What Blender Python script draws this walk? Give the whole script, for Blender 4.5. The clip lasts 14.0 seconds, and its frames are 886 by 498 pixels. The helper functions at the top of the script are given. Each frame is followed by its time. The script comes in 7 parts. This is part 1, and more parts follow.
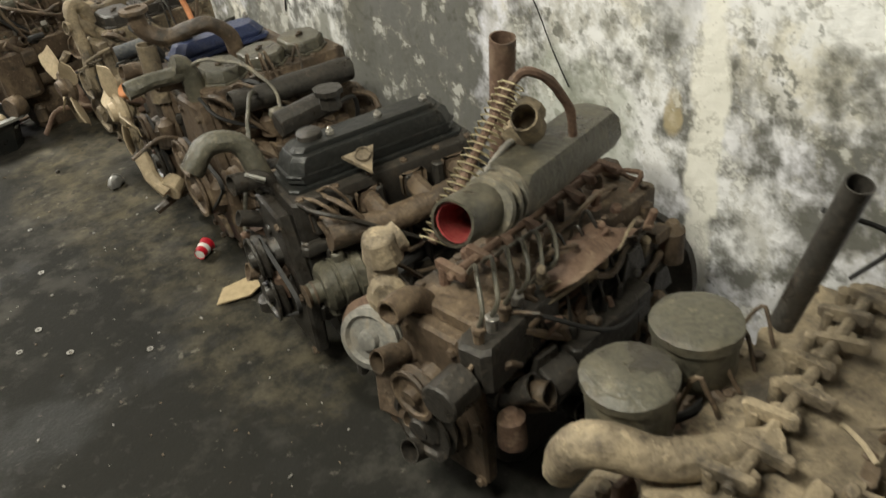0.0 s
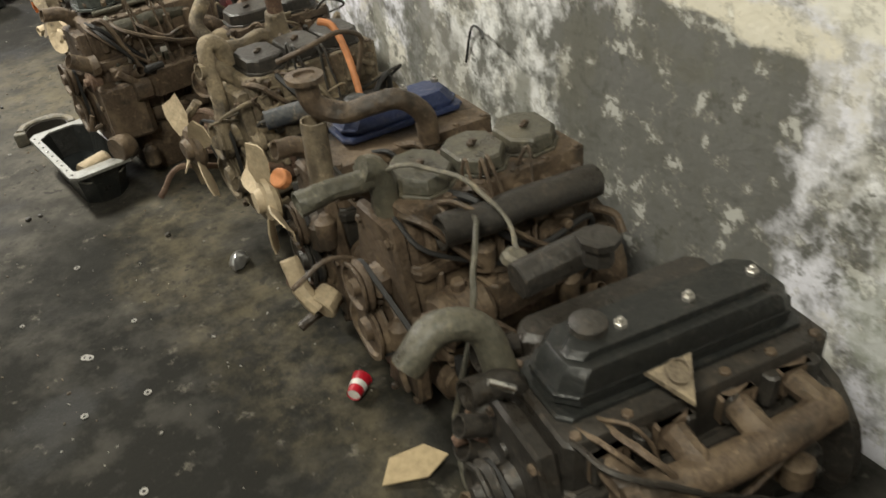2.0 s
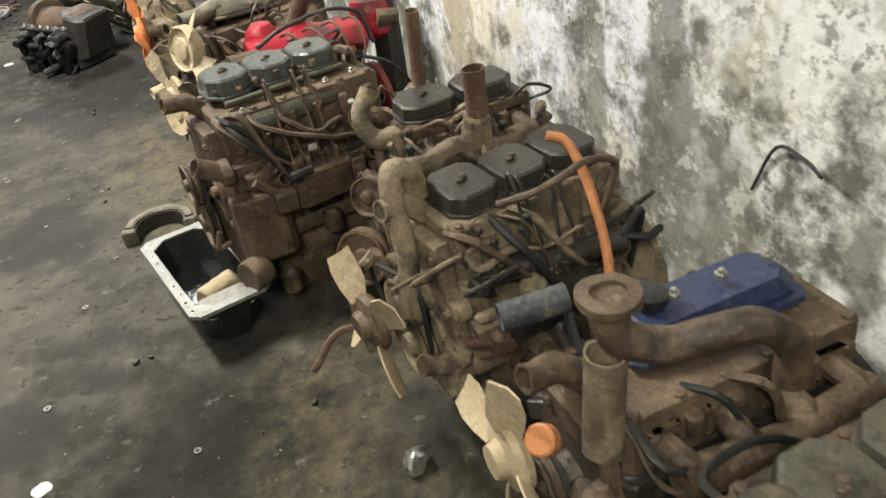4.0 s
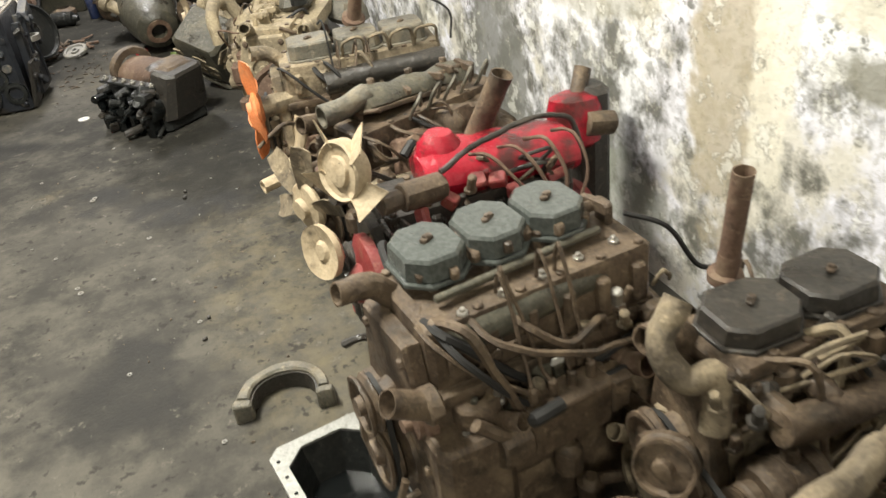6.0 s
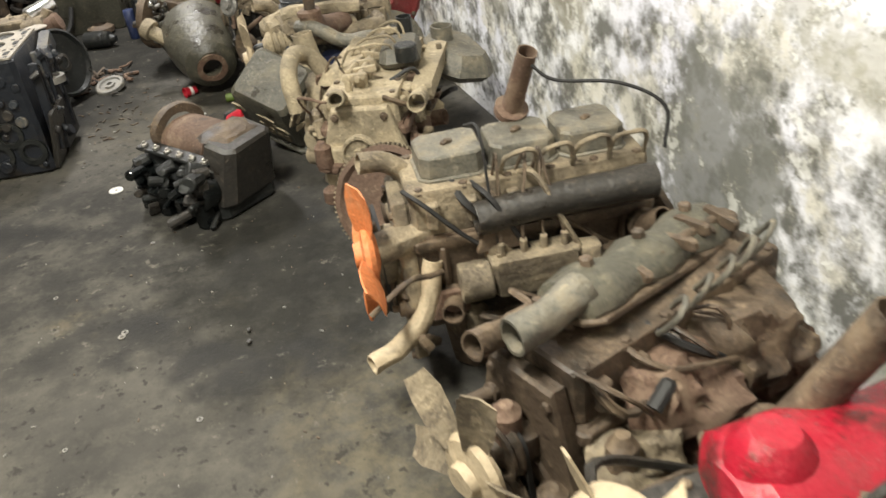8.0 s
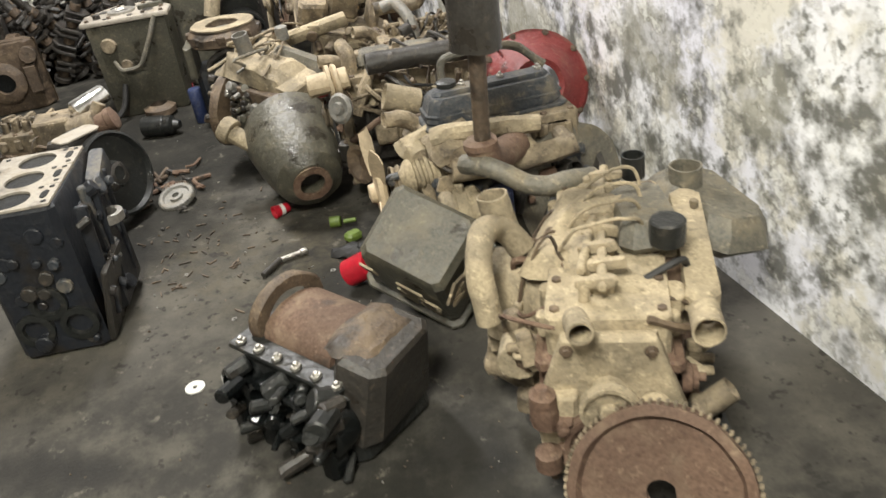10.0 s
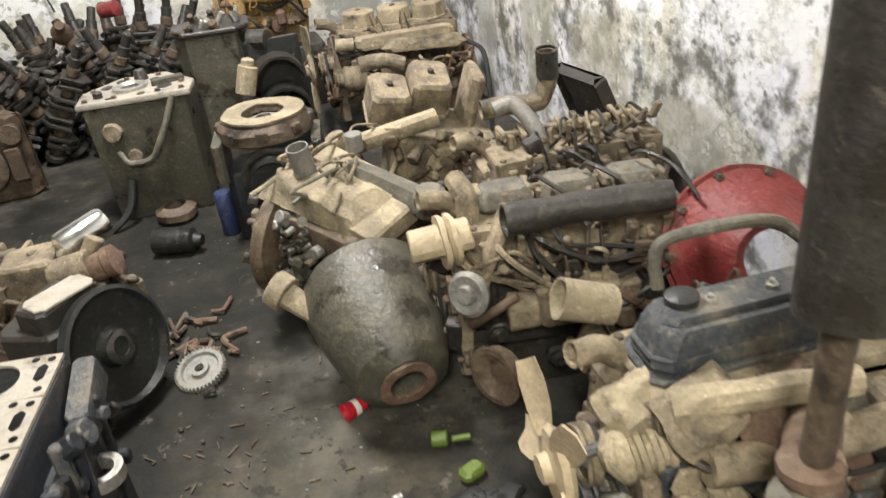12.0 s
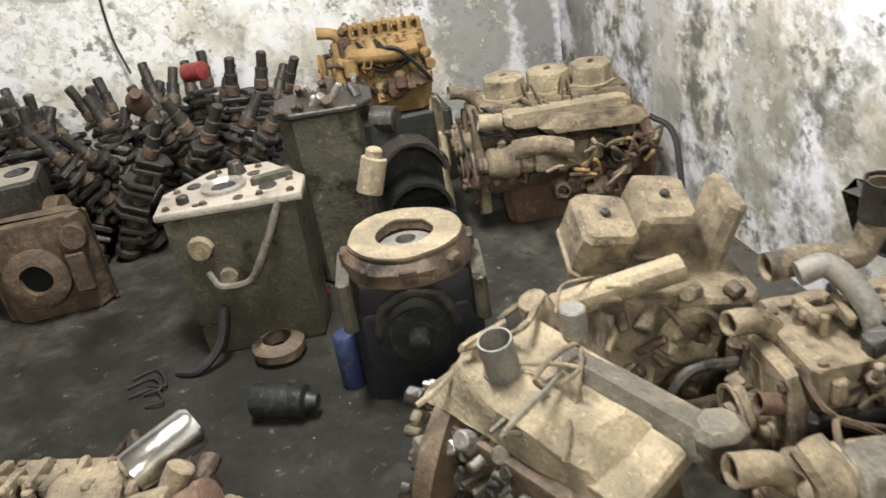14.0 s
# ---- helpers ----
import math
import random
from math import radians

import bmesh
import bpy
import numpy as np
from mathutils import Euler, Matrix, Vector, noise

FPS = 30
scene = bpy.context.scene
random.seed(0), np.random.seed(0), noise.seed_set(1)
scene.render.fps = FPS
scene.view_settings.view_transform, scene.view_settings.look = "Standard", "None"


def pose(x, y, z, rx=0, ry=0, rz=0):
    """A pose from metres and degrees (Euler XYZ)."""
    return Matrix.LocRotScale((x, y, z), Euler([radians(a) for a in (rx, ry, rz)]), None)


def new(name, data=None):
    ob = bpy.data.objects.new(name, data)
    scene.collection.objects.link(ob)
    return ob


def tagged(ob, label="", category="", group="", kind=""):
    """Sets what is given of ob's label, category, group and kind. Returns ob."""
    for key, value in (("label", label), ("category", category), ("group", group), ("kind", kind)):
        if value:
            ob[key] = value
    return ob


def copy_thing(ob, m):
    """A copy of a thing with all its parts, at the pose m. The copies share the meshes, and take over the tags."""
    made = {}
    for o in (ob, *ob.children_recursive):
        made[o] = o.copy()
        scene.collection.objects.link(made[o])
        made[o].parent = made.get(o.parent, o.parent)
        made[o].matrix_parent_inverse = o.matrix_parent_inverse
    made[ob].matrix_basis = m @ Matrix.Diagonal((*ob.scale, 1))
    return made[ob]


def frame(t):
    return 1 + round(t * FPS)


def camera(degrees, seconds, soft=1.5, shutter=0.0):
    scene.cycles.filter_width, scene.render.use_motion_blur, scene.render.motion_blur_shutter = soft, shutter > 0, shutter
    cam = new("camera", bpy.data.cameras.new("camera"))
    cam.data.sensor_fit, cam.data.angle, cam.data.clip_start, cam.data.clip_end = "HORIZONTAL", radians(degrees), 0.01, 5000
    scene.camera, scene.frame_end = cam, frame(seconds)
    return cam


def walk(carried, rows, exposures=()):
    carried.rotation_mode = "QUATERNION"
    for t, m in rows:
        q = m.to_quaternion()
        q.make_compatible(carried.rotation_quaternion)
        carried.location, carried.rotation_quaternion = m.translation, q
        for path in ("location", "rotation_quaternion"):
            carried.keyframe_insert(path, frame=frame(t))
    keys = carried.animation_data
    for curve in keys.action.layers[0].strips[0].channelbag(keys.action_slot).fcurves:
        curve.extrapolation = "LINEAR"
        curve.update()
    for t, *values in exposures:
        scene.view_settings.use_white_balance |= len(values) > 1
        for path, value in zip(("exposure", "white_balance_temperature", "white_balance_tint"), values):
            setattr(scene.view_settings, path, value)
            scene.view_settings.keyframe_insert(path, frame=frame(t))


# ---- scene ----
from mathutils import noise as wobble

cam = camera(57.5, 14.0, shutter=0.3)
METRES, EYE, TILT, LEAN, TURN = 8.0, 1.55, -34.97, 6.87, -39.59
ROWS = [
    (0.0, 0.0, 0.0, 0.0, -0.0, 0.0, -0.0),
    (0.5, -0.0131, 0.0195, 0.0113, 0.6, 2.19, -2.35),
    (1.0, -0.0219, 0.0494, 0.0257, 4.75, 0.28, -4.93),
    (1.5, -0.0349, 0.0714, 0.0358, 4.36, -2.1, -4.98),
    (2.0, -0.0628, 0.089, 0.0526, 4.03, -0.93, -4.88),
    (2.5, -0.0823, 0.1129, 0.0646, 6.39, -0.39, -5.24),
    (5.0, -0.1663, 0.2309, 0.1281, 11.55, -0.31, -7.55),
    (5.5, -0.1923, 0.2529, 0.1391, 12.9, 0.17, -8.62),
    (6.0, -0.2177, 0.2715, 0.1516, 12.84, 0.18, -9.25),
    (6.5, -0.2388, 0.3024, 0.1673, 13.4, -0.27, -9.84),
    (7.0, -0.2575, 0.3289, 0.1809, 14.0, -0.74, -10.19),
    (7.5, -0.2837, 0.3581, 0.199, 13.73, -1.03, -10.41),
    (8.0, -0.3085, 0.3826, 0.2122, 15.21, -1.1, -11.04),
    (8.5, -0.3352, 0.4096, 0.2292, 16.94, -1.0, -11.98),
    (11.0, -0.4742, 0.5405, 0.2995, 17.84, 0.08, -10.47),
    (11.5, -0.497, 0.569, 0.3137, 17.7, 0.56, -11.18),
    (12.0, -0.5213, 0.5917, 0.3279, 17.87, 1.35, -11.96),
    (12.5, -0.5525, 0.6097, 0.3379, 17.54, 2.17, -10.89),
    (13.0, -0.5765, 0.629, 0.3464, 18.12, 1.93, -10.66),
    (13.5, -0.595, 0.6549, 0.3626, 19.86, 1.73, -10.62),
    (14.0, -0.6154, 0.6755, 0.3733, 22.22, 1.76, -12.8),
]
walk(cam, [(t, pose(0, 0, EYE, TILT, LEAN, TURN) @ pose(METRES * x, METRES * y, METRES * z, 90 + pitch, roll, yaw)) for t, x, y, z, yaw, pitch, roll in ROWS],
     [(0.0, 0.02), (0.5, -0.06), (1.0, -0.02), (2.0, -0.16), (2.5, -0.34), (5.0, 0.2), (6.0, 0.12), (7.5, 0.03), (11.5, 0.12), (14.0, 0.06)])

# ---- light ----
world = bpy.data.worlds.new("world")
world.use_nodes = True
world.node_tree.nodes["Background"].inputs[0].default_value = (0.75, 0.82, 1.0, 1)
world.node_tree.nodes["Background"].inputs[1].default_value = 0.02
TUBES = [(-0.5, 0.9, 2.75, 108, (0.96, 0.93, 0.79)), (-0.35, 5.25, 3.1, 225, (0.985, 0.96, 0.85)), (0.1, 9.7, 3.2, 166, (0.985, 0.97, 0.95))]
for tx, ty, tz, watts, tint in TUBES:
    tube_data = bpy.data.lights.new("tube_light", "AREA")
    tube_data.shape, tube_data.size, tube_data.size_y = "RECTANGLE", 0.3, 1.3
    tube_data.energy, tube_data.color = watts, tint
    tube_ob = new("tube_light", tube_data)
    tube_ob.matrix_world = pose(tx, ty, tz, 0, 0, 0)


# ---- materials ----
def material(name, rough=0.6, metal=0.0):
    m = bpy.data.materials.new(name)
    m.use_nodes = True
    nt = m.node_tree
    b = nt.nodes["Principled BSDF"]
    b.inputs["Roughness"].default_value = rough
    b.inputs["Metallic"].default_value = metal
    return m, nt, b


def node(nt, kind, **values):
    n = nt.nodes.new(kind)
    for k, v in values.items():
        n.inputs[k.replace("_", " ")].default_value = v
    return n


def noise_fac(nt, scale, lo, hi, detail=6.0, stretch=None, rough=0.6, offset=0.0):
    """A noise of that scale in metres, cut to 0..1 between lo and hi."""
    geo = nt.nodes.new("ShaderNodeNewGeometry")
    mp = nt.nodes.new("ShaderNodeMapping")
    mp.inputs["Scale"].default_value = stretch or (1, 1, 1)
    mp.inputs["Location"].default_value = (offset, offset * 0.7, offset * 1.3)
    nt.links.new(geo.outputs["Position"], mp.inputs["Vector"])
    nz = node(nt, "ShaderNodeTexNoise", Scale=scale, Detail=detail, Roughness=rough)
    nt.links.new(mp.outputs[0], nz.inputs["Vector"])
    mr = nt.nodes.new("ShaderNodeMapRange")
    mr.interpolation_type = "SMOOTHSTEP"
    mr.inputs["From Min"].default_value, mr.inputs["From Max"].default_value = lo, hi
    nt.links.new(nz.outputs[0], mr.inputs["Value"])
    return mr.outputs[0]


def mixed(nt, fac, a, b):
    mx = nt.nodes.new("ShaderNodeMix")
    mx.data_type = "RGBA"
    for sock, val in ((mx.inputs[0], fac), (mx.inputs[6], a), (mx.inputs[7], b)):
        if hasattr(val, "links"):
            nt.links.new(val, sock)
        elif isinstance(val, (int, float)):
            sock.default_value = val
        else:
            sock.default_value = (*val, 1)
    return mx.outputs[2]


def arith(nt, op, a, b):
    n = nt.nodes.new("ShaderNodeMath")
    n.operation, n.use_clamp = op, True
    for sock, val in zip(n.inputs, (a, b)):
        if hasattr(val, "links"):
            nt.links.new(val, sock)
        else:
            sock.default_value = val
    return n.outputs[0]


def bumped(nt, b, height, strength, distance=0.01):
    bp = node(nt, "ShaderNodeBump", Strength=strength, Distance=distance)
    nt.links.new(height, bp.inputs["Height"])
    nt.links.new(bp.outputs[0], b.inputs["Normal"])


def grimy(name, base, dust=(0.30, 0.235, 0.15), amount=0.5, grease=0.35, rough=0.55, metal=0.0):
    """Painted or bare machine metal under road dust, with greasy dark patches. amount: how much dust lies on it."""
    m, nt, b = material(name, rough, metal)
    off = (sum(map(ord, name)) % 97) * 0.37
    grain = noise_fac(nt, 110, 0.3, 0.75, 4)
    patch = noise_fac(nt, 13, 0.62 - 0.35 * amount, 0.86 - 0.35 * amount, 8, offset=off)
    geo = nt.nodes.new("ShaderNodeNewGeometry")
    sep = nt.nodes.new("ShaderNodeSeparateXYZ")
    nt.links.new(geo.outputs["Normal"], sep.inputs[0])
    settled = arith(nt, "MULTIPLY", arith(nt, "MULTIPLY_ADD", sep.outputs[2], 0.6), amount)
    dusty = arith(nt, "ADD", arith(nt, "MULTIPLY", patch, min(1.0, amount * 1.5)), arith(nt, "MULTIPLY", settled, grain))
    oily = noise_fac(nt, 7.5, 0.66 - 0.3 * grease, 0.8 - 0.25 * grease, 7, offset=off + 5)
    c0 = mixed(nt, grain, tuple(c * 0.75 for c in base), tuple(min(1, c * 1.2) for c in base))
    c1 = mixed(nt, dusty, c0, mixed(nt, grain, dust, tuple(c * 0.62 for c in dust)))
    crust = noise_fac(nt, 38, 0.56, 0.66, 7, rough=0.7, offset=off + 2)
    c1 = mixed(nt, arith(nt, "MULTIPLY", crust, 0.04 + 0.8 * amount), c1, tuple(min(1, c * 1.45) for c in dust))
    chips = noise_fac(nt, 30, 0.58, 0.66, 7, rough=0.7, offset=off + 9)
    c1 = mixed(nt, arith(nt, "MULTIPLY", chips, 0.6 * (0.1 + grease + 0.3 * amount)), c1, (0.035, 0.026, 0.018))
    blotchy = noise_fac(nt, 4.0, 0.45, 0.62, 6, offset=off + 13)
    c1 = mixed(nt, arith(nt, "MULTIPLY", blotchy, 0.45 * min(1.0, amount * 2)), c1, tuple(c * 0.35 for c in base))
    c2 = mixed(nt, arith(nt, "MULTIPLY", oily, 0.85), c1, (0.022, 0.018, 0.014))
    nt.links.new(c2, b.inputs["Base Color"])
    r = arith(nt, "SUBTRACT", arith(nt, "MAXIMUM", arith(nt, "MULTIPLY", dusty, 0.9), rough), arith(nt, "MULTIPLY", oily, 0.22))
    nt.links.new(r, b.inputs["Roughness"])
    if metal:
        nt.links.new(arith(nt, "SUBTRACT", metal, dusty), b.inputs["Metallic"])
    bumped(nt, b, arith(nt, "ADD", arith(nt, "MULTIPLY", noise_fac(nt, 48, 0.2, 0.8, 7), 0.7), arith(nt, "MULTIPLY", crust, 0.3)), 0.25 + 0.45 * amount, 0.008)
    return m


def plain(name, color, rough=0.5, metal=0.0, vary=0.25):
    m, nt, b = material(name, rough, metal)
    f = noise_fac(nt, 45, 0.3, 0.7, 5)
    nt.links.new(mixed(nt, f, tuple(c * (1 - vary) for c in color), color), b.inputs["Base Color"])
    bumped(nt, b, f, 0.15, 0.003)
    return m


def blotch(nt, axis, u, z, ru, rz, flat=False, boxy=False):
    """A ragged patch of colour on a wall or floor about the place u, z; axis: 0 along x (north wall), 1 along y (east
    wall).
    """
    geo = nt.nodes.new("ShaderNodeNewGeometry")
    sep = nt.nodes.new("ShaderNodeSeparateXYZ")
    nt.links.new(geo.outputs["Position"], sep.inputs[0])

    def square(sock, c, r):
        a = nt.nodes.new("ShaderNodeMath")
        a.operation = "SUBTRACT"
        nt.links.new(sock, a.inputs[0])
        a.inputs[1].default_value = c
        d = nt.nodes.new("ShaderNodeMath")
        d.operation = "DIVIDE"
        nt.links.new(a.outputs[0], d.inputs[0])
        d.inputs[1].default_value = r
        p = nt.nodes.new("ShaderNodeMath")
        p.operation = "MULTIPLY"
        nt.links.new(d.outputs[0], p.inputs[0])
        nt.links.new(d.outputs[0], p.inputs[1])
        return arith(nt, "MULTIPLY", p.outputs[0], p.outputs[0]) if boxy else p.outputs[0]
    near = nt.nodes.new("ShaderNodeMath")
    near.operation = "ADD"
    nt.links.new(square(sep.outputs[axis], u, ru), near.inputs[0])
    nt.links.new(square(sep.outputs[1 if flat else 2], z, rz), near.inputs[1])
    other = nt.nodes.new("ShaderNodeMath")
    other.operation = "GREATER_THAN" if axis == 0 and not flat else "LESS_THAN"
    nt.links.new(sep.outputs[1], other.inputs[0])
    other.inputs[1].default_value = 13.0 if flat else 12.079
    rag = nt.nodes.new("ShaderNodeMath")
    rag.operation = "MULTIPLY_ADD"
    nt.links.new(noise_fac(nt, 7, 0.25, 0.75, 8, rough=0.65, offset=u), rag.inputs[0])
    rag.inputs[1].default_value = 1.35
    nt.links.new(near.outputs[0], rag.inputs[2])
    mr = nt.nodes.new("ShaderNodeMapRange")
    mr.inputs["From Min"].default_value, mr.inputs["From Max"].default_value = (2.3, 0.9) if flat else (1.9, 1.35)
    nt.links.new(rag.outputs[0], mr.inputs["Value"])
    return arith(nt, "MULTIPLY", mr.outputs[0], other.outputs[0])


def wall_paint():
    """Limewash in lilac white over older cream and grey coats, flaked off in patches, with black mould, damp runs and
    two painted shadows.
    """
    m, nt, b = material("flaking_limewash", 0.85)
    broad = noise_fac(nt, 0.9, 0.35, 0.65, 4, offset=3.1)
    coat = mixed(nt, broad, (0.79, 0.785, 0.86), (0.87, 0.87, 0.85))
    cream = noise_fac(nt, 2.6, 0.50, 0.60, 9, rough=0.66, offset=1.7)
    c = mixed(nt, arith(nt, "MULTIPLY", cream, 0.75), coat, (0.66, 0.62, 0.50))
    zone = noise_fac(nt, 1.3, 0.46, 0.62, 5, offset=17.0)
    blot = arith(nt, "MULTIPLY", noise_fac(nt, 5.5, 0.50, 0.60, 10, rough=0.7, offset=8.0), zone)
    c = mixed(nt, arith(nt, "MULTIPLY", blot, 0.62), c, (0.33, 0.31, 0.235))
    runs = noise_fac(nt, 3.0, 0.55, 0.68, 6, (1, 1, 0.22), 0.6, 12.0)
    c = mixed(nt, arith(nt, "MULTIPLY", runs, 0.4), c, (0.30, 0.29, 0.27))
    damp = noise_fac(nt, 1.1, 0.57, 0.68, 7, (1, 1, 0.55), 0.65, 21.6)
    c = mixed(nt, arith(nt, "MULTIPLY", damp, 0.6), c, (0.15, 0.15, 0.14))
    mould = arith(nt, "MULTIPLY", noise_fac(nt, 22, 0.52, 0.62, 6, rough=0.65, offset=2.0), noise_fac(nt, 3.2, 0.42, 0.6, 5, offset=6.0))
    c = mixed(nt, arith(nt, "MULTIPLY", mould, 0.85), c, (0.12, 0.12, 0.10))
    for axis, u, z, ru, rz, col, amt in (
            (1, 2.27, 0.45, 0.46, 0.52, (0.10, 0.098, 0.08), 0.92), (1, 2.15, 1.14, 0.5, 0.16, (0.40, 0.38, 0.33), 0.85), (1, 2.2, 0.93, 0.26, 0.035, (0.80, 0.75, 0.62), 0.95), (1, 1.93, 0.91, 0.16, 0.05, (0.80, 0.75, 0.62), 0.9), (1, 1.6, 1.0, 0.3, 0.06, (0.80, 0.77, 0.66), 0.85),
            (1, 3.42, 0.5, 0.10, 0.5, (0.13, 0.13, 0.11), 0.75), (1, 3.72, 0.5, 0.05, 0.4, (0.17, 0.17, 0.14), 0.7), (1, 2.80, 0.35, 0.05, 0.22, (0.16, 0.16, 0.13), 0.7), (1, 1.45, 0.42, 0.22, 0.28, (0.40, 0.42, 0.35), 0.6), (1, 1.02, 0.6, 0.05, 0.7, (0.86, 0.84, 0.76), 0.9),
            (1, 4.53, 0.85, 0.14, 0.6, (0.44, 0.38, 0.27), 0.85), (1, 4.38, 0.95, 0.07, 0.5, (0.78, 0.74, 0.62), 0.8),
            # these two paint shadows: the sand-dusted engine's at 5.86, the red bowl's at 5.17
            (1, 5.86, 0.36, 0.26, 0.40, (0.17, 0.17, 0.15), 0.85), (1, 5.17, 0.36, 0.15, 0.28, (0.14, 0.14, 0.12), 0.8),
            (1, 3.72, 0.20, 0.25, 0.18, (0.25, 0.24, 0.2), 0.6), (1, 3.25, 0.3, 0.16, 0.45, (0.25, 0.24, 0.21), 0.6), (1, 1.12, 0.60, 0.03, 0.07, (0.45, 0.37, 0.22), 0.8), (1, 3.95, 0.86, 0.22, 0.06, (0.26, 0.25, 0.20), 0.85), (1, 3.85, 0.99, 0.4, 0.06, (0.74, 0.70, 0.58), 0.8), (1, 5.0, 0.22, 0.3, 0.14, (0.34, 0.35, 0.29), 0.7), (1, 5.2, 0.85, 0.4, 0.10, (0.36, 0.34, 0.26), 0.6), (1, 6.7, 0.75, 0.12, 0.16, (0.30, 0.28, 0.21), 0.7), (1, 6.3, 0.9, 0.3, 0.08, (0.34, 0.32, 0.25), 0.7), (1, 7.3, 0.62, 0.10, 0.12, (0.34, 0.33, 0.27), 0.5), (1, 8.9, 0.45, 0.3, 0.12, (0.40, 0.38, 0.30), 0.7), (1, 10.2, 0.5, 0.2, 0.35, (0.36, 0.35, 0.28), 0.7), (1, 10.9, 0.6, 0.15, 0.5, (0.42, 0.41, 0.36), 0.7),
            (1, 7.9, 0.62, 0.2, 0.12, (0.30, 0.29, 0.24), 0.5), (1, 9.6, 0.45, 0.25, 0.3, (0.42, 0.39, 0.3), 0.6),
            (1, 11.75, 0.8, 0.16, 1.2, (0.22, 0.22, 0.2), 0.85), (0, 1.15, 0.7, 0.22, 0.9, (0.26, 0.26, 0.23), 0.8), (0, 1.5, 0.9, 0.12, 1.2, (0.2, 0.2, 0.18), 0.8), (0, -0.4, 1.1, 0.7, 0.07, (0.30, 0.29, 0.27), 0.8)):
        c = mixed(nt, arith(nt, "MULTIPLY", blotch(nt, axis, u, z, ru, rz, False, ru > 0.4 and rz > 0.4), amt), c, col)
    c = mixed(nt, arith(nt, "MULTIPLY", arith(nt, "MULTIPLY", noise_fac(nt, 17, 0.55, 0.61, 8, rough=0.7, offset=31.0), noise_fac(nt, 2.4, 0.48, 0.62, 5, offset=11.0)), 0.7), c, (0.16, 0.16, 0.13))
    flake = noise_fac(nt, 9.5, 0.57, 0.61, 9, rough=0.72, offset=41.0)
    c = mixed(nt, arith(nt, "MULTIPLY", flake, 0.5), c, (0.86, 0.85, 0.78))
    edge = noise_fac(nt, 9.5, 0.535, 0.57, 9, rough=0.72, offset=41.0)
    rim = arith(nt, "SUBTRACT", edge, flake)
    c = mixed(nt, arith(nt, "MULTIPLY", rim, 0.4), c, (0.34, 0.32, 0.26))
    speck = noise_fac(nt, 90, 0.66, 0.7, 3)
    c = mixed(nt, arith(nt, "MULTIPLY", speck, 0.5), c, (0.2, 0.18, 0.15))
    nt.links.new(c, b.inputs["Base Color"])
    h = arith(nt, "ADD", arith(nt, "MULTIPLY", flake, 0.5), arith(nt, "MULTIPLY", noise_fac(nt, 30, 0.2, 0.8, 8), 0.4))
    bumped(nt, b, h, 0.5, 0.012)
    return m


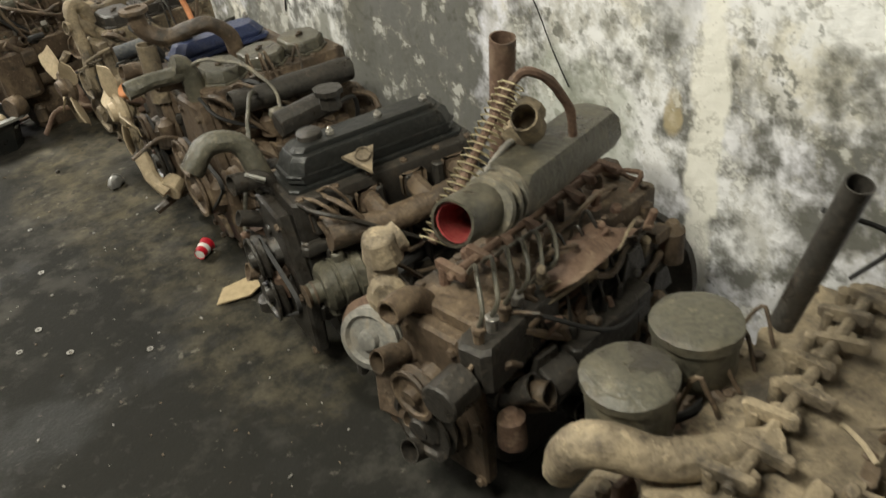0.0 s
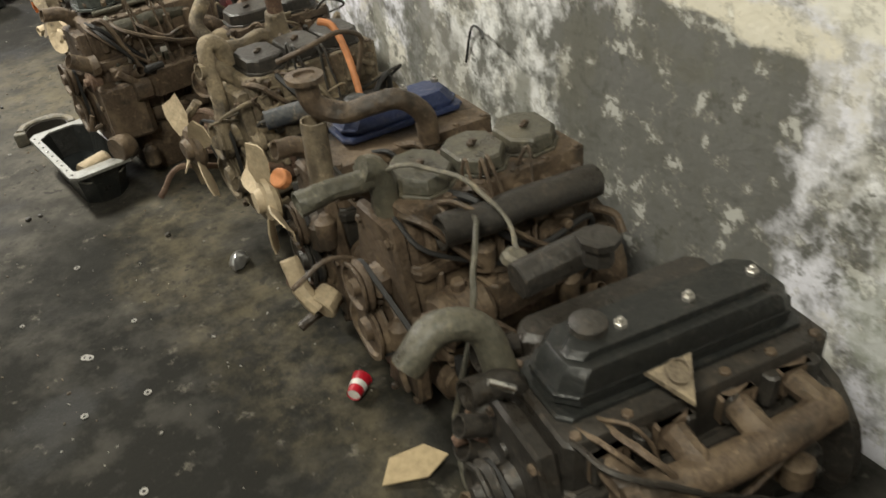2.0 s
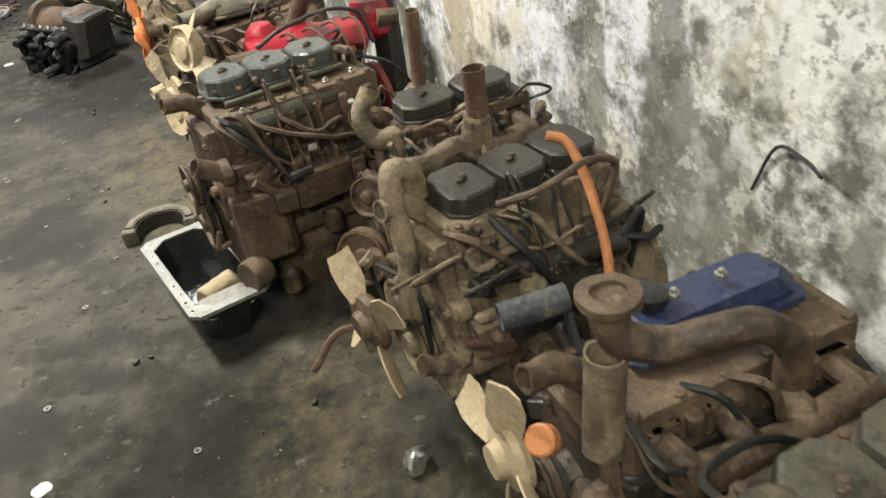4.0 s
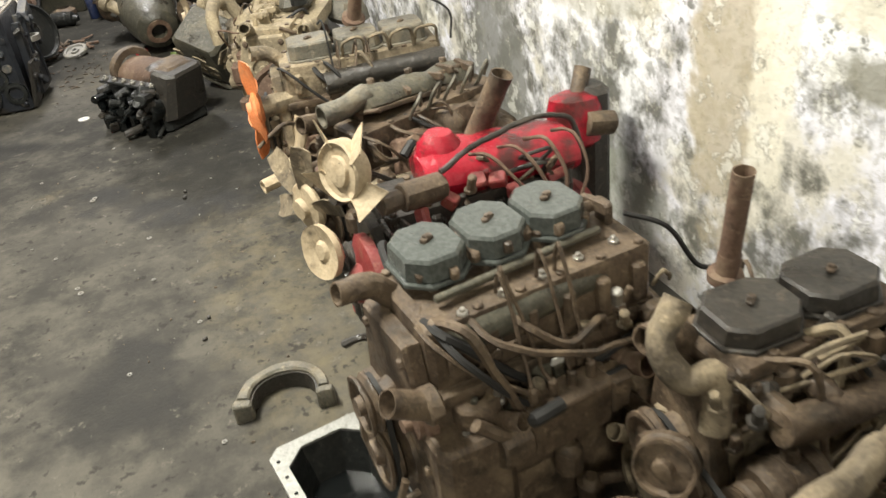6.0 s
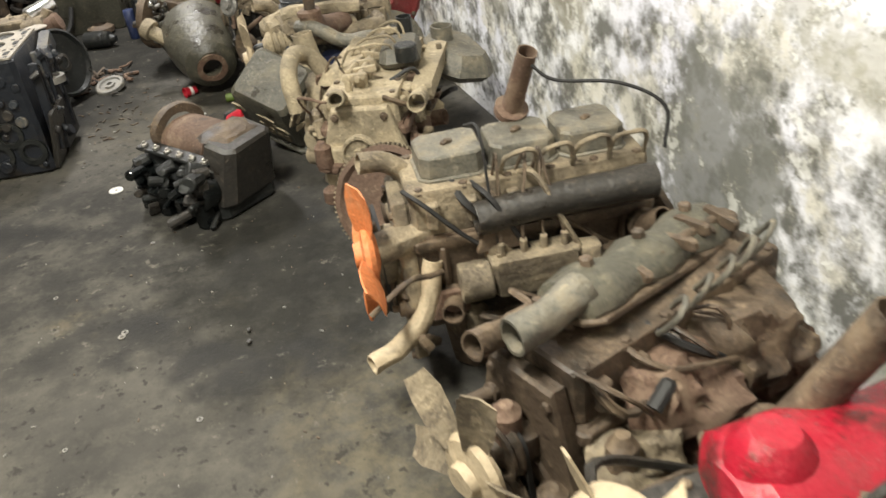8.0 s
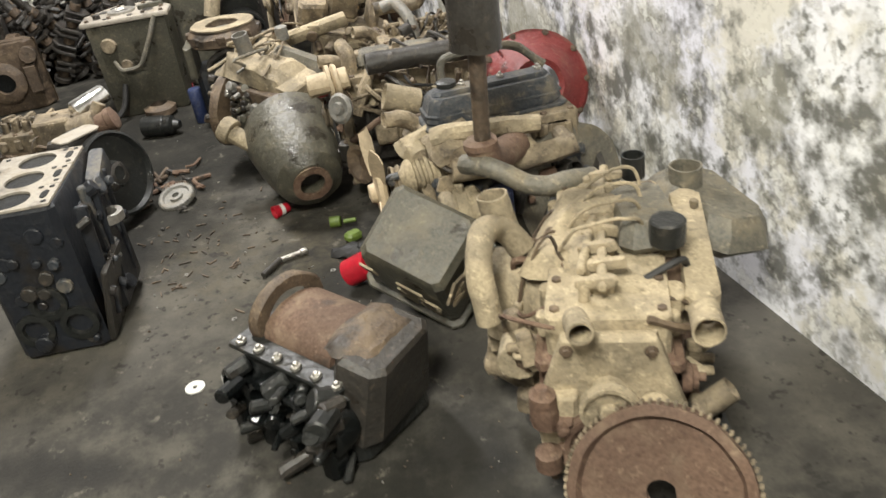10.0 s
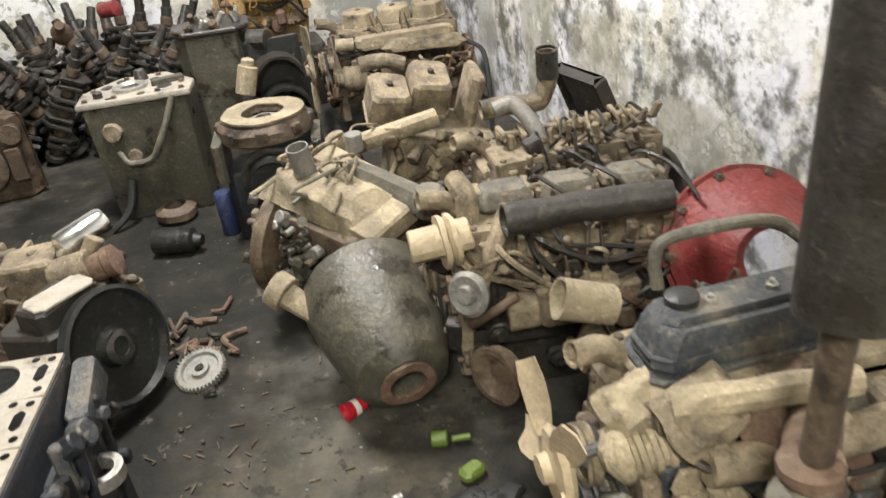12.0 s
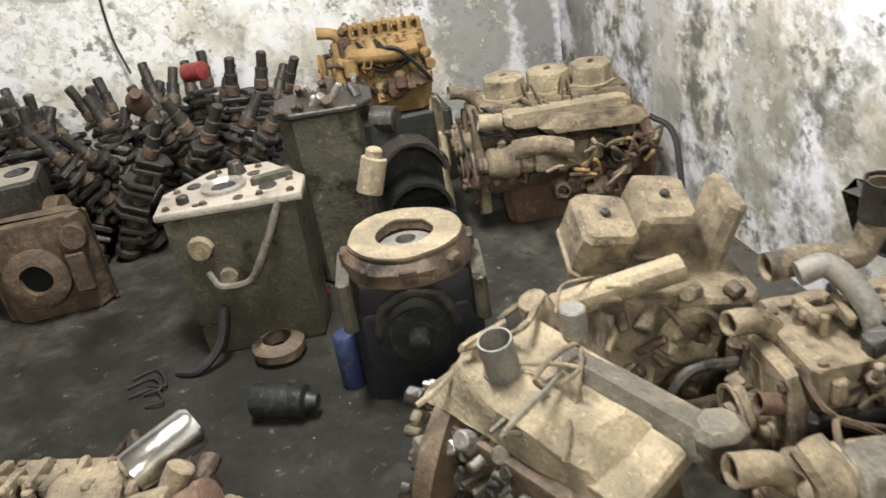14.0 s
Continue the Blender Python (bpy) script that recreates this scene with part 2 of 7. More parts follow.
def floor_concrete():
    m, nt, b = material("oily_concrete", 0.6)
    b.inputs["Specular IOR Level"].default_value = 0.16
    broad = noise_fac(nt, 0.75, 0.34, 0.6, 7, offset=4.0)
    c = mixed(nt, broad, (0.085, 0.079, 0.068), (0.039, 0.037, 0.033))
    mottle = noise_fac(nt, 6, 0.4, 0.68, 9, rough=0.7, offset=1.0)
    c = mixed(nt, arith(nt, "MULTIPLY", mottle, 0.6), c, (0.125, 0.115, 0.094))
    sand = noise_fac(nt, 2.2, 0.60, 0.74, 8, rough=0.65, offset=9.0)
    c = mixed(nt, arith(nt, "MULTIPLY", sand, 0.6), c, (0.18, 0.15, 0.098))
    oil = noise_fac(nt, 1.7, 0.55, 0.66, 7, rough=0.6, offset=15.0)
    c = mixed(nt, arith(nt, "MULTIPLY", oil, 0.8), c, (0.020, 0.019, 0.017))
    # darker patches; those at y 3.6 and 6.7 paint the pan's and crankcase's shadows
    for fx, fy, rx, ry, amt in ((-0.1, 1.5, 1.9, 2.3, 0.97), (-0.3, 10.0, 1.1, 1.3, 0.75), (0.35, 3.6, 0.3, 0.3, 0.8), (0.40, 6.7, 0.35, 0.65, 0.75), (-0.2, 8.9, 0.35, 0.5, 0.6), (0.55, 8.2, 0.3, 0.4, 0.7)):
        # the first and widest darkens the whole near end of the floor
        c = mixed(nt, arith(nt, "MULTIPLY", blotch(nt, 0, fx, fy, rx, ry, True), amt), c, (0.013, 0.0125, 0.010))
    for fx, fy, rx, ry, amt in ((0.50, 5.35, 0.26, 0.75, 0.6), (0.5, 3.45, 0.22, 0.25, 0.5), (0.6, 4.75, 0.3, 0.3, 0.5), (0.95, 3.85, 0.45, 0.35, 0.75), (0.62, 2.75, 0.2, 0.6, 0.5), (0.6, 1.9, 0.2, 0.4, 0.4), (0.2, 8.3, 0.4, 0.35, 0.3)):
        c = mixed(nt, arith(nt, "MULTIPLY", arith(nt, "MULTIPLY", blotch(nt, 0, fx, fy, rx, ry, True), noise_fac(nt, 11, 0.35, 0.7, 8, rough=0.7, offset=fy)), amt), c, (0.16, 0.135, 0.085))
    scuff = noise_fac(nt, 14, 0.6, 0.7, 8, rough=0.7, offset=27.0)
    c = mixed(nt, arith(nt, "MULTIPLY", scuff, 0.45), c, (0.21, 0.19, 0.155))
    fleck = noise_fac(nt, 55, 0.60, 0.68, 6, rough=0.7, offset=19.0)
    c = mixed(nt, arith(nt, "MULTIPLY", fleck, 0.4), c, (0.035, 0.033, 0.028))
    drip = noise_fac(nt, 24, 0.60, 0.67, 4, offset=3.0)
    c = mixed(nt, arith(nt, "MULTIPLY", drip, 0.75), c, (0.028, 0.026, 0.023))
    nt.links.new(c, b.inputs["Base Color"])
    r = arith(nt, "SUBTRACT", 0.82, arith(nt, "MULTIPLY", oil, 0.25))
    nt.links.new(r, b.inputs["Roughness"])
    h = arith(nt, "ADD", arith(nt, "MULTIPLY", mottle, 0.35), arith(nt, "MULTIPLY", noise_fac(nt, 85, 0.2, 0.8, 6), 0.4))
    bumped(nt, b, h, 0.45, 0.006)
    return m


WALL, FLOOR = wall_paint(), floor_concrete()
# very pale so that the unseen ceiling bounces fill light
CEIL = plain("pale_bounce_ceiling", (0.78, 0.77, 0.74), 0.9, 0.0, 0.1)
TAN = grimy("dust_caked_iron", (0.115, 0.09, 0.062), (0.33, 0.265, 0.175), 0.68, 0.34, 0.75)
SAND = grimy("sand_caked_alloy", (0.26, 0.215, 0.145), (0.45, 0.37, 0.245), 0.72, 0.2, 0.8)
BROWN = grimy("greasy_brown_iron", (0.085, 0.058, 0.038), (0.24, 0.175, 0.11), 0.45, 0.5, 0.6)
DARK = grimy("oil_black_iron", (0.030, 0.028, 0.025), (0.15, 0.115, 0.08), 0.22, 0.5, 0.42)
RUST = grimy("rusted_steel", (0.125, 0.072, 0.048), (0.27, 0.195, 0.13), 0.4, 0.25, 0.8)
GREY = grimy("grey_alloy", (0.27, 0.265, 0.245), (0.28, 0.225, 0.15), 0.35, 0.22, 0.5, 0.4)
OLIVE = grimy("dusty_grey_paint", (0.115, 0.11, 0.09), (0.29, 0.245, 0.17), 0.48, 0.25, 0.5)
GREASE = grimy("greasy_grey_casting", (0.075, 0.072, 0.055), (0.21, 0.18, 0.12), 0.35, 0.42, 0.4)
SLATE = grimy("slate_grey_paint", (0.085, 0.094, 0.087), (0.14, 0.13, 0.11), 0.05, 0.03, 0.18)
ALU = grimy("dull_cast_aluminium", (0.33, 0.33, 0.305), (0.2, 0.175, 0.13), 0.2, 0.12, 0.38, 0.5)
BLACK = grimy("black_enamel", (0.014, 0.016, 0.016), (0.10, 0.085, 0.065), 0.2, 0.1, 0.33)
NAVY = grimy("blue_enamel", (0.026, 0.042, 0.115), (0.2, 0.18, 0.15), 0.18, 0.1, 0.4)
INKY = grimy("oil_blackened_blue", (0.010, 0.013, 0.019), (0.06, 0.05, 0.042), 0.18, 0.5, 0.5)
NAVYGREY = grimy("blue_black_enamel", (0.035, 0.045, 0.06), (0.28, 0.235, 0.165), 0.4, 0.05, 0.5)
RED = grimy("red_enamel", (0.40, 0.007, 0.026), (0.17, 0.05, 0.045), 0.3, 0.62, 0.26)
DULLRED = grimy("dull_red_paint", (0.24, 0.025, 0.028), (0.28, 0.17, 0.11), 0.3, 0.2, 0.5)
ORANGE = grimy("orange_plastic", (0.68, 0.20, 0.06), (0.5, 0.30, 0.16), 0.3, 0.0, 0.55)
CREAM = grimy("cream_plastic", (0.56, 0.45, 0.30), (0.46, 0.35, 0.22), 0.4, 0.08, 0.6)
YELLOW = grimy("ochre_dusted_iron", (0.36, 0.22, 0.085), (0.44, 0.30, 0.13), 0.6, 0.15, 0.75)
BARE = grimy("machined_steel", (0.52, 0.50, 0.46), (0.35, 0.28, 0.19), 0.22, 0.05, 0.32, 0.85)
GASKET = grimy("pale_gasket_face", (0.43, 0.39, 0.33), (0.30, 0.24, 0.16), 0.4, 0.34, 0.6)
RUBBER = plain("black_rubber", (0.022, 0.021, 0.020), 0.65)
OILY = plain("wet_black_oil", (0.006, 0.007, 0.007), 0.08)
CHROME = plain("bright_plated_steel", (0.75, 0.74, 0.70), 0.18, 1.0)
BRASS = plain("pale_brass_wire", (0.68, 0.60, 0.38), 0.35, 0.8)
REDPLAST = plain("red_plastic", (0.46, 0.012, 0.026), 0.4)
WHITEPL = plain("off_white_plastic", (0.75, 0.73, 0.68), 0.5)
GREENPL = plain("green_plastic", (0.13, 0.19, 0.035), 0.5)
BLUEPL = plain("blue_plastic", (0.04, 0.07, 0.30), 0.4)
FOIL = plain("crumpled_foil", (0.8, 0.8, 0.78), 0.3, 0.9)
CARD = plain("dry_cardboard", (0.40, 0.31, 0.18), 0.9)
ORHOSE = plain("faded_orange_hose", (0.62, 0.25, 0.10), 0.6)


CAST = (TAN, SAND, BROWN, RUST, DARK, GREASE, OLIVE, YELLOW, CREAM, DULLRED)


# ---- geometry: a shape is (points, faces) ----
def loft(rings, caps=True, loop=False):
    n, pts, faces = len(rings[0]), [], []
    for r in rings:
        pts += [Vector(p) for p in r]
    k = len(rings)
    for i in range(k if loop else k - 1):
        a, b = i * n, ((i + 1) % k) * n
        for j in range(n):
            q = (j + 1) % n
            faces.append((a + j, a + q, b + q, b + j))
    if caps and not loop:
        faces.append(tuple(range(n - 1, -1, -1)))
        faces.append(tuple((k - 1) * n + j for j in range(n)))
    return pts, faces


def at(shape, m):
    return [m @ p for p in shape[0]], shape[1]


def inset(poly, d):
    c = Vector((sum(p[0] for p in poly) / len(poly), sum(p[1] for p in poly) / len(poly)))
    out = []
    for p in poly:
        v = Vector(p[:2]) - c
        out.append(c + v * max(0.05, 1 - d / max(v.length, 1e-5)))
    return out


def prism(poly, z0, z1, b=0.005, top=0.0):
    """A straight block on a plan, with eased edges; top: how far its upper edge leans in."""
    up = inset(poly, top) if top else poly
    rows = [(inset(poly, b), z0), (poly, z0 + b), (up, z1 - b), (inset(up, b), z1)]
    return loft([[(p[0], p[1], z) for p in ring] for ring, z in rows])


def rect(sx, sy, c=0.008):
    x, y = sx / 2, sy / 2
    return [(x - c, -y), (x, -y + c), (x, y - c), (x - c, y), (-x + c, y), (-x, y - c), (-x, -y + c), (-x + c, -y)]


def box(x, y, z, sx, sy, sz, c=0.008, b=0.005, top=0.0, rx=0, ry=0, rz=0):
    return at(prism(rect(sx, sy, c), -sz / 2, sz / 2, b, top), pose(x, y, z, rx, ry, rz))


def circle(r, n, z=0.0, ph=0.0):
    return [(r * math.cos(ph + 6.28319 * i / n), r * math.sin(ph + 6.28319 * i / n), z) for i in range(n)]


def aim(p, q):
    d = Vector(q) - Vector(p)
    return Matrix.Translation(p) @ d.to_track_quat("Z", "Y").to_matrix().to_4x4(), d.length


def lathe(p, q, profile, n=20, loop=False):
    """Turned about the line from p towards q: profile of (radius, distance from p)."""
    m, _ = aim(p, q)
    return at(loft([circle(max(r, 0.0005), n, z) for r, z in profile], not loop, loop), m)


def rod(p, q, r, r2=None, n=12):
    r2 = r if r2 is None else r2
    d = (Vector(q) - Vector(p)).length
    e = min(0.004, r * 0.3, d * 0.2)
    return lathe(p, q, [(r - e, 0), (r, e), (r2, d - e), (r2 - e, d)], n)


def pipe(p, q, r, r2=None, n=18, wall=0.12):
    """An open pipe with a wall."""
    r2 = r if r2 is None else r2
    d = (Vector(q) - Vector(p)).length
    w = 1 - wall
    return lathe(p, q, [(r, 0), (r2, d), (r2 * w, d), (r * w, 0)], n, True)


def curve_points(pts, k=5):
    pts = [Vector(p) for p in pts]
    if len(pts) < 3:
        return pts
    ext = [2 * pts[0] - pts[1]] + pts + [2 * pts[-1] - pts[-2]]
    out = []
    for i in range(1, len(ext) - 2):
        a, b, c, d = ext[i - 1:i + 3]
        for j in range(k):
            t = j / k
            out.append(0.5 * ((2 * b) + (c - a) * t + (2 * a - 5 * b + 4 * c - d) * t * t + (3 * b - a - 3 * c + d) * t ** 3))
    return out + [pts[-1]]


def hose(pts, r, n=8, k=5, hollow=False, r2=None):
    """A round hose or bent pipe along a smooth line; hollow: with open ends."""
    line = curve_points(pts, k)
    rings, inner, up = [], [], Vector((0.13, 0.21, 0.97))
    for i, p in enumerate(line):
        d = (line[min(i + 1, len(line) - 1)] - line[max(i - 1, 0)]).normalized()
        side = d.cross(up)
        side = side.normalized() if side.length > 1e-4 else d.orthogonal().normalized()
        up = side.cross(d).normalized()
        rad = r if r2 is None else r + (r2 - r) * i / (len(line) - 1)
        cs = [(math.cos(6.28319 * j / n), math.sin(6.28319 * j / n)) for j in range(n)]
        rings.append([p + (side * c + up * s) * rad for c, s in cs])
        inner.append([p + (side * c + up * s) * rad * 0.82 for c, s in cs])
    return loft(rings + inner[::-1], False, True) if hollow else loft(rings)


def oct_plan(sx, sy, c=0.35):
    return rect(sx, sy, min(sx, sy) * c)


def lump(sx, sy, h, seed, n=14, rough=0.5, dome=0.6):
    """A crusted mass on a rectangular foot: domed top with knobs and hollows, closed below."""
    rnd = random.Random(seed)
    knobs = [(rnd.uniform(-0.5, 0.5), rnd.uniform(-0.5, 0.5), rnd.uniform(0.07, 0.2), rnd.uniform(-0.8, 1.0)) for k in range(30)]
    pts, faces = [], []
    for i in range(n + 1):
        for j in range(n + 1):
            u, v = i / n - 0.5, j / n - 0.5
            edge = min(1.0, 7 * (0.5 - max(abs(u), abs(v))))
            z = (1 - dome * 2 * (u * u + v * v)) + rough * sum(a * math.exp(-((u - p) ** 2 + (v - q) ** 2) / (r * r)) for p, q, r, a in knobs) * 0.35
            wob = 1 + 0.10 * math.sin(9 * u + seed) * math.cos(7 * v - seed)
            pts.append(Vector((u * sx * wob, v * sy * wob, max(0.0, h * edge * z + rnd.uniform(-0.03, 0.03) * h * edge))))
    for i in range(n):
        for j in range(n):
            a = i * (n + 1) + j
            faces.append((a, a + n + 1, a + n + 2, a + 1))
    rim = [i * (n + 1) for i in range(n + 1)] + [n * (n + 1) + j for j in range(1, n + 1)] + [i * (n + 1) + n for i in range(n - 1, -1, -1)] + list(range(n - 1, 0, -1))
    faces.append(tuple(rim))
    return pts, faces


def mesh_of(name, shapes, mat):
    pts, faces = [], []
    for s in shapes:
        k = len(pts)
        pts += s[0]
        faces += [tuple(i + k for i in f) for f in s[1]]
    me = bpy.data.meshes.new(name)
    me.from_pydata([tuple(p) for p in pts], [], faces)
    bm = bmesh.new()
    bm.from_mesh(me)
    bmesh.ops.recalc_face_normals(bm, faces=bm.faces)
    bm.to_mesh(me)
    bm.free()
    me.shade_smooth()
    me.set_sharp_from_angle(angle=radians(32))
    me.materials.append(mat)
    return me


def thing(name, m, label, category, group=""):
    ob = new(name)
    ob.empty_display_size = 0.1
    ob.matrix_world = m
    return tagged(ob, label, category, group)


def wobbly(shape, big=0.005, small=0.0016):
    """Slightly uneven casting: a slow warp and a fine roughness of the surface."""
    return [p + wobble.noise_vector(p * 15.0) * big + wobble.noise_vector(p * 70.0) * small for p in shape[0]], shape[1]


def part(name, shapes, mat, parent, label="", worldly=False):
    """One mesh under a thing or a part. worldly: its points are given in the room, not from the thing's base."""
    if isinstance(shapes, tuple):
        shapes = [shapes]
    if worldly:
        root = parent
        inv = Matrix()
        while root is not None:
            inv = inv @ root.matrix_basis.inverted() if root is parent else inv @ root.matrix_basis.inverted()
            root = root.parent
        shapes = [at(s, inv) for s in shapes]
    if mat in CAST:
        shapes = [wobbly(s) for s in shapes]
    ob = new(name, mesh_of(name, shapes, mat))
    ob.parent = parent
    return tagged(ob, label)


def solo(name, shapes, mat, label, category, group="", kind=""):
    """A thing of one mesh; points given in the room."""
    if isinstance(shapes, tuple):
        shapes = [shapes]
    return tagged(new(name, mesh_of(name, shapes, mat)), label, category, group, kind)


# ---- the hall ----
WX0, WX1, BACK, FRONT, LEFT, TOP = 1.525, 1.635, 12.08, -3.0, -4.6, 3.5


def slab(name, poly, z0, z1, mat):
    return solo(name, prism(poly, z0, z1, 0.0), mat, "", "", "", "structure")


tagged(slab("floor", [(LEFT - 0.2, FRONT - 0.2), (WX1 + 0.4, FRONT - 0.2), (WX1 + 0.4, BACK + 0.3), (LEFT - 0.2, BACK + 0.3)], -0.2, 0.0, FLOOR), "oil-stained grey concrete workshop floor with dirt and painted shadows", "floor")
tagged(slab("wall_east", [(WX0 - 0.04, FRONT), (WX0 + 0.4, FRONT), (WX1 + 0.4, BACK), (WX1, BACK)], 0.0, TOP, WALL), "flaking whitewashed wall with damp, black mould and painted shadows", "wall")
tagged(slab("wall_north", [(LEFT, BACK + 0.003), (WX1 + 0.4, BACK + 0.003), (WX1 + 0.4, BACK + 0.28), (LEFT, BACK + 0.28)], 0.0, TOP, WALL), "pale lilac limewashed wall with grey damp streaks", "wall")
# west wall, south wall and ceiling are added out of view
tagged(slab("wall_west", [(LEFT - 0.2, FRONT), (LEFT, FRONT), (LEFT, BACK), (LEFT - 0.2, BACK)], 0.0, TOP, WALL), "unseen stained whitewashed wall", "wall")
tagged(slab("wall_south", [(LEFT, FRONT - 0.2), (WX1 + 0.3, FRONT - 0.2), (WX1 + 0.3, FRONT - 0.003), (LEFT, FRONT - 0.003)], 0.0, TOP, WALL), "unseen stained whitewashed wall", "wall")
tagged(slab("ceiling", [(LEFT - 0.2, FRONT - 0.2), (WX1 + 0.4, FRONT - 0.2), (WX1 + 0.4, BACK + 0.3), (LEFT - 0.2, BACK + 0.3)], TOP, TOP + 0.15, CEIL), "unseen pale ceiling that bounces fill light", "ceiling")

BOLT = mesh_of("bolt", [prism(circle(0.011, 6), 0, 0.010, 0.002), lathe((0, 0, -0.004), (0, 0, 1), [(0.015, 0), (0.015, 0.004), (0.012, 0.005)], 10)], BROWN)
BOLT2 = mesh_of("bolt", [prism(circle(0.012, 6), 0, 0.012, 0.002), rod((0, 0, 0.01), (0, 0, 0.02), 0.006, n=6)], BARE)


def bolt(parent, p, d=(0, 0, 1), mesh=None):
    ob = new("bolt", mesh or BOLT)
    ob.parent = parent
    ob.matrix_basis = aim(p, Vector(p) + Vector(d))[0]


# ---- engine parts, in the engine's own axes: x from the front end to the rear, z up ----
def fan(parent, p, r, blades, mat, hub_mat, ph=0.0, width=0.075, label=""):
    """A cooling fan facing -x at p."""
    x, y, z = p
    hub = part("fan_hub", [lathe((x, y, z), (x + 1, y, z), [(0.03, -0.03), (0.034, -0.012), (r * 0.36, -0.006), (r * 0.4, 0.006), (r * 0.36, 0.018), (0.03, 0.03)], 18)], hub_mat, parent)
    for i in range(blades):
        a = ph + 6.28319 * i / blades
        m = Matrix.Translation((x, y, z)) @ Matrix.Rotation(a, 4, "X")
        rings = []
        for t, w, tw in ((0.3, 0.6, 30), (0.55, 0.9, 34), (0.8, 1.0, 30), (1.0, 0.85, 26)):
            q = Matrix.Translation((0, 0, r * t)) @ Matrix.Rotation(radians(tw), 4, "Z")
            h, k = width * w / 2, 0.0022
            rings.append([q @ Vector(v) for v in ((-k, -h, 0), (k + 0.006, 0, 0), (k, h, 0), (-k, h, 0), (0.006 - k, 0, 0), (-k - 0.002, -h, 0))])
        part("fan_blade", at(loft(rings), m), mat, hub, label)


def pulley(parent, p, r, mat, w=0.035, name="pulley"):
    x, y, z = p
    prof = [(r * 0.25, -0.012), (r * 0.32, -0.012), (r * 0.36, 0.006), (r * 0.8, 0.006), (r * 0.86, -0.004), (r, -0.004), (r, 0.003), (r * 0.86, w * 0.35), (r, w * 0.62), (r, w * 0.8), (r * 0.86, w), (r * 0.3, w)]
    return part(name, lathe((x, y, z), (x + 1, y, z), prof, 26), mat, parent)


def belt(parent, wheels, x, w=0.011):
    """A V-belt round wheels of (y, z, radius), as a band on their hull."""
    pts = []
    for y, z, r in wheels:
        pts += [(y + r * math.cos(a * 0.3491), z + r * math.sin(a * 0.3491)) for a in range(18)]
    pts = sorted(set(pts))

    def half(seq):
        out = []
        for p in seq:
            while len(out) > 1 and (out[-1][0] - out[-2][0]) * (p[1] - out[-2][1]) - (out[-1][1] - out[-2][1]) * (p[0] - out[-2][0]) <= 0:
                out.pop()
            out.append(p)
        return out[:-1]
    hull = half(pts) + half(pts[::-1])
    thin = inset(hull, 0.009)
    rings = [[(x, *p) for p in hull], [(x + w, *p) for p in hull], [(x + w, *p) for p in thin], [(x, *p) for p in thin]]
    part("fan_belt", loft(rings, False, True), RUBBER, parent)


def alternator(parent, p, mat, r=0.065, l=0.13):
    x, y, z = p
    prof = [(0.02, -0.03), (0.03, -0.03), (0.032, 0), (r * 0.8, 0.002), (r, 0.015), (r, 0.035), (r * 0.93, 0.037), (r * 0.93, 0.045), (r, 0.047), (r, l * 0.62), (r * 0.93, l * 0.64), (r * 0.93, l * 0.7), (r, l * 0.72), (r, l - 0.015), (r * 0.75, l)]
    a = part("alternator", [lathe((x, y, z), (x + 1, y, z), prof, 22), box(x + l * 0.5, y, z + r + 0.008, 0.03, 0.03, 0.03), box(x + 0.025, y, z - r - 0.01, 0.025, 0.04, 0.03)], mat, parent)
    part("pulley", lathe((x - 0.035, y, z), (x, y, z), [(0.012, -0.008), (0.034, -0.006), (0.026, 0.006), (0.034, 0.018), (0.02, 0.02)], 18), BROWN, a)


def valve_cover(parent, x0, x1, y, z, w, h, mat, rib=True, label=""):
    """A long pressed cover with a flanged lip, sloping sides and a raised spine."""
    l, cx = x1 - x0, (x0 + x1) / 2
    shapes = [box(cx, y, z + 0.007, l + 0.02, w + 0.02, 0.014, 0.02, 0.004), at(prism(rect(l, w, 0.03), 0, h, 0.012, 0.018), pose(cx, y, z + 0.012))]
    c = part("valve_cover", shapes, mat, parent, label)
    if rib:
        part("spine", at(prism(rect(l * 0.86, w * 0.42, 0.02), 0, 0.018, 0.006, 0.006), pose(cx, y - w * 0.08, z + h + 0.008)), mat, c)
    part("band", box(cx, y, z + h * 0.52, l + 0.004, w * 1.0, 0.01, 0.03, 0.003), mat, c)
    part("oil_cap", lathe((x0 + l * 0.2, y + w * 0.1, z + h + 0.01), (x0 + l * 0.2, y + w * 0.1, 2), [(0.026, 0), (0.026, 0.012), (0.032, 0.014), (0.032, 0.03), (0.022, 0.035)], 14), BLACK if mat is not BLACK else DARK, c)
    for k in range(3):
        bolt(c, (x0 + l * (0.3 + 0.28 * k), y - w * 0.06, z + h + 0.024), mesh=BOLT2)


def rocker_cap(parent, x, y, z, sx, sy, h, mat, cut=0.3, label=""):
    """A cast rocker cover of one cylinder with a centre nut."""
    plan = oct_plan(sx, sy, cut)
    c = part("rocker_cover", [at(prism(inset(plan, -0.008), 0, 0.012, 0.003), pose(x, y, z)), at(prism(plan, 0, h, 0.006, 0.003), pose(x, y, z + 0.008))], mat, parent, label)
    part("filler_nut", [at(prism(rect(0.034, 0.016, 0.005), 0, 0.008, 0.002), pose(x, y, z + h + 0.008, 0, 0, 35)), at(prism(circle(0.007, 6), 0, 0.008, 0.002), pose(x, y, z + h + 0.012))], BROWN, c)


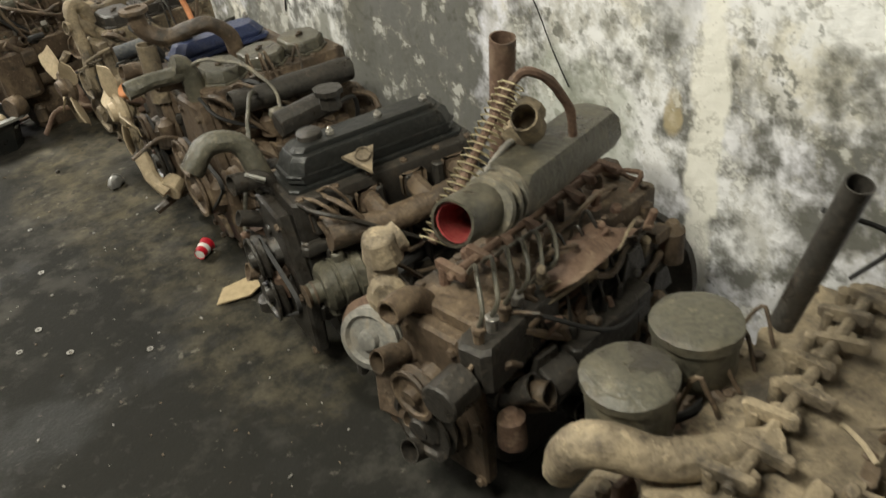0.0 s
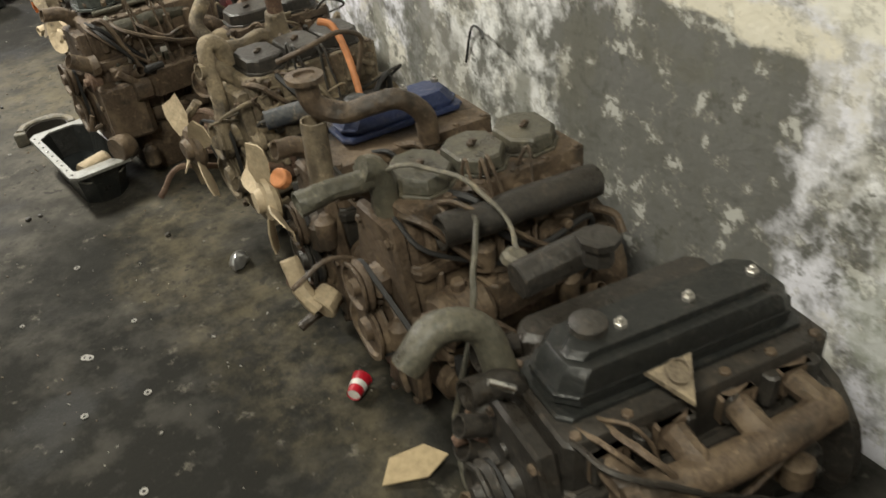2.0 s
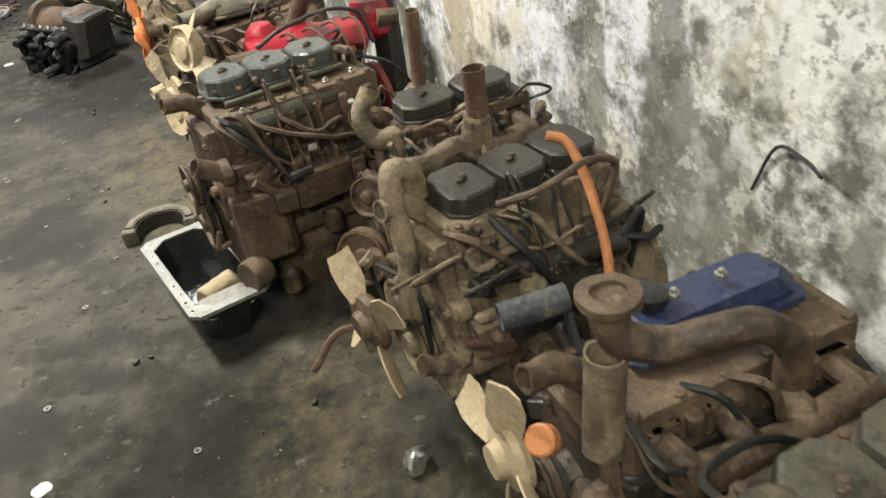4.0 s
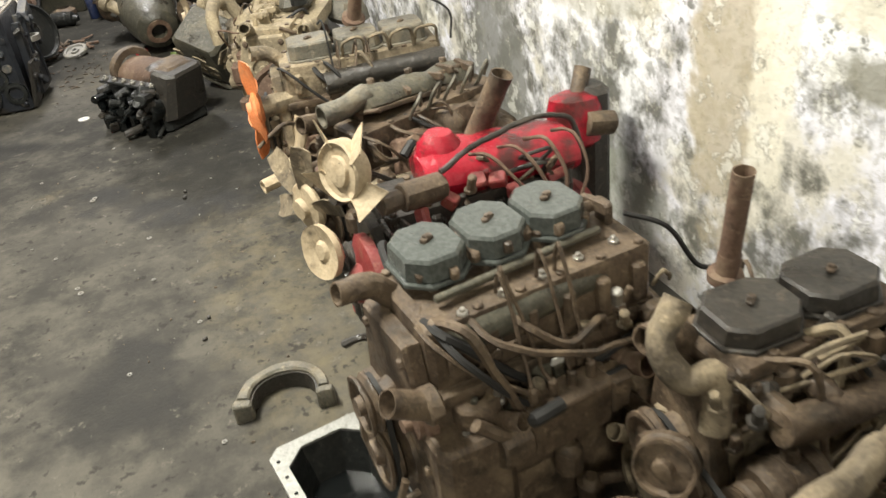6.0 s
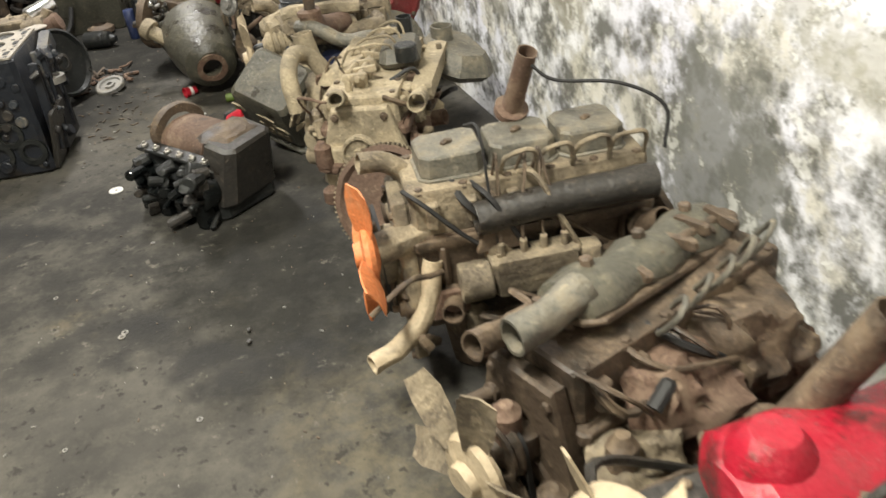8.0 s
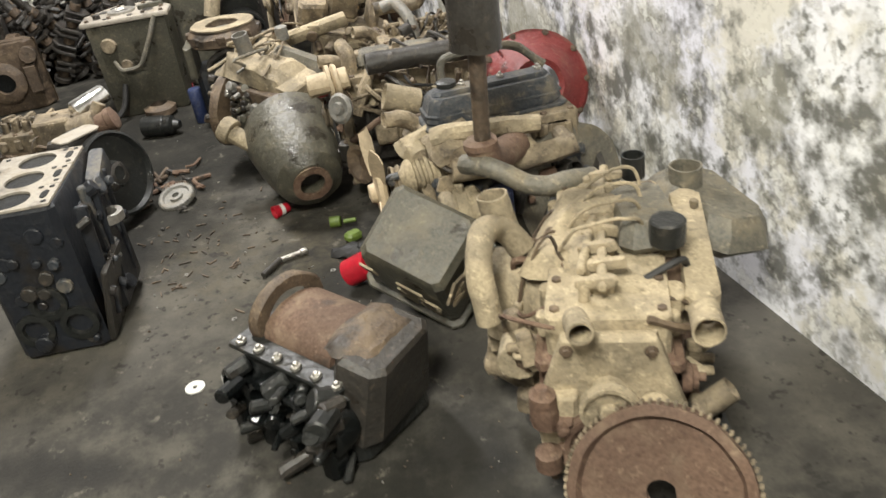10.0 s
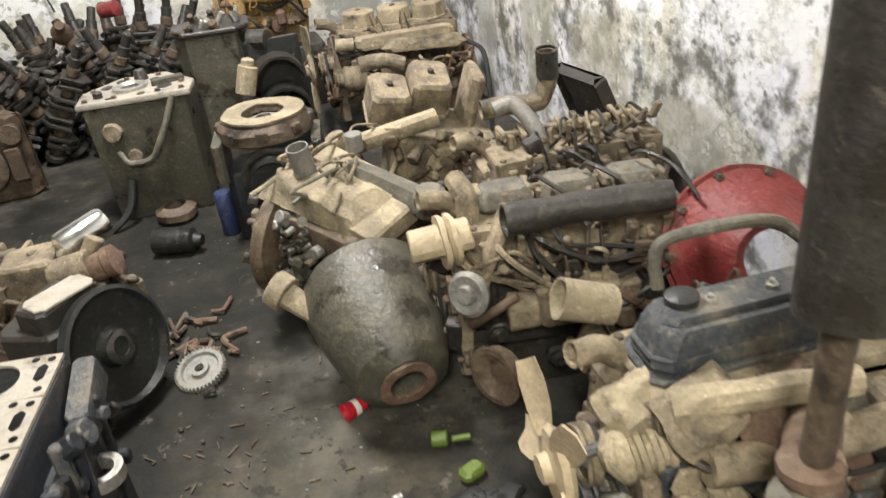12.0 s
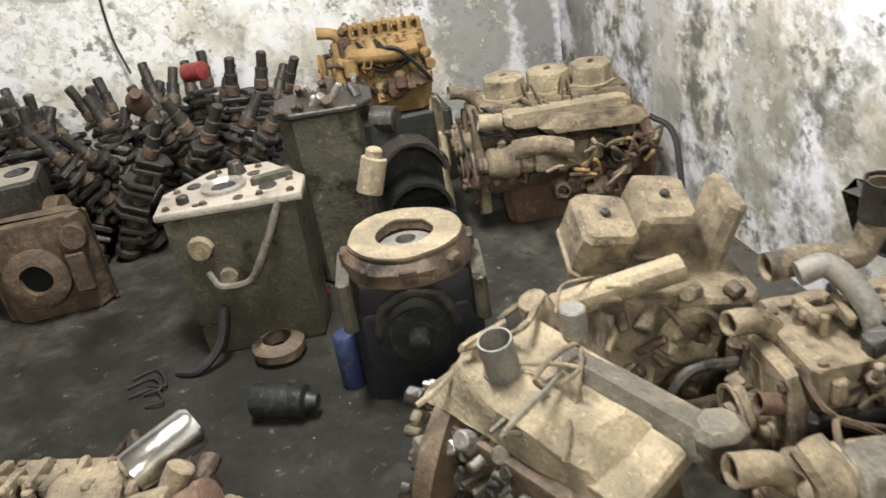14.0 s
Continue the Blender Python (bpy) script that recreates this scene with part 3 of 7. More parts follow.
def lines(parent, xs, y0, z0, y1, z1, mat, sag=0.05, rnd=None):
    for x in xs:
        dx = rnd.uniform(-0.05, 0.05)
        part("injector_line", hose([(x, y0, z0), (x + dx * 0.3, y0 + (y1 - y0) * 0.2, z0 + sag * rnd.uniform(0.7, 1.5)), (x + dx, y0 + (y1 - y0) * 0.7, z1 + sag * rnd.uniform(0.5, 1.3)), (x + dx * 0.6, y1, z1)], 0.0042, 6, 6), mat, parent)


def clutter(e, rnd, L, W, zt, mats, count):
    """Brackets, stubs, lugs and bent pipes bolted about the block."""
    for k in range(count):
        side = rnd.choice((-1, -1, 1, 1, 0))
        mat = rnd.choice(mats)
        x, z = rnd.uniform(-L * 0.5, L * 0.45), rnd.uniform(0.12, zt)
        y = side * (W / 2 + rnd.uniform(0.0, 0.03))
        if side == 0:
            x, y = -L / 2 - rnd.uniform(0.0, 0.05), rnd.uniform(-W * 0.5, W * 0.5)
        n = Vector((0, side, 0)) if side else Vector((-1, 0, 0))
        p = Vector((x, y, z))
        what = rnd.randrange(6)
        if what == 0:
            part("bracket", [box(*p, rnd.uniform(0.03, 0.07), rnd.uniform(0.03, 0.06), rnd.uniform(0.02, 0.09), 0.006, 0.004, 0, rnd.uniform(-30, 30), rnd.uniform(-20, 20), rnd.uniform(-30, 30)), rod(p, p + n * 0.05, 0.012)], mat, e)
        elif what == 1:
            r = rnd.uniform(0.016, 0.032)
            part("pipe_stub", [pipe(p, p + (n + Vector((rnd.uniform(-0.4, 0.4), 0, rnd.uniform(0, 0.8)))) * 0.07, r), rod(p - n * 0.02, p + n * 0.012, r * 1.35)], mat, e)
        elif what == 2:
            q = p + n * rnd.uniform(0.03, 0.07) + Vector((rnd.uniform(-0.1, 0.1), 0, rnd.uniform(-0.02, 0.08)))
            w = q + Vector((rnd.uniform(-0.12, 0.12), rnd.uniform(-0.03, 0.03), rnd.uniform(-0.1, 0.08)))
            part("bent_pipe", hose([p, q, w], rnd.uniform(0.006, 0.016), 8), rnd.choice(mats + [RUBBER]), e)
        elif what == 3:
            r = rnd.uniform(0.025, 0.05)
            part("cover_plate", lathe(p - n * 0.02, p + n, [(r, 0), (r, 0.02), (r * 0.8, 0.026), (r * 0.78, 0.036), (r * 0.3, 0.04), (r * 0.28, 0.055)], 16), mat, e)
        elif what == 4:
            h = rnd.uniform(0.05, 0.12)
            part("canister", lathe(p + n * 0.03 - Vector((0, 0, h / 2)), p + n * 0.03 + Vector((0, 0, 1)), [(0.018, 0), (0.03, 0.01), (0.03, h * 0.8), (0.022, h * 0.86), (0.014, h)], 14), mat, e)
        else:
            s = rnd.uniform(0.03, 0.06)
            part("mounting_lug", [at(prism([(-s, 0), (s, 0), (s * 0.5, s * 1.5), (-s * 0.5, s * 1.5)], 0, 0.016, 0.003), aim(p, p + n)[0]), rod(p + n * 0.014, p + n * 0.03, 0.011, n=6)], mat, e)


def engine(label, x, y, rz=0, L=0.66, W=0.28, hb=0.52, base=0.0, block=BROWN, head=None, cover=("caps", 3, BROWN), pan=None, front=True, fanspec=None, exhaust=None, intake=None, pump=None, flywheel=True, clut=16, seed=1, alt=None, group="engines along the wall", tilt=(0, 0)):
    rnd = random.Random(seed)
    head, pan = head or block, pan or block
    e = thing("engine", pose(x, y, base, tilt[0], tilt[1], rz), label, "engine", group)
    zp, h2 = hb * 0.36, hb * 0.80
    part("oil_pan", [at(prism(rect(L * 0.8, W * 0.66, 0.03), 0, zp, 0.015, -0.02), pose(0.02, 0, 0.0)), box(0, 0, zp, L * 0.95, W * 0.92, 0.014)], pan, e)
    body = [box(0, 0, (zp + h2) / 2, L, W * 0.86, h2 - zp, 0.015, 0.008)]
    part("sump_rail", box(0, 0, zp + 0.03, L * 1.01, W, 0.05, 0.012, 0.006), block, e)
    part("deck_rail", box(0, 0, h2 - 0.02, L * 1.005, W * 0.97, 0.03, 0.012, 0.005), block, e)
    for s in (-1, 1):
        for k in range(4):
            bx = -L * 0.38 + L * 0.25 * k
            part("rib", box(bx, s * W * 0.44, (zp + h2) / 2, 0.022, 0.03, (h2 - zp) * 0.8), block, e)
            part("core_plug", rod((bx + L * 0.12, s * W * 0.40, zp + (h2 - zp) * 0.55), (bx + L * 0.12, s * W * 0.46, zp + (h2 - zp) * 0.55), 0.028, n=14), block, e)
    part("cylinder_block", body, block, e)
    hd = [box(0, 0, (h2 + hb) / 2, L * 0.97, W * 0.8, hb - h2 + 0.006, 0.012, 0.006)]
    for k in range(6):
        for s in (-1, 1):
            part("head_boss", box(-L * 0.4 + L * 0.16 * k, s * W * 0.4, (h2 + hb) / 2, 0.03, 0.04, (hb - h2) * 0.6), head, e)
    hd_ob = part("cylinder_head", hd, head, e)
    for k in range(6):
        for s in (-1, 1):
            bolt(hd_ob, (-L * 0.44 + L * 0.176 * k, s * W * 0.34, hb))
    kind, n, cmat = cover[:3]
    cw = W * (cover[3] if len(cover) > 3 else 0.62)
    ch = cover[4] if len(cover) > 4 else 0.06
    if kind == "caps":
        pitch = L * 0.86 / n
        for k in range(n):
            rocker_cap(e, -L * 0.43 + pitch * (k + 0.5), 0.01, hb, pitch * 0.93, cw, ch, cmat, cover[5] if len(cover) > 5 else 0.3)
    elif kind == "gear":
        part("rocker_shaft", rod((-L * 0.42, 0.01, hb + 0.045), (L * 0.42, 0.01, hb + 0.045), 0.011), cmat, e)
        for k in range(8):
            rx = -L * 0.39 + L * 0.112 * k
            part("rocker_arm", [box(rx, 0.01 + 0.012 * (-1) ** k, hb + 0.05, 0.018, 0.085, 0.022, 0.005, 0.004, 0, rnd.uniform(-12, 12)), rod((rx, 0.045, hb), (rx, 0.045, hb + 0.05), 0.012, n=10)], cmat, e)
            part("shaft_stand", box(rx + L * 0.05, 0.01, hb + 0.022, 0.02, 0.05, 0.05), head, e)
    elif kind == "long":
        valve_cover(e, -L * 0.44, L * 0.44, 0.01, hb, cw, ch, cmat)
    if front:
        xf = -L / 2
        plate = [(-W * 0.45, zp * 0.5), (W * 0.45, zp * 0.5), (W * 0.5, h2 * 0.7), (W * 0.3, hb * 0.95), (-W * 0.3, hb * 0.95), (-W * 0.5, h2 * 0.7)]
        turn = Matrix.Translation((xf, 0, 0)) @ Matrix(((0, 0, -1, 0), (1, 0, 0, 0), (0, 1, 0, 0), (0, 0, 0, 1)))
        part("timing_cover", [at(prism(plate, -0.01, 0.03, 0.008), turn), rod((xf, 0, h2 * 0.86), (xf - 0.07, 0, h2 * 0.86), 0.045, 0.032), lathe((xf, 0.01, zp * 1.3), (xf - 1, 0.01, zp * 1.3), [(0.10, 0.02), (0.095, 0.04), (0.05, 0.05)], 20), box(xf - 0.03, W * 0.3, h2 * 0.75, 0.06, 0.06, 0.09)], head, e)
        for k, (py, pz) in enumerate(plate):
            bolt(e, (xf - 0.03, py * 0.88, 0.12 + (pz - 0.12) * 0.92), (-1, 0, 0))
        pulley(e, (xf - 0.085, 0.01, zp * 1.3), 0.085, block, name="crank_pulley")
        pulley(e, (xf - 0.10, 0, h2 * 0.86), 0.062, head, 0.03, "pump_pulley")
        if alt:
            s = alt[0]
            alternator(e, (xf + 0.0, s * (W * 0.5 + 0.06), h2 * 0.8), alt[1])
            belt(e, [(0.01, zp * 1.3, 0.082), (0, h2 * 0.86, 0.058), (s * (W * 0.5 + 0.06), h2 * 0.8, 0.034)], xf - 0.075)
        elif rnd.random() < 0.7:
            belt(e, [(0.01, zp * 1.3, 0.082), (0, h2 * 0.86, 0.058)], xf - 0.075)
        part("thermostat_elbow", [hose([(xf + 0.03, W * 0.2, hb - 0.03), (xf - 0.02, W * 0.2, hb + 0.02), (xf - 0.09, W * 0.16, hb + 0.035)], 0.027, 12, 5, True)], head, e)
        if fanspec:
            r, nb, fm, ph = fanspec[:4]
            fan(e, (xf - 0.15, 0, h2 * 0.86 if len(fanspec) < 5 else fanspec[4]), r, nb, fm, fm if len(fanspec) < 6 else fanspec[5], ph)
    if exhaust:
        s, m = exhaust
        yy, zz = s * (W * 0.5 + 0.05), h2 + (hb - h2) * 0.35
        mf = part("exhaust_manifold", [hose([(-L * 0.4, yy, zz), (0, yy + s * 0.012, zz - 0.01), (L * 0.38, yy, zz)], 0.034, 12)], m, e)
        for bx in (-L * 0.36, -L * 0.13, L * 0.1, L * 0.33):
            part("runner", hose([(bx, s * W * 0.36, zz + 0.02), (bx, yy - s * 0.02, zz + 0.015), (bx + 0.01, yy, zz)], 0.026, 10, 3), m, mf)
            part("port_flange", box(bx, s * (W * 0.43), zz + 0.02, 0.075, 0.014, 0.06, 0.015), m, mf)
    if intake:
        s, m = intake
        yy, zz = s * (W * 0.5 + 0.035), hb - 0.03
        im = part("intake_manifold", [at(prism(rect(L * 0.8, 0.075, 0.025), 0, 0.06, 0.014), pose(0.02, yy, zz - 0.03))], m, e)
        for bx in (-L * 0.3, -L * 0.05, L * 0.2):
            part("runner", box(bx, s * W * 0.4, zz, 0.06, W * 0.2, 0.045, 0.012), m, im)
        part("mouth", pipe((-L * 0.38, yy, zz), (-L * 0.52, yy, zz + 0.01), 0.032), m, im)
    if pump:
        s, m = pump
        yy, zz = s * (W * 0.5 + 0.045), zp + (h2 - zp) * 0.62
        pm = part("injection_pump", [box(-0.02, yy, zz, L * 0.36, 0.075, 0.1, 0.012), rod((-0.02 - L * 0.18, yy, zz - 0.01), (-L * 0.34, yy, zz - 0.01), 0.05), box(-0.02 + L * 0.22, yy, zz, L * 0.1, 0.06, 0.08)], m, e)
        for k in range(4):
            part("delivery_valve", rod((-0.02 - L * 0.13 + k * L * 0.085, yy, zz + 0.045), (-0.02 - L * 0.13 + k * L * 0.085, yy, zz + 0.085), 0.010, n=8), m, pm)
        lines(e, [-0.02 - L * 0.13 + k * L * 0.085 for k in range(4)], yy, zz + 0.08, s * W * 0.3, hb + 0.01, BROWN if m is not DARK else DARK, 0.06, rnd)
    if flywheel:
        xr = L / 2
        part("flywheel_housing", lathe((xr - 0.01, 0, hb * 0.42), (xr + 1, 0, hb * 0.42), [(0.10, 0), (0.13, 0.01), (0.175, 0.05), (0.185, 0.055), (0.185, 0.075), (0.15, 0.078), (0.145, 0.05), (0.04, 0.045)], 24), pan, e)
    for k in range(9):
        sd = rnd.choice((-1, -1, 1))
        x0, x1 = rnd.uniform(-L * 0.55, 0.0), rnd.uniform(0.0, L * 0.45)
        yy = sd * (W * 0.5 + rnd.uniform(0.0, 0.06))
        part("loose_pipe", hose([(x0, yy * 0.5, hb + 0.0), (x0 + 0.03, yy, hb - rnd.uniform(-0.03, 0.08)), ((x0 + x1) / 2, yy * rnd.uniform(0.9, 1.25), h2 - rnd.uniform(-0.05, 0.12)), (x1, yy, h2 * rnd.uniform(0.6, 1.1)), (x1 + 0.02, yy * 0.7, h2 * rnd.uniform(0.4, 0.8))], rnd.uniform(0.004, 0.010), 6, 5), rnd.choice((RUBBER, block, head, BROWN)), e)
    clutter(e, rnd, L, W, h2, [block, head, pan, TAN if block in (TAN, SAND) else BROWN, RUST], clut)
    return e


def upright_pipe(e, p, q, r, mat, name="exhaust_pipe", flange=True, label=""):
    s = [pipe(p, q, r)]
    if flange:
        d = (Vector(q) - Vector(p)).normalized()
        s.append(lathe(p, q, [(r * 1.7, -0.01), (r * 1.7, 0.008), (r * 1.05, 0.012), (r * 1.05, 0.05), (r, 0.055)], 16))
    part(name, s, mat, e, label, True)


# engines along the wall, from the near end
e0 = engine("dust-covered engine with two round grey rocker lids", 0.93, 0.40, 8, 0.62, 0.32, 0.56, block=BROWN, head=TAN, cover=("gear", 0, TAN), alt=(1, TAN), pump=(1, BROWN), seed=3, clut=60, pan=DARK)
for cx, cy in ((0.70, 0.57), (0.87, 0.575)):
    part("air_lid", [lathe((cx, cy, 0.56), (cx, cy, 2), [(0.062, 0), (0.070, 0.02), (0.070, 0.09), (0.075, 0.095), (0.075, 0.112), (0.06, 0.12)], 26)], GREASE, e0, "", True)
upright_pipe(e0, (0.90, 0.45, 0.72), (0.88, 0.37, 1.0), 0.020, DARK, "intake_pipe", False, "black open steel pipe")
part("wire", hose([(0.9, 0.42, 0.93), (0.95, 0.36, 0.9), (1.0, 0.36, 0.84), (0.98, 0.4, 0.78)], 0.004, 6), RUBBER, e0, "", True)
part("air_pipe", hose([(0.60, 0.62, 0.5), (0.59, 0.56, 0.62), (0.66, 0.47, 0.60), (0.80, 0.38, 0.58)], 0.034, 12, 6), TAN, e0, "", True)

e1 = engine("rusty brown engine with a long intake trunk", 1.03, 1.10, 6, 0.66, 0.25, 0.52, block=DARK, head=BROWN, cover=("gear", 0, RUST), pump=(-1, DARK), seed=5, clut=64, pan=DARK)
trunk = part("intake_trunk", [at(prism(rect(0.46, 0.11, 0.025), 0, 0.085, 0.02, 0.012), pose(1.08, 1.09, 0.66, 0, 4, 14))], GREASE, e1, "", True)
part("trunk_mouth", [pipe((0.86, 1.02, 0.73), (0.69, 0.955, 0.785), 0.05, 0.044)], GREASE, e1, "open grey pipe mouth", True)
part("mouth_lining", pipe((0.80, 0.997, 0.748), (0.697, 0.957, 0.783), 0.0375, 0.0375, 16, 0.1), DULLRED, e1, "red lined bore", True)
for k in range(3):
    part("rib", at(loft([circle(0.058, 18, -0.006), circle(0.058, 18, 0.006)]), aim((0.80 + 0.03 * k, 0.99 + 0.012 * k, 0.752 - 0.008 * k), (0.69, 0.955, 0.785))[0]), OLIVE, e1, "", True)
n1 = Vector((-0.86, -0.40, 0.30))
for name_, c_, r_, m_ in (("crank_pulley", Vector((0.62, 1.21, 0.413)), 0.072, GREY), ("damper_ring", Vector((0.645, 1.225, 0.40)), 0.088, RUST)):
    part(name_, lathe(c_, c_ + n1, [(0.012, -0.02), (r_, -0.02), (r_, -0.008), (r_ * 0.9, -0.002), (r_, 0.004), (r_, 0.012), (r_ * 0.8, 0.016), (r_ * 0.72, 0.006), (r_ * 0.35, 0.008), (r_ * 0.3, 0.022), (0.012, 0.024)], 28), m_, e1, "", True)
part("idler_pulley", lathe((0.69, 1.09, 0.30), Vector((0.69, 1.09, 0.30)) + n1, [(0.01, -0.02), (0.05, -0.02), (0.05, 0.008), (0.035, 0.012), (0.02, 0.006), (0.01, 0.02)], 22), BROWN, e1, "", True)
part("front_cover", [at(prism([(-0.10, -0.16), (0.10, -0.19), (0.13, 0.0), (0.05, 0.14), (-0.07, 0.13), (-0.12, 0.0)], 0, 0.035, 0.01), aim((0.70, 1.13, 0.37), Vector((0.70, 1.13, 0.37)) + n1)[0])], BROWN, e1, "greasy front cover", True)
part("thermostat_housing", [hose([(0.67, 1.20, 0.50), (0.675, 1.20, 0.57), (0.69, 1.20, 0.62), (0.73, 1.19, 0.64)], 0.034, 12, 4), rod((0.685, 1.20, 0.60), (0.675, 1.195, 0.66), 0.046, 0.035), lathe((0.665, 1.175, 0.53), (0.62, 1.12, 0.55), [(0.03, 0), (0.045, 0.01), (0.045, 0.02), (0.03, 0.035)], 16)], TAN, e1, "dusty tan thermostat housing", True)
part("fuel_pump", [box(0.80, 0.955, 0.46, 0.26, 0.08, 0.11, 0.015, 0.01, 0, 0, 0, 10), rod((0.66, 0.94, 0.44), (0.58, 0.925, 0.44), 0.045)], DARK, e1, "oily black fuel pump", True)
for k in range(6):
    part("pump_union", [rod((0.70 + 0.04 * k, 0.935 + 0.007 * k, 0.50), (0.70 + 0.04 * k, 0.93 + 0.007 * k, 0.545), 0.011, n=8), rod((0.70 + 0.04 * k, 0.93 + 0.007 * k, 0.54), (0.70 + 0.04 * k, 0.928 + 0.007 * k, 0.556), 0.015, n=6)], BARE if k % 2 else BROWN, e1, "", True)
    part("fuel_line", hose([(0.70 + 0.04 * k, 0.93 + 0.007 * k, 0.55), (0.71 + 0.04 * k, 0.925, 0.60), (0.75 + 0.04 * k, 0.98, 0.64), (0.78 + 0.04 * k, 1.05, 0.58)], 0.005, 6), GREASE, e1, "", True)
part("heat_shield", at(lump(0.26, 0.16, 0.05, 6, 12, 0.9), pose(1.02, 0.965, 0.50, -38, 6, 12)), RUST, e1, "crumpled rusty heat shield", True)
part("steel_line", hose([(0.80, 1.07, 0.70), (0.90, 1.10, 0.745), (1.0, 1.13, 0.76), (1.06, 1.13, 0.74)], 0.007, 8), GREY, e1, "", True)
part("steel_line", hose([(0.78, 1.09, 0.68), (0.90, 1.14, 0.71), (0.97, 1.17, 0.69), (1.0, 1.19, 0.62)], 0.007, 8), GREY, e1, "", True)
upright_pipe(e1, (1.02, 1.2, 0.62), (1.0, 1.135, 0.98), 0.027, RUST, label="rusty upright exhaust pipe")
sp, s0, s1 = [], Vector((0.70, 1.04, 0.70)), Vector((0.96, 1.07, 0.92))
sm, sl = aim(s0, s1)
for k in range(24 * 8 + 1):
    a = k / 8 * 6.28319
    sp.append(sm @ Vector((0.026 * math.cos(a), 0.026 * math.sin(a), sl * k / 192)))
part("coil_spring", hose(sp, 0.0017, 5, 1), BRASS, e1, "thin brass-coloured coil spring", True)
part("hose", hose([s0, (s0 + s1) / 2 + Vector((0, 0, 0.004)), s1, (1.0, 1.05, 0.93), (1.07, 1.04, 0.85), (1.1, 1.05, 0.76)], 0.010, 8), RUST, e1, "", True)
part("spare_fitting", [rod((1.0, 1.12, 0.77), (1.08, 1.15, 0.80), 0.035), pipe((1.03, 1.1, 0.78), (0.98, 1.07, 0.84), 0.03)], TAN, e1, "", True)

e2 = engine("engine with a long black ribbed valve cover", 0.98, 1.68, -9, 0.56, 0.28, 0.545, block=DARK, head=DARK, cover=("long", 0, BLACK, 0.5, 0.075), alt=(-1, GREASE), exhaust=(-1, BROWN), intake=(1, DARK), seed=8, clut=38)
part("outlet_flange", [at(prism([(0.05, 0), (-0.03, 0.045), (-0.03, -0.045)], 0, 0.014, 0.003), pose(0.90, 1.585, 0.60, 20, -10, 20)), pipe((0.90, 1.585, 0.605), (0.90, 1.58, 0.622), 0.022)], TAN, e2, "rusty three-bolt flange", True)
part("air_pipe", hose([(0.56, 1.86, 0.62), (0.62, 1.86, 0.67), (0.70, 1.84, 0.64), (0.72, 1.80, 0.52)], 0.030, 14, 6, True), GREASE, e2, "dusty grey bent air pipe", True)
part("bright_stub", rod((0.655, 1.77, 0.60), (0.70, 1.75, 0.57), 0.009), CHROME, e2, "", True)
part("long_hose", hose([(0.92, 2.18, 0.62), (0.84, 2.05, 0.66), (0.74, 1.95, 0.52), (0.66, 1.9, 0.35), (0.62, 1.75, 0.2)], 0.0065, 8), GREASE, e2, "", True)
part("intake_drum", rod((0.86, 1.95, 0.60), (1.03, 1.93, 0.62), 0.038), DARK, e2, "", True)
part("filler", lathe((1.0, 1.88, 0.62), (1.0, 1.88, 2), [(0.03, 0), (0.03, 0.04), (0.042, 0.045), (0.042, 0.06)], 8), DARK, e2, "", True)

e3 = engine("greasy brown engine with three octagonal rocker lids", 1.04, 2.335, -2, 0.50, 0.26, 0.63, block=BROWN, head=BROWN, cover=("caps", 3, GREASE, 0.6, 0.038, 0.3), pump=(-1, BROWN), alt=(-1, BROWN), seed=11, clut=38)
part("intake_tube", hose([(0.83, 2.175, 0.610), (0.95, 2.165, 0.605), (1.10, 2.155, 0.60), (1.23, 2.145, 0.59)], 0.038, 16, 4, True), DARK, e3, "sooty black intake tube", True)
part("white_hose", hose([(0.79, 2.34, 0.705), (0.84, 2.28, 0.725), (0.90, 2.17, 0.71), (0.93, 2.07, 0.65), (0.90, 2.0, 0.60)], 0.0055, 8, 6), OLIVE, e3, "thin pale hose", True)
part("hose_tag", box(0.90, 2.01, 0.605, 0.06, 0.05, 0.03, 0.012, 0.008, 0, 20, 10, 30), OLIVE, e3, "", True)
part("water_pipe", [hose([(0.60, 2.352, 0.69), (0.69, 2.35, 0.695), (0.78, 2.346, 0.69)], 0.026, 12, 5, True), hose([(0.755, 2.346, 0.72), (0.79, 2.345, 0.70), (0.80, 2.34, 0.6), (0.80, 2.33, 0.45)], 0.032, 12)], GREASE, e3, "", True)

e4 = engine("engine with a blue valve cover", 1.06, 2.74, -3, 0.50, 0.26, 0.56, block=DARK, head=BROWN, cover=("none", 0, NAVY), exhaust=(-1, BROWN), pump=(1, DARK), seed=13, clut=36, fanspec=(0.165, 4, CREAM, 0.12, 0.49, CREAM))
valve_cover(e4, -0.16, 0.19, 0.035, 0.575, 0.11, 0.05, NAVY, False, "blue painted valve cover")
part("swan_neck", [hose([(0.79, 2.66, 0.82), (0.80, 2.66, 0.75), (0.87, 2.63, 0.715), (0.98, 2.58, 0.73), (1.04, 2.56, 0.68), (1.05, 2.56, 0.60)], 0.027, 14, 6), lathe((0.79, 2.66, 0.81), (0.79, 2.66, 2), [(0.026, 0), (0.046, 0.004), (0.046, 0.016), (0.026, 0.018)], 18, True)], BROWN, e4, "rusty swan-neck exhaust pipe", True)
part("fan_bracket", [hose([(0.654, 2.675, 0.35), (0.657, 2.634, 0.27), (0.682, 2.595, 0.22)], 0.026, 10, 4), rod((0.682, 2.595, 0.22), (0.732, 2.615, 0.24), 0.045, 0.035)], CREAM, e4, "tan dusty bracket below the fan", True)
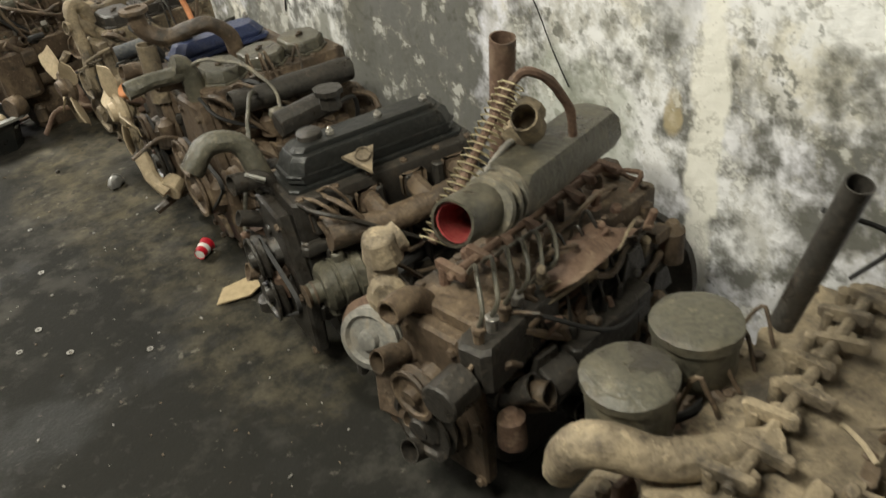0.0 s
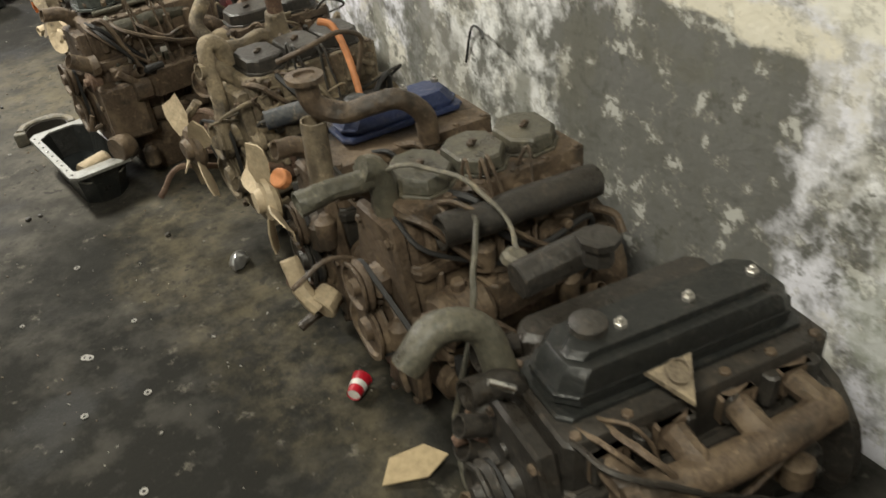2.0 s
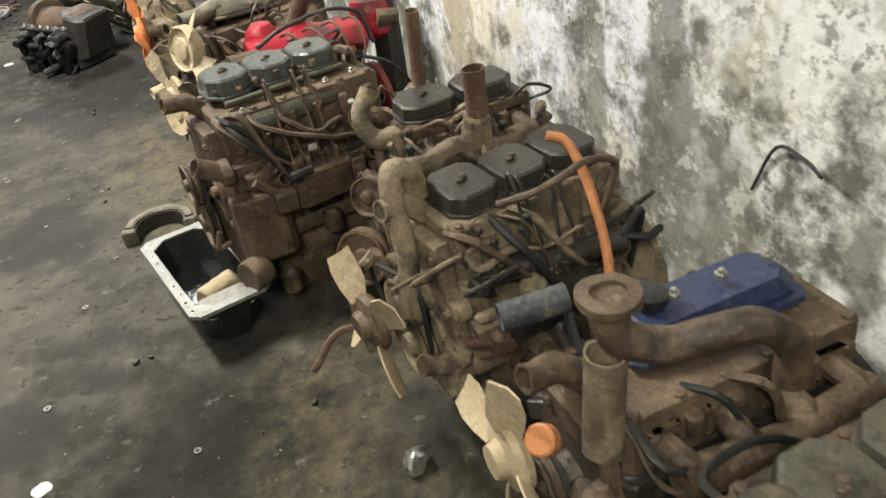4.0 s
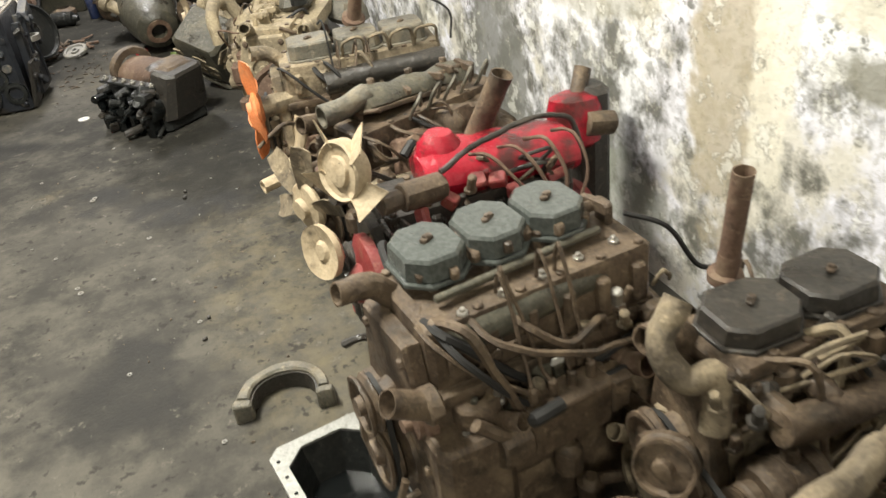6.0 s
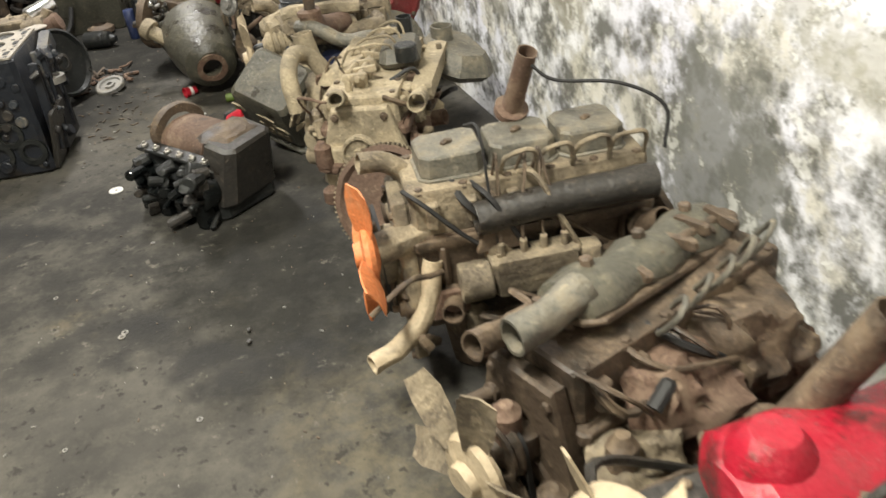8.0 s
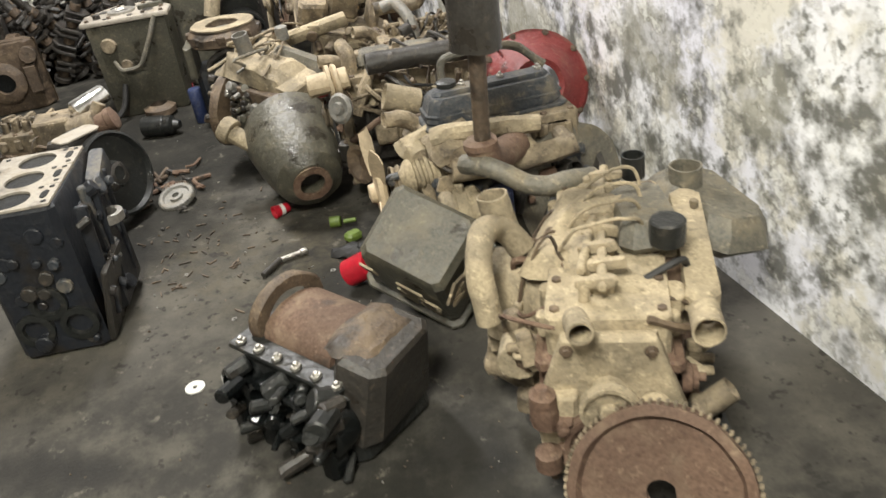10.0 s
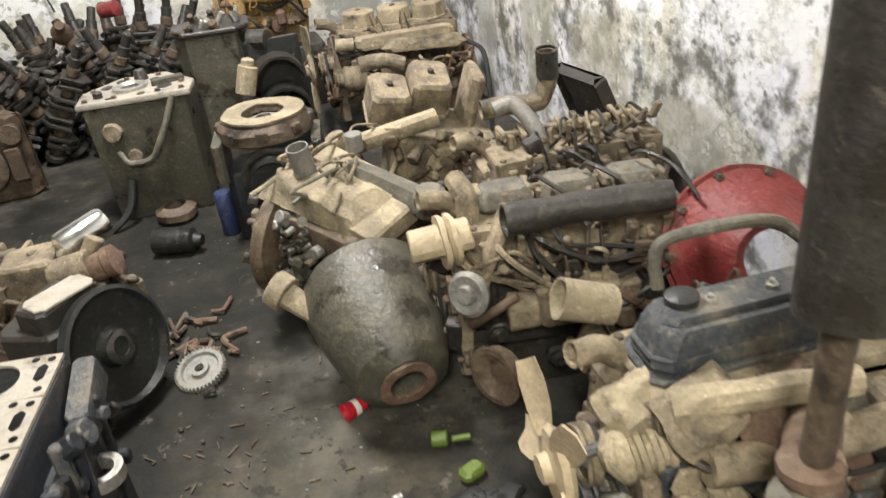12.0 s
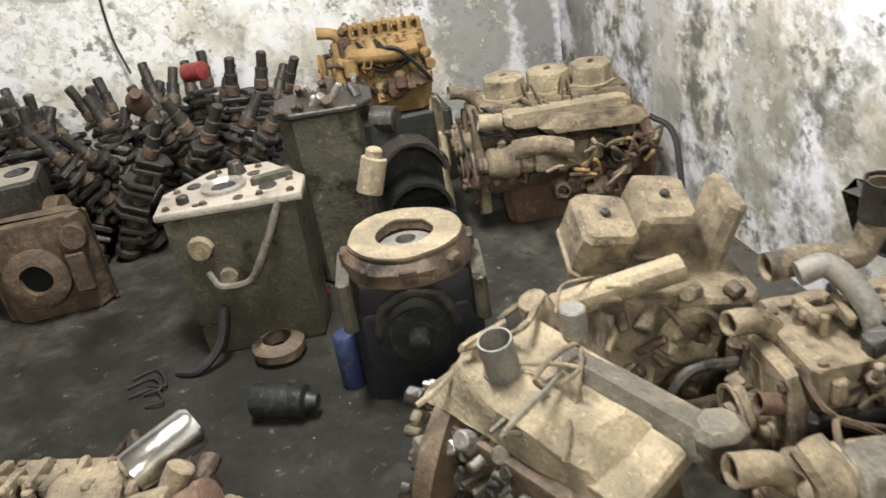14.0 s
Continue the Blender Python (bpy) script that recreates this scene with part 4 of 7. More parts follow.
part("standpipe", [pipe((0.79, 2.68, 0.5), (0.80, 2.68, 0.70), 0.032)], TAN, e4, "", True)
part("cap", rod((0.70, 2.70, 0.56), (0.68, 2.69, 0.58), 0.026), ORHOSE, e4, "", True)
part("blue_hose", pipe((0.76, 2.93, 0.62), (0.88, 2.90, 0.63), 0.027), NAVYGREY, e4, "", True)

e5 = engine("dark greasy engine with black rocker lids", 1.06, 3.36, 4, 0.48, 0.25, 0.60, block=TAN, head=TAN, cover=("caps", 3, DARK, 0.62, 0.045, 0.22), pump=(-1, DARK), alt=(1, BROWN), seed=17, clut=42)
fan(e5, (-0.44, -0.07, 0.46), 0.165, 4, CREAM, BROWN, 0.9, 0.085, "dusty cream fan blade")
part("exhaust_arm", [hose([(1.05, 3.56, 0.60), (1.0, 3.55, 0.63), (0.93, 3.53, 0.62), (0.86, 3.52, 0.63), (0.815, 3.50, 0.62), (0.825, 3.45, 0.56), (0.83, 3.39, 0.48)], 0.024, 12, 5), rod((1.07, 3.55, 0.60), (1.068, 3.535, 0.70), 0.045, 0.032)], TAN, e5, "tan dusty bent pipe", True)
part("side_rail", hose([(0.87, 3.27, 0.47), (1.0, 3.235, 0.46), (1.23, 3.195, 0.45)], 0.03, 12), DARK, e5, "", True)
upright_pipe(e5, (1.08, 3.55, 0.60), (1.07, 3.53, 0.82), 0.026, RUST, label="rusty upright exhaust pipe")
part("water_neck", hose([(0.85, 3.42, 0.62), (0.82, 3.41, 0.69), (0.78, 3.40, 0.70), (0.765, 3.38, 0.64), (0.76, 3.34, 0.52), (0.73, 3.30, 0.4)], 0.026, 14, 6), TAN, e5, "tan dusty water pipe", True)
part("fuel_pipe", hose([(0.92, 3.2, 0.66), (1.0, 3.14, 0.70), (1.12, 3.16, 0.71), (1.2, 3.18, 0.66), (1.17, 3.2, 0.52)], 0.008, 8, 6), BROWN, e5, "", True)
part("bend", hose([(0.66, 3.42, 0.25), (0.64, 3.4, 0.45), (0.70, 3.37, 0.55)], 0.014, 8), TAN, e5, "", True)
solo("hose_length", hose([(1.13, 3.33, 0.70), (1.165, 3.30, 0.68), (1.172, 3.23, 0.59), (1.15, 3.14, 0.46), (1.115, 3.09, 0.34)], 0.0115, 10), ORHOSE, "faded orange rubber hose hanging over an engine", "hose")

e5b = engine("black-lidded engine pushed back to the wall", 1.19, 3.90, 0, 0.42, 0.22, 0.57, block=TAN, head=BROWN, cover=("caps", 2, DARK, 0.66, 0.045, 0.25), exhaust=(-1, BROWN), alt=(-1, BROWN), seed=19, clut=38)
upright_pipe(e5b, (1.14, 4.02, 0.60), (1.14, 4.0, 0.83), 0.021, RUST, label="rusty upright exhaust pipe")
part("water_neck", hose([(0.95, 3.92, 0.68), (0.90, 3.90, 0.62), (0.92, 3.86, 0.56), (0.97, 3.84, 0.56), (0.96, 3.82, 0.46)], 0.026, 14, 6), TAN, e5b, "", True)

nb = Vector((-0.80, -0.55, 0.22))
for px_, r_, m_ in (((0.857, 3.817, 0.425), 0.058, BROWN), ((0.806, 3.829, 0.237), 0.085, RUST)):
    part("belt_pulley", lathe(px_, Vector(px_) + nb, [(0.012, -0.025), (r_, -0.025), (r_, -0.012), (r_ * 0.88, -0.004), (r_, 0.004), (r_, 0.014), (r_ * 0.9, 0.014), (r_ * 0.82, 0.002), (r_ * 0.35, 0.004), (r_ * 0.3, 0.02), (0.012, 0.022)], 26), m_, e5b, "", True)

e6 = engine("greasy engine with three grey octagonal rocker lids", 0.80, 4.24, 4, 0.52, 0.30, 0.64, block=BROWN, head=BROWN, cover=("gear", 0, BROWN), seed=23, clut=30, pump=(-1, BROWN), pan=BROWN)
part("intake_manifold", hose([(0.59, 4.125, 0.60), (0.72, 4.13, 0.605), (0.88, 4.155, 0.605), (1.01, 4.18, 0.60)], 0.036, 14, 5), GREASE, e6, "oily grey intake log", True)
for k in range(5):
    bolt(e6, (-0.17 + 0.09 * k, -0.105 + 0.008 * k, 0.638), mesh=BOLT2)
part("clamp_bar", rod((0.60, 4.165, 0.665), (0.98, 4.21, 0.665), 0.009), GREASE, e6, "", True)
for cx in (0.640, 0.775, 0.912):
    rocker_cap(e6, cx - 0.80, 0.045, 0.664, 0.132, 0.155, 0.05, SLATE, 0.27, "slate grey painted octagonal lid")
part("boss_ring", lathe((0.63, 4.085, 0.44), (0.63, 4.085, 2), [(0.05, 0), (0.05, 0.04), (0.045, 0.046), (0.02, 0.046), (0.018, 0.02)], 20, True), BROWN, e6, "", True)
part("gear_case", [box(0.60, 4.10, 0.32, 0.16, 0.16, 0.22, 0.02, 0.01), rod((0.56, 4.03, 0.2), (0.50, 4.0, 0.2), 0.05)], BROWN, e6, "", True)
part("data_plate", box(0.80, 4.075, 0.50, 0.03, 0.004, 0.022, 0.002, 0.001, 0, 20), WHITEPL, e6, "pale label plate", True)
part("cable", hose([(1.06, 4.24, 0.66), (1.14, 4.2, 0.62), (1.22, 4.2, 0.5), (1.3, 4.22, 0.45)], 0.006, 6), RUBBER, e6, "", True)

e7 = engine("bright red V engine with a cream fan", 0.98, 4.86, -3, 0.56, 0.26, 0.50, block=DARK, head=DARK, cover=("none", 0, BROWN), seed=29, clut=34, alt=(-1, DULLRED), pan=DULLRED)
part("intake_plenum", [at(loft([[(x, y * s, z * s2 + 0.04) for y, z in [(0.12 * math.cos(a), 0.065 * math.sin(a)) for a in [6.28319 * i / 18 for i in range(18)]]] for x, s, s2 in ((-0.23, 0.6, 0.6), (-0.20, 0.95, 1.0), (-0.09, 1.0, 1.12), (-0.05, 0.93, 0.95), (0.02, 1.0, 1.12), (0.07, 0.93, 0.95), (0.14, 1.0, 1.1), (0.2, 0.95, 0.9), (0.22, 0.6, 0.5))]), pose(1.07, 4.86, 0.50, 0, 4, -3))], RED, e7, "glossy red ribbed plenum", True)
part("filter_bowl", lathe((1.36, 4.92, 0.47), (1.37, 4.95, 0.69), [(0.05, 0), (0.075, 0.02), (0.08, 0.04), (0.08, 0.11), (0.07, 0.145), (0.035, 0.16)], 22), RED, e7, "glossy red filter bowl", True)
part("filter_neck", [pipe((1.38, 4.94, 0.61), (1.42, 4.97, 0.68), 0.025), rod((1.36, 4.86, 0.56), (1.44, 4.84, 0.55), 0.035)], BROWN, e7, "", True)
part("side_tank", [at(prism(rect(0.10, 0.12, 0.03), 0, 0.42, 0.02), pose(1.43, 4.95, 0.22))], DARK, e7, "", True)
part("front_dome", lathe((0.91, 4.88, 0.52), (0.92, 4.88, 0.69), [(0.06, 0), (0.068, 0.05), (0.06, 0.10), (0.035, 0.13)], 18), RED, e7, "", True)
part("lower_cover", [box(0.93, 4.68, 0.39, 0.22, 0.08, 0.10, 0.03, 0.02, 0.02, 15)], RED, e7, "", True)
part("starter", [rod((0.74, 4.72, 0.58), (0.86, 4.74, 0.57), 0.038), rod((0.68, 4.71, 0.58), (0.74, 4.72, 0.58), 0.026)], BROWN, e7, "", True)
part("heat_hose", hose([(0.85, 4.72, 0.62), (0.95, 4.74, 0.65), (1.12, 4.76, 0.67), (1.27, 4.80, 0.62), (1.30, 4.78, 0.5)], 0.008, 8, 6), DARK, e7, "", True)
for k in range(4):
    part("spark_lead", hose([(0.95 + 0.08 * k, 4.76, 0.62), (0.97 + 0.08 * k, 4.68, 0.64), (1.03 + 0.06 * k, 4.62, 0.56), (1.06 + 0.03 * k, 4.60, 0.42)], 0.005, 6), RUST, e7, "", True)
part("fan_drum", lathe((0.665, 4.815, 0.65), (0.602, 4.79, 0.66), [(0.03, 0), (0.074, 0.01), (0.08, 0.02), (0.08, 0.055), (0.075, 0.06), (0.068, 0.052), (0.04, 0.05), (0.036, 0.06), (0.012, 0.062)], 28), CREAM, e7, "dusty cream fan drum", True)
for k, a in enumerate((-0.5, 0.9, 2.3, 3.7)):
    part("fan_blade", at(loft([[(t * 0.12 + 0.08, -w, -0.002 + tw), (t * 0.12 + 0.08, w, -0.002 - tw), (t * 0.12 + 0.08, w, 0.003 - tw), (t * 0.12 + 0.08, -w, 0.003 + tw)] for t, w, tw in ((0, 0.028, 0.012), (0.5, 0.04, 0.02), (0.85, 0.05, 0.03))]), aim((0.625, 4.80, 0.656), (-0.30, 4.43, 0.80))[0] @ Matrix.Rotation(a, 4, "Z") @ Matrix.Diagonal((0.72, 0.8, 1, 1))), CREAM, e7, "", True)
part("idler_pulley", lathe((0.585, 4.875, 0.41), (0.54, 4.857, 0.418), [(0.02, 0), (0.06, 0.02), (0.075, 0.035), (0.077, 0.055), (0.066, 0.052), (0.03, 0.042), (0.02, 0.05)], 24), CREAM, e7, "", True)
for k in range(5):
    a = k * 1.25664
    dm = aim((0.602, 4.79, 0.66), (-0.30, 4.43, 0.80))[0]
    part("drum_hole", at(rod((0.03 * math.cos(a), 0.03 * math.sin(a), -0.02), (0.03 * math.cos(a), 0.03 * math.sin(a), -0.009), 0.006, n=8), dm), DARK, e7, "", True)
part("red_sump", at(prism(rect(0.2, 0.16, 0.03), 0, 0.13, 0.02, 0.02), pose(0.72, 4.79, 0.05, 0, 0, 20)), DULLRED, e7, "dirty red sump", True)
part("big_pulley", lathe((0.68, 4.78, 0.33), (0.5, 4.78, 0.33), [(0.03, 0), (0.13, 0.02), (0.13, 0.045), (0.12, 0.05), (0.06, 0.06), (0.04, 0.09)], 26), DULLRED, e7, "", True)

e8 = engine("dust-brown engine with a long alloy valve cover", 1.02, 5.36, 16, 0.58, 0.28, 0.56, block=BROWN, head=BROWN, cover=("gear", 0, BROWN), seed=31, clut=56, fanspec=(0.21, 6, TAN, 0.2, 0.36, CREAM))
e8m = pose(1.04, 5.40, 0.575, -12, 6, 22)
part("valve_cover", [at(loft([[(x, 0.072 * k * math.cos(a), 0.055 * k * max(-0.25, math.sin(a))) for a in [6.28319 * i / 16 for i in range(16)]] for x, k in ((-0.24, 0.7), (-0.23, 0.95), (-0.16, 1.1), (-0.09, 0.86), (-0.07, 0.86), (0.0, 1.1), (0.07, 0.86), (0.09, 0.86), (0.16, 1.1), (0.23, 0.95), (0.24, 0.7))]), e8m)], GREASE, e8, "dusty three-lobed valve cover", True)
for k in range(3):
    part("cover_nut", at(rod((-0.16 + 0.16 * k, 0, 0.055), (-0.16 + 0.16 * k, 0, 0.075), 0.013, n=6), e8m), BROWN, e8, "", True)
part("cover_flange", at(box(0, 0, -0.012, 0.50, 0.165, 0.014, 0.03), e8m), BROWN, e8, "", True)
for k, (lx, ly, lz, ls, lm) in enumerate(((0.98, 5.20, 0.44, 0.22, RUST), (1.16, 5.24, 0.46, 0.24, BROWN), (1.05, 5.14, 0.28, 0.26, RUST), (1.26, 5.30, 0.34, 0.22, RUST), (0.86, 5.14, 0.36, 0.18, TAN), (1.22, 5.18, 0.22, 0.22, BROWN))):
    part("crusted_casting", at(lump(ls, ls * 0.8, 0.09, 40 + k, 14, 1.0, 0.7), pose(lx, ly, lz, 58, 0, 16)), lm, e8, "dirt-crusted casting", True)
part("air_horn", hose([(0.70, 5.26, 0.62), (0.78, 5.28, 0.625), (0.86, 5.31, 0.64)], 0.034, 14, 5, True), OLIVE, e8, "", True)
upright_pipe(e8, (1.03, 4.98, 0.50), (1.13, 4.91, 0.75), 0.034, BROWN, label="leaning open exhaust pipe")
for k in range(5):
    part("injector_loop", hose([(0.96 + 0.07 * k, 5.22 + 0.03 * k, 0.56), (0.97 + 0.07 * k, 5.18 + 0.03 * k, 0.62), (1.0 + 0.07 * k, 5.20 + 0.03 * k, 0.64), (1.01 + 0.07 * k, 5.25 + 0.03 * k, 0.58)], 0.006, 6, 6), OLIVE, e8, "", True)

e9 = engine("sand-dusted engine with an orange cooling fan", 1.04, 5.96, -10, 0.62, 0.28, 0.575, block=BROWN, head=TAN, cover=("caps", 3, OLIVE, 0.55, 0.06, 0.14), pump=(-1, TAN), alt=(1, TAN), seed=37, clut=56, fanspec=None)
fan(e9, (-0.42, -0.13, 0.455), 0.185, 4, ORANGE, ORANGE, 0.12, 0.10, "dusty orange plastic blade")
part("fan_shaft", rod((0.62, 5.905, 0.455), (0.78, 5.94, 0.455), 0.04), TAN, e9, "", True)
upright_pipe(e9, (1.07, 6.06, 0.66), (1.09, 5.98, 0.83), 0.026, RUST, label="rust-red exhaust elbow")
part("intake_tube", hose([(0.86, 5.83, 0.51), (1.0, 5.81, 0.52), (1.2, 5.77, 0.53), (1.3, 5.75, 0.53)], 0.042, 16, 4, True), DARK, e9, "black ribbed intake tube", True)
part("wire", hose([(1.09, 5.97, 0.80), (1.14, 5.94, 0.76), (1.28, 5.88, 0.74), (1.37, 5.82, 0.68), (1.36, 5.80, 0.58)], 0.005, 6, 6), RUBBER, e9, "", True)
part("wire", hose([(0.90, 5.95, 0.70), (0.90, 5.86, 0.72), (0.90, 5.82, 0.55), (0.91, 5.80, 0.35)], 0.004, 6, 6), RUBBER, e9, "", True)
for k in range(4):
    part("injector_loop", hose([(0.96 + 0.09 * k, 5.90 - 0.016 * k, 0.57), (0.96 + 0.09 * k, 5.85 - 0.016 * k, 0.64), (1.02 + 0.09 * k, 5.83 - 0.016 * k, 0.65), (1.04 + 0.09 * k, 5.86 - 0.016 * k, 0.57)], 0.006, 6, 6), TAN, e9, "", True)
part("lower_pipe", hose([(0.55, 5.82, 0.19), (0.63, 5.84, 0.20), (0.72, 5.86, 0.27), (0.76, 5.88, 0.4)], 0.026, 12, 6, True), CREAM, e9, "", True)

# the dusty engine with the elbow, its ring gear, sump and the black block before it
e10 = engine("sand-caked engine with a tan intake elbow", 0.98, 7.05, 62, 0.62, 0.32, 0.50, block=RUST, head=SAND, cover=("gear", 0, SAND), pump=(1, SAND), intake=(-1, SAND), seed=41, clut=48, pan=TAN, flywheel=False)
part("end_cover", [box(1.01, 6.93, 0.37, 0.22, 0.10, 0.24, 0.03, 0.015, 0.01, 0, 0, -6), rod((1.03, 6.89, 0.40), (1.03, 6.87, 0.405), 0.05, n=16), box(1.0, 6.95, 0.20, 0.17, 0.10, 0.14, 0.03, 0.015, 0, 0, 0, -6)], RUST, e10, "rust-brown end cover", True)
for k, (lx, ly, lz, sx_, sy_, dx_, dy_, dz_, lm) in enumerate(((0.80, 7.08, 0.36, 0.26, 0.24, -0.80, -0.55, 0.25, SAND), (0.76, 7.10, 0.22, 0.20, 0.20, -0.85, -0.5, 0.1, TAN), (0.88, 6.99, 0.30, 0.18, 0.22, -0.5, -0.85, 0.1, TAN), (0.94, 7.10, 0.505, 0.20, 0.34, -0.1, -0.1, 1.0, SAND))):
    part("dirt_crust", at(lump(sx_, sy_, 0.055, 70 + k, 18, 1.1, 0.5), aim((lx, ly, lz), (lx + dx_, ly + dy_, lz + dz_))[0]), lm, e10, "flaking crust of sandy dirt", True)
part("rocker_cover", [at(prism(rect(0.30, 0.15, 0.03), 0, 0.07, 0.02, 0.015), pose(1.08, 7.06, 0.50, 0, 6, 70))], OLIVE, e10, "grey-green cover", True)
part("filler_neck", pipe((1.16, 7.24, 0.54), (1.16, 7.24, 0.60), 0.03), BLACK, e10, "", True)
part("breather", rod((1.06, 6.92, 0.54), (1.06, 6.92, 0.60), 0.04), BLACK, e10, "", True)
part("intake_elbow", [hose([(0.66, 7.00, 0.42), (0.655, 7.02, 0.53), (0.69, 7.09, 0.585), (0.75, 7.13, 0.57), (0.80, 7.12, 0.5)], 0.031, 16, 6), pipe((0.765, 7.15, 0.54), (0.75, 7.16, 0.64), 0.040, 0.037)], SAND, e10, "sand-coloured elbow with an open neck", True)
for k in range(4):
    part("injector_line", hose([(0.84 + 0.05 * k, 7.02 + 0.07 * k, 0.53), (0.88 + 0.06 * k, 6.98 + 0.07 * k, 0.60), (1.0 + 0.04 * k, 6.96 + 0.07 * k, 0.60), (1.04 + 0.03 * k, 6.97 + 0.06 * k, 0.54)], 0.0045, 6, 6), SAND, e10, "", True)
part("long_rail", rod((0.84, 6.9, 0.55), (1.12, 7.32, 0.54), 0.012), SAND, e10, "", True)
part("air_box", [at(prism(rect(0.22, 0.36, 0.05), 0, 0.10, 0.03, 0.02), pose(1.32, 7.18, 0.38, 8, 12, 5)), pipe((1.3, 7.22, 0.46), (1.3, 7.22, 0.54), 0.042)], OLIVE, e10, "", True)

rg = thing("ring_gear", pose(0.84, 6.58, 0.205, 0, 0, 0), "rusty toothed flywheel leaning against an engine", "flywheel")
gm = aim((0, 0, 0), (-0.55, -0.72, 0.42))[0]
part("disc", at(lathe((0, 0, 0), (0, 0, 1), [(0.03, 0), (0.16, 0), (0.185, 0.006), (0.185, 0.03), (0.165, 0.036), (0.155, 0.018), (0.06, 0.014), (0.03, 0.014)], 44, True), gm), RUST, rg)
for k in range(72):
    a = k / 72 * 6.28319
    t_ob = part("tooth", box(0, 0, 0, 0.009, 0.007, 0.022, 0.002, 0.001), TAN, rg) if k == 0 else None
    if t_ob:
        tooth_mesh = t_ob.data
    else:
        t_ob = new("tooth", tooth_mesh)
        t_ob.parent = rg
    t_ob.matrix_basis = gm @ Matrix.Rotation(a, 4, "Z") @ Matrix.Translation((0.188, 0, 0.018))

sump = thing("oil_sump", pose(0.68, 7.62, 0.27, 24, -34, 28), "upturned dull grey oil sump with peeling sealant", "oil pan")
part("shell", [at(prism(rect(0.27, 0.32, 0.022), -0.16, 0.13, 0.022, 0.02), pose(0, 0, 0))], GREASE, sump)
part("flange", box(0, 0, -0.165, 0.31, 0.36, 0.012, 0.025), GREASE, sump)
rnd = random.Random(4)
for k in range(14):
    part("sealant_flake", box(-0.138, rnd.uniform(-0.13, 0.13), rnd.uniform(-0.09, 0.06), 0.008, rnd.uniform(0.02, 0.07), rnd.uniform(0.01, 0.05), 0.004, 0.002, 0, rnd.uniform(-30, 30)), SAND, sump)

for k in range(22):
    part("sealant_flake", box(rnd.uniform(-0.11, 0.11), -0.163, rnd.uniform(-0.11, 0.09), rnd.uniform(0.02, 0.08), 0.008, rnd.uniform(0.01, 0.045), 0.004, 0.002, 0, 0, rnd.uniform(-40, 40)), rnd.choice((SAND, CREAM, TAN)), sump)

bb = thing("crankcase", pose(0.28, 7.35, 0.0, 0, 0, -57) @ Matrix.Diagonal((1.05, 1.4, 1.1, 1)), "oil-soaked black crankcase half lying on the floor", "engine block")
part("case", [at(prism(rect(0.42, 0.20, 0.02), 0, 0.20, 0.012, 0.01), pose(0, 0.03, 0.0)), box(-0.02, 0.03, 0.215, 0.40, 0.22, 0.014)], BLACK, bb)
for k in range(4):
    part("bearing_web", lathe((-0.17 + 0.11 * k, -0.06, 0.12), (-0.17 + 0.11 * k, -1, 0.16), [(0.055, 0), (0.06, 0.02), (0.06, 0.05), (0.045, 0.055), (0.035, 0.03), (0.01, 0.03)], 18), OILY, bb)
    part("foot", box(-0.17 + 0.11 * k, -0.10, 0.05, 0.05, 0.05, 0.10, 0.01), OILY, bb)
part("tunnel", [at(loft([[(x, 0.085 * math.cos(a), 0.20 + 0.075 * math.sin(a)) for a in [math.pi * i / 10 for i in range(11)]] for x in (-0.14, 0.10)]), pose(0, 0.05, 0.01))], RUST, bb, "rust-brown rounded casing")
part("end_ring", lathe((-0.15, 0.05, 0.24), (-1, 0.05, 0.24), [(0.085, 0), (0.09, 0.01), (0.09, 0.03), (0.06, 0.034), (0.055, 0.0)], 24, True), BROWN, bb)
bk = random.Random(77)
for k in range(44):
    p = Vector((bk.uniform(-0.22, 0.2), bk.uniform(-0.12, -0.06), bk.uniform(0.02, 0.2)))
    d = Vector((bk.uniform(-0.04, 0.04), -bk.uniform(0.01, 0.06), bk.uniform(-0.03, 0.03)))
    part("lug", rod(p, p + d, bk.uniform(0.008, 0.03), n=9), bk.choice((OILY, BLACK, BLACK, DARK)), bb)
part("side_case", box(0.17, 0.04, 0.17, 0.16, 0.22, 0.22, 0.03, 0.012, 0.02, 0, 14, 10), DARK, bb, "dark side casing")
part("torn_gasket", at(lump(0.13, 0.16, 0.016, 9, 12, 1.0), pose(0.16, 0.04, 0.28, 0, 14, 10)), BROWN, bb, "torn pale gasket")
for k in range(6):
    bolt(bb, (-0.18 + 0.07 * k, -0.065, 0.222), mesh=BOLT2)

# engine with the blue-grey cover, its tall stack and the red bell housing
e12 = engine("dust-laden engine with a blue-black valve cover", 1.02, 7.86, -4, 0.50, 0.30, 0.54, block=NAVYGREY, head=TAN, cover=("long", 0, NAVYGREY, 0.46, 0.085), exhaust=(-1, TAN), alt=(-1, SAND), pump=(1, TAN), seed=43, clut=62, pan=DARK, fanspec=(0.21, 5, CREAM, 0.6, 0.36, CREAM))
part("housing_plate", [lathe((1.19, 7.74, 0.29), (1.22, 7.62, 0.31), [(0.05, 0.0), (0.19, 0), (0.205, 0.01), (0.205, 0.05), (0.19, 0.055), (0.06, 0.05)], 32)], OLIVE, e12, "grey-green clutch housing plate", True)
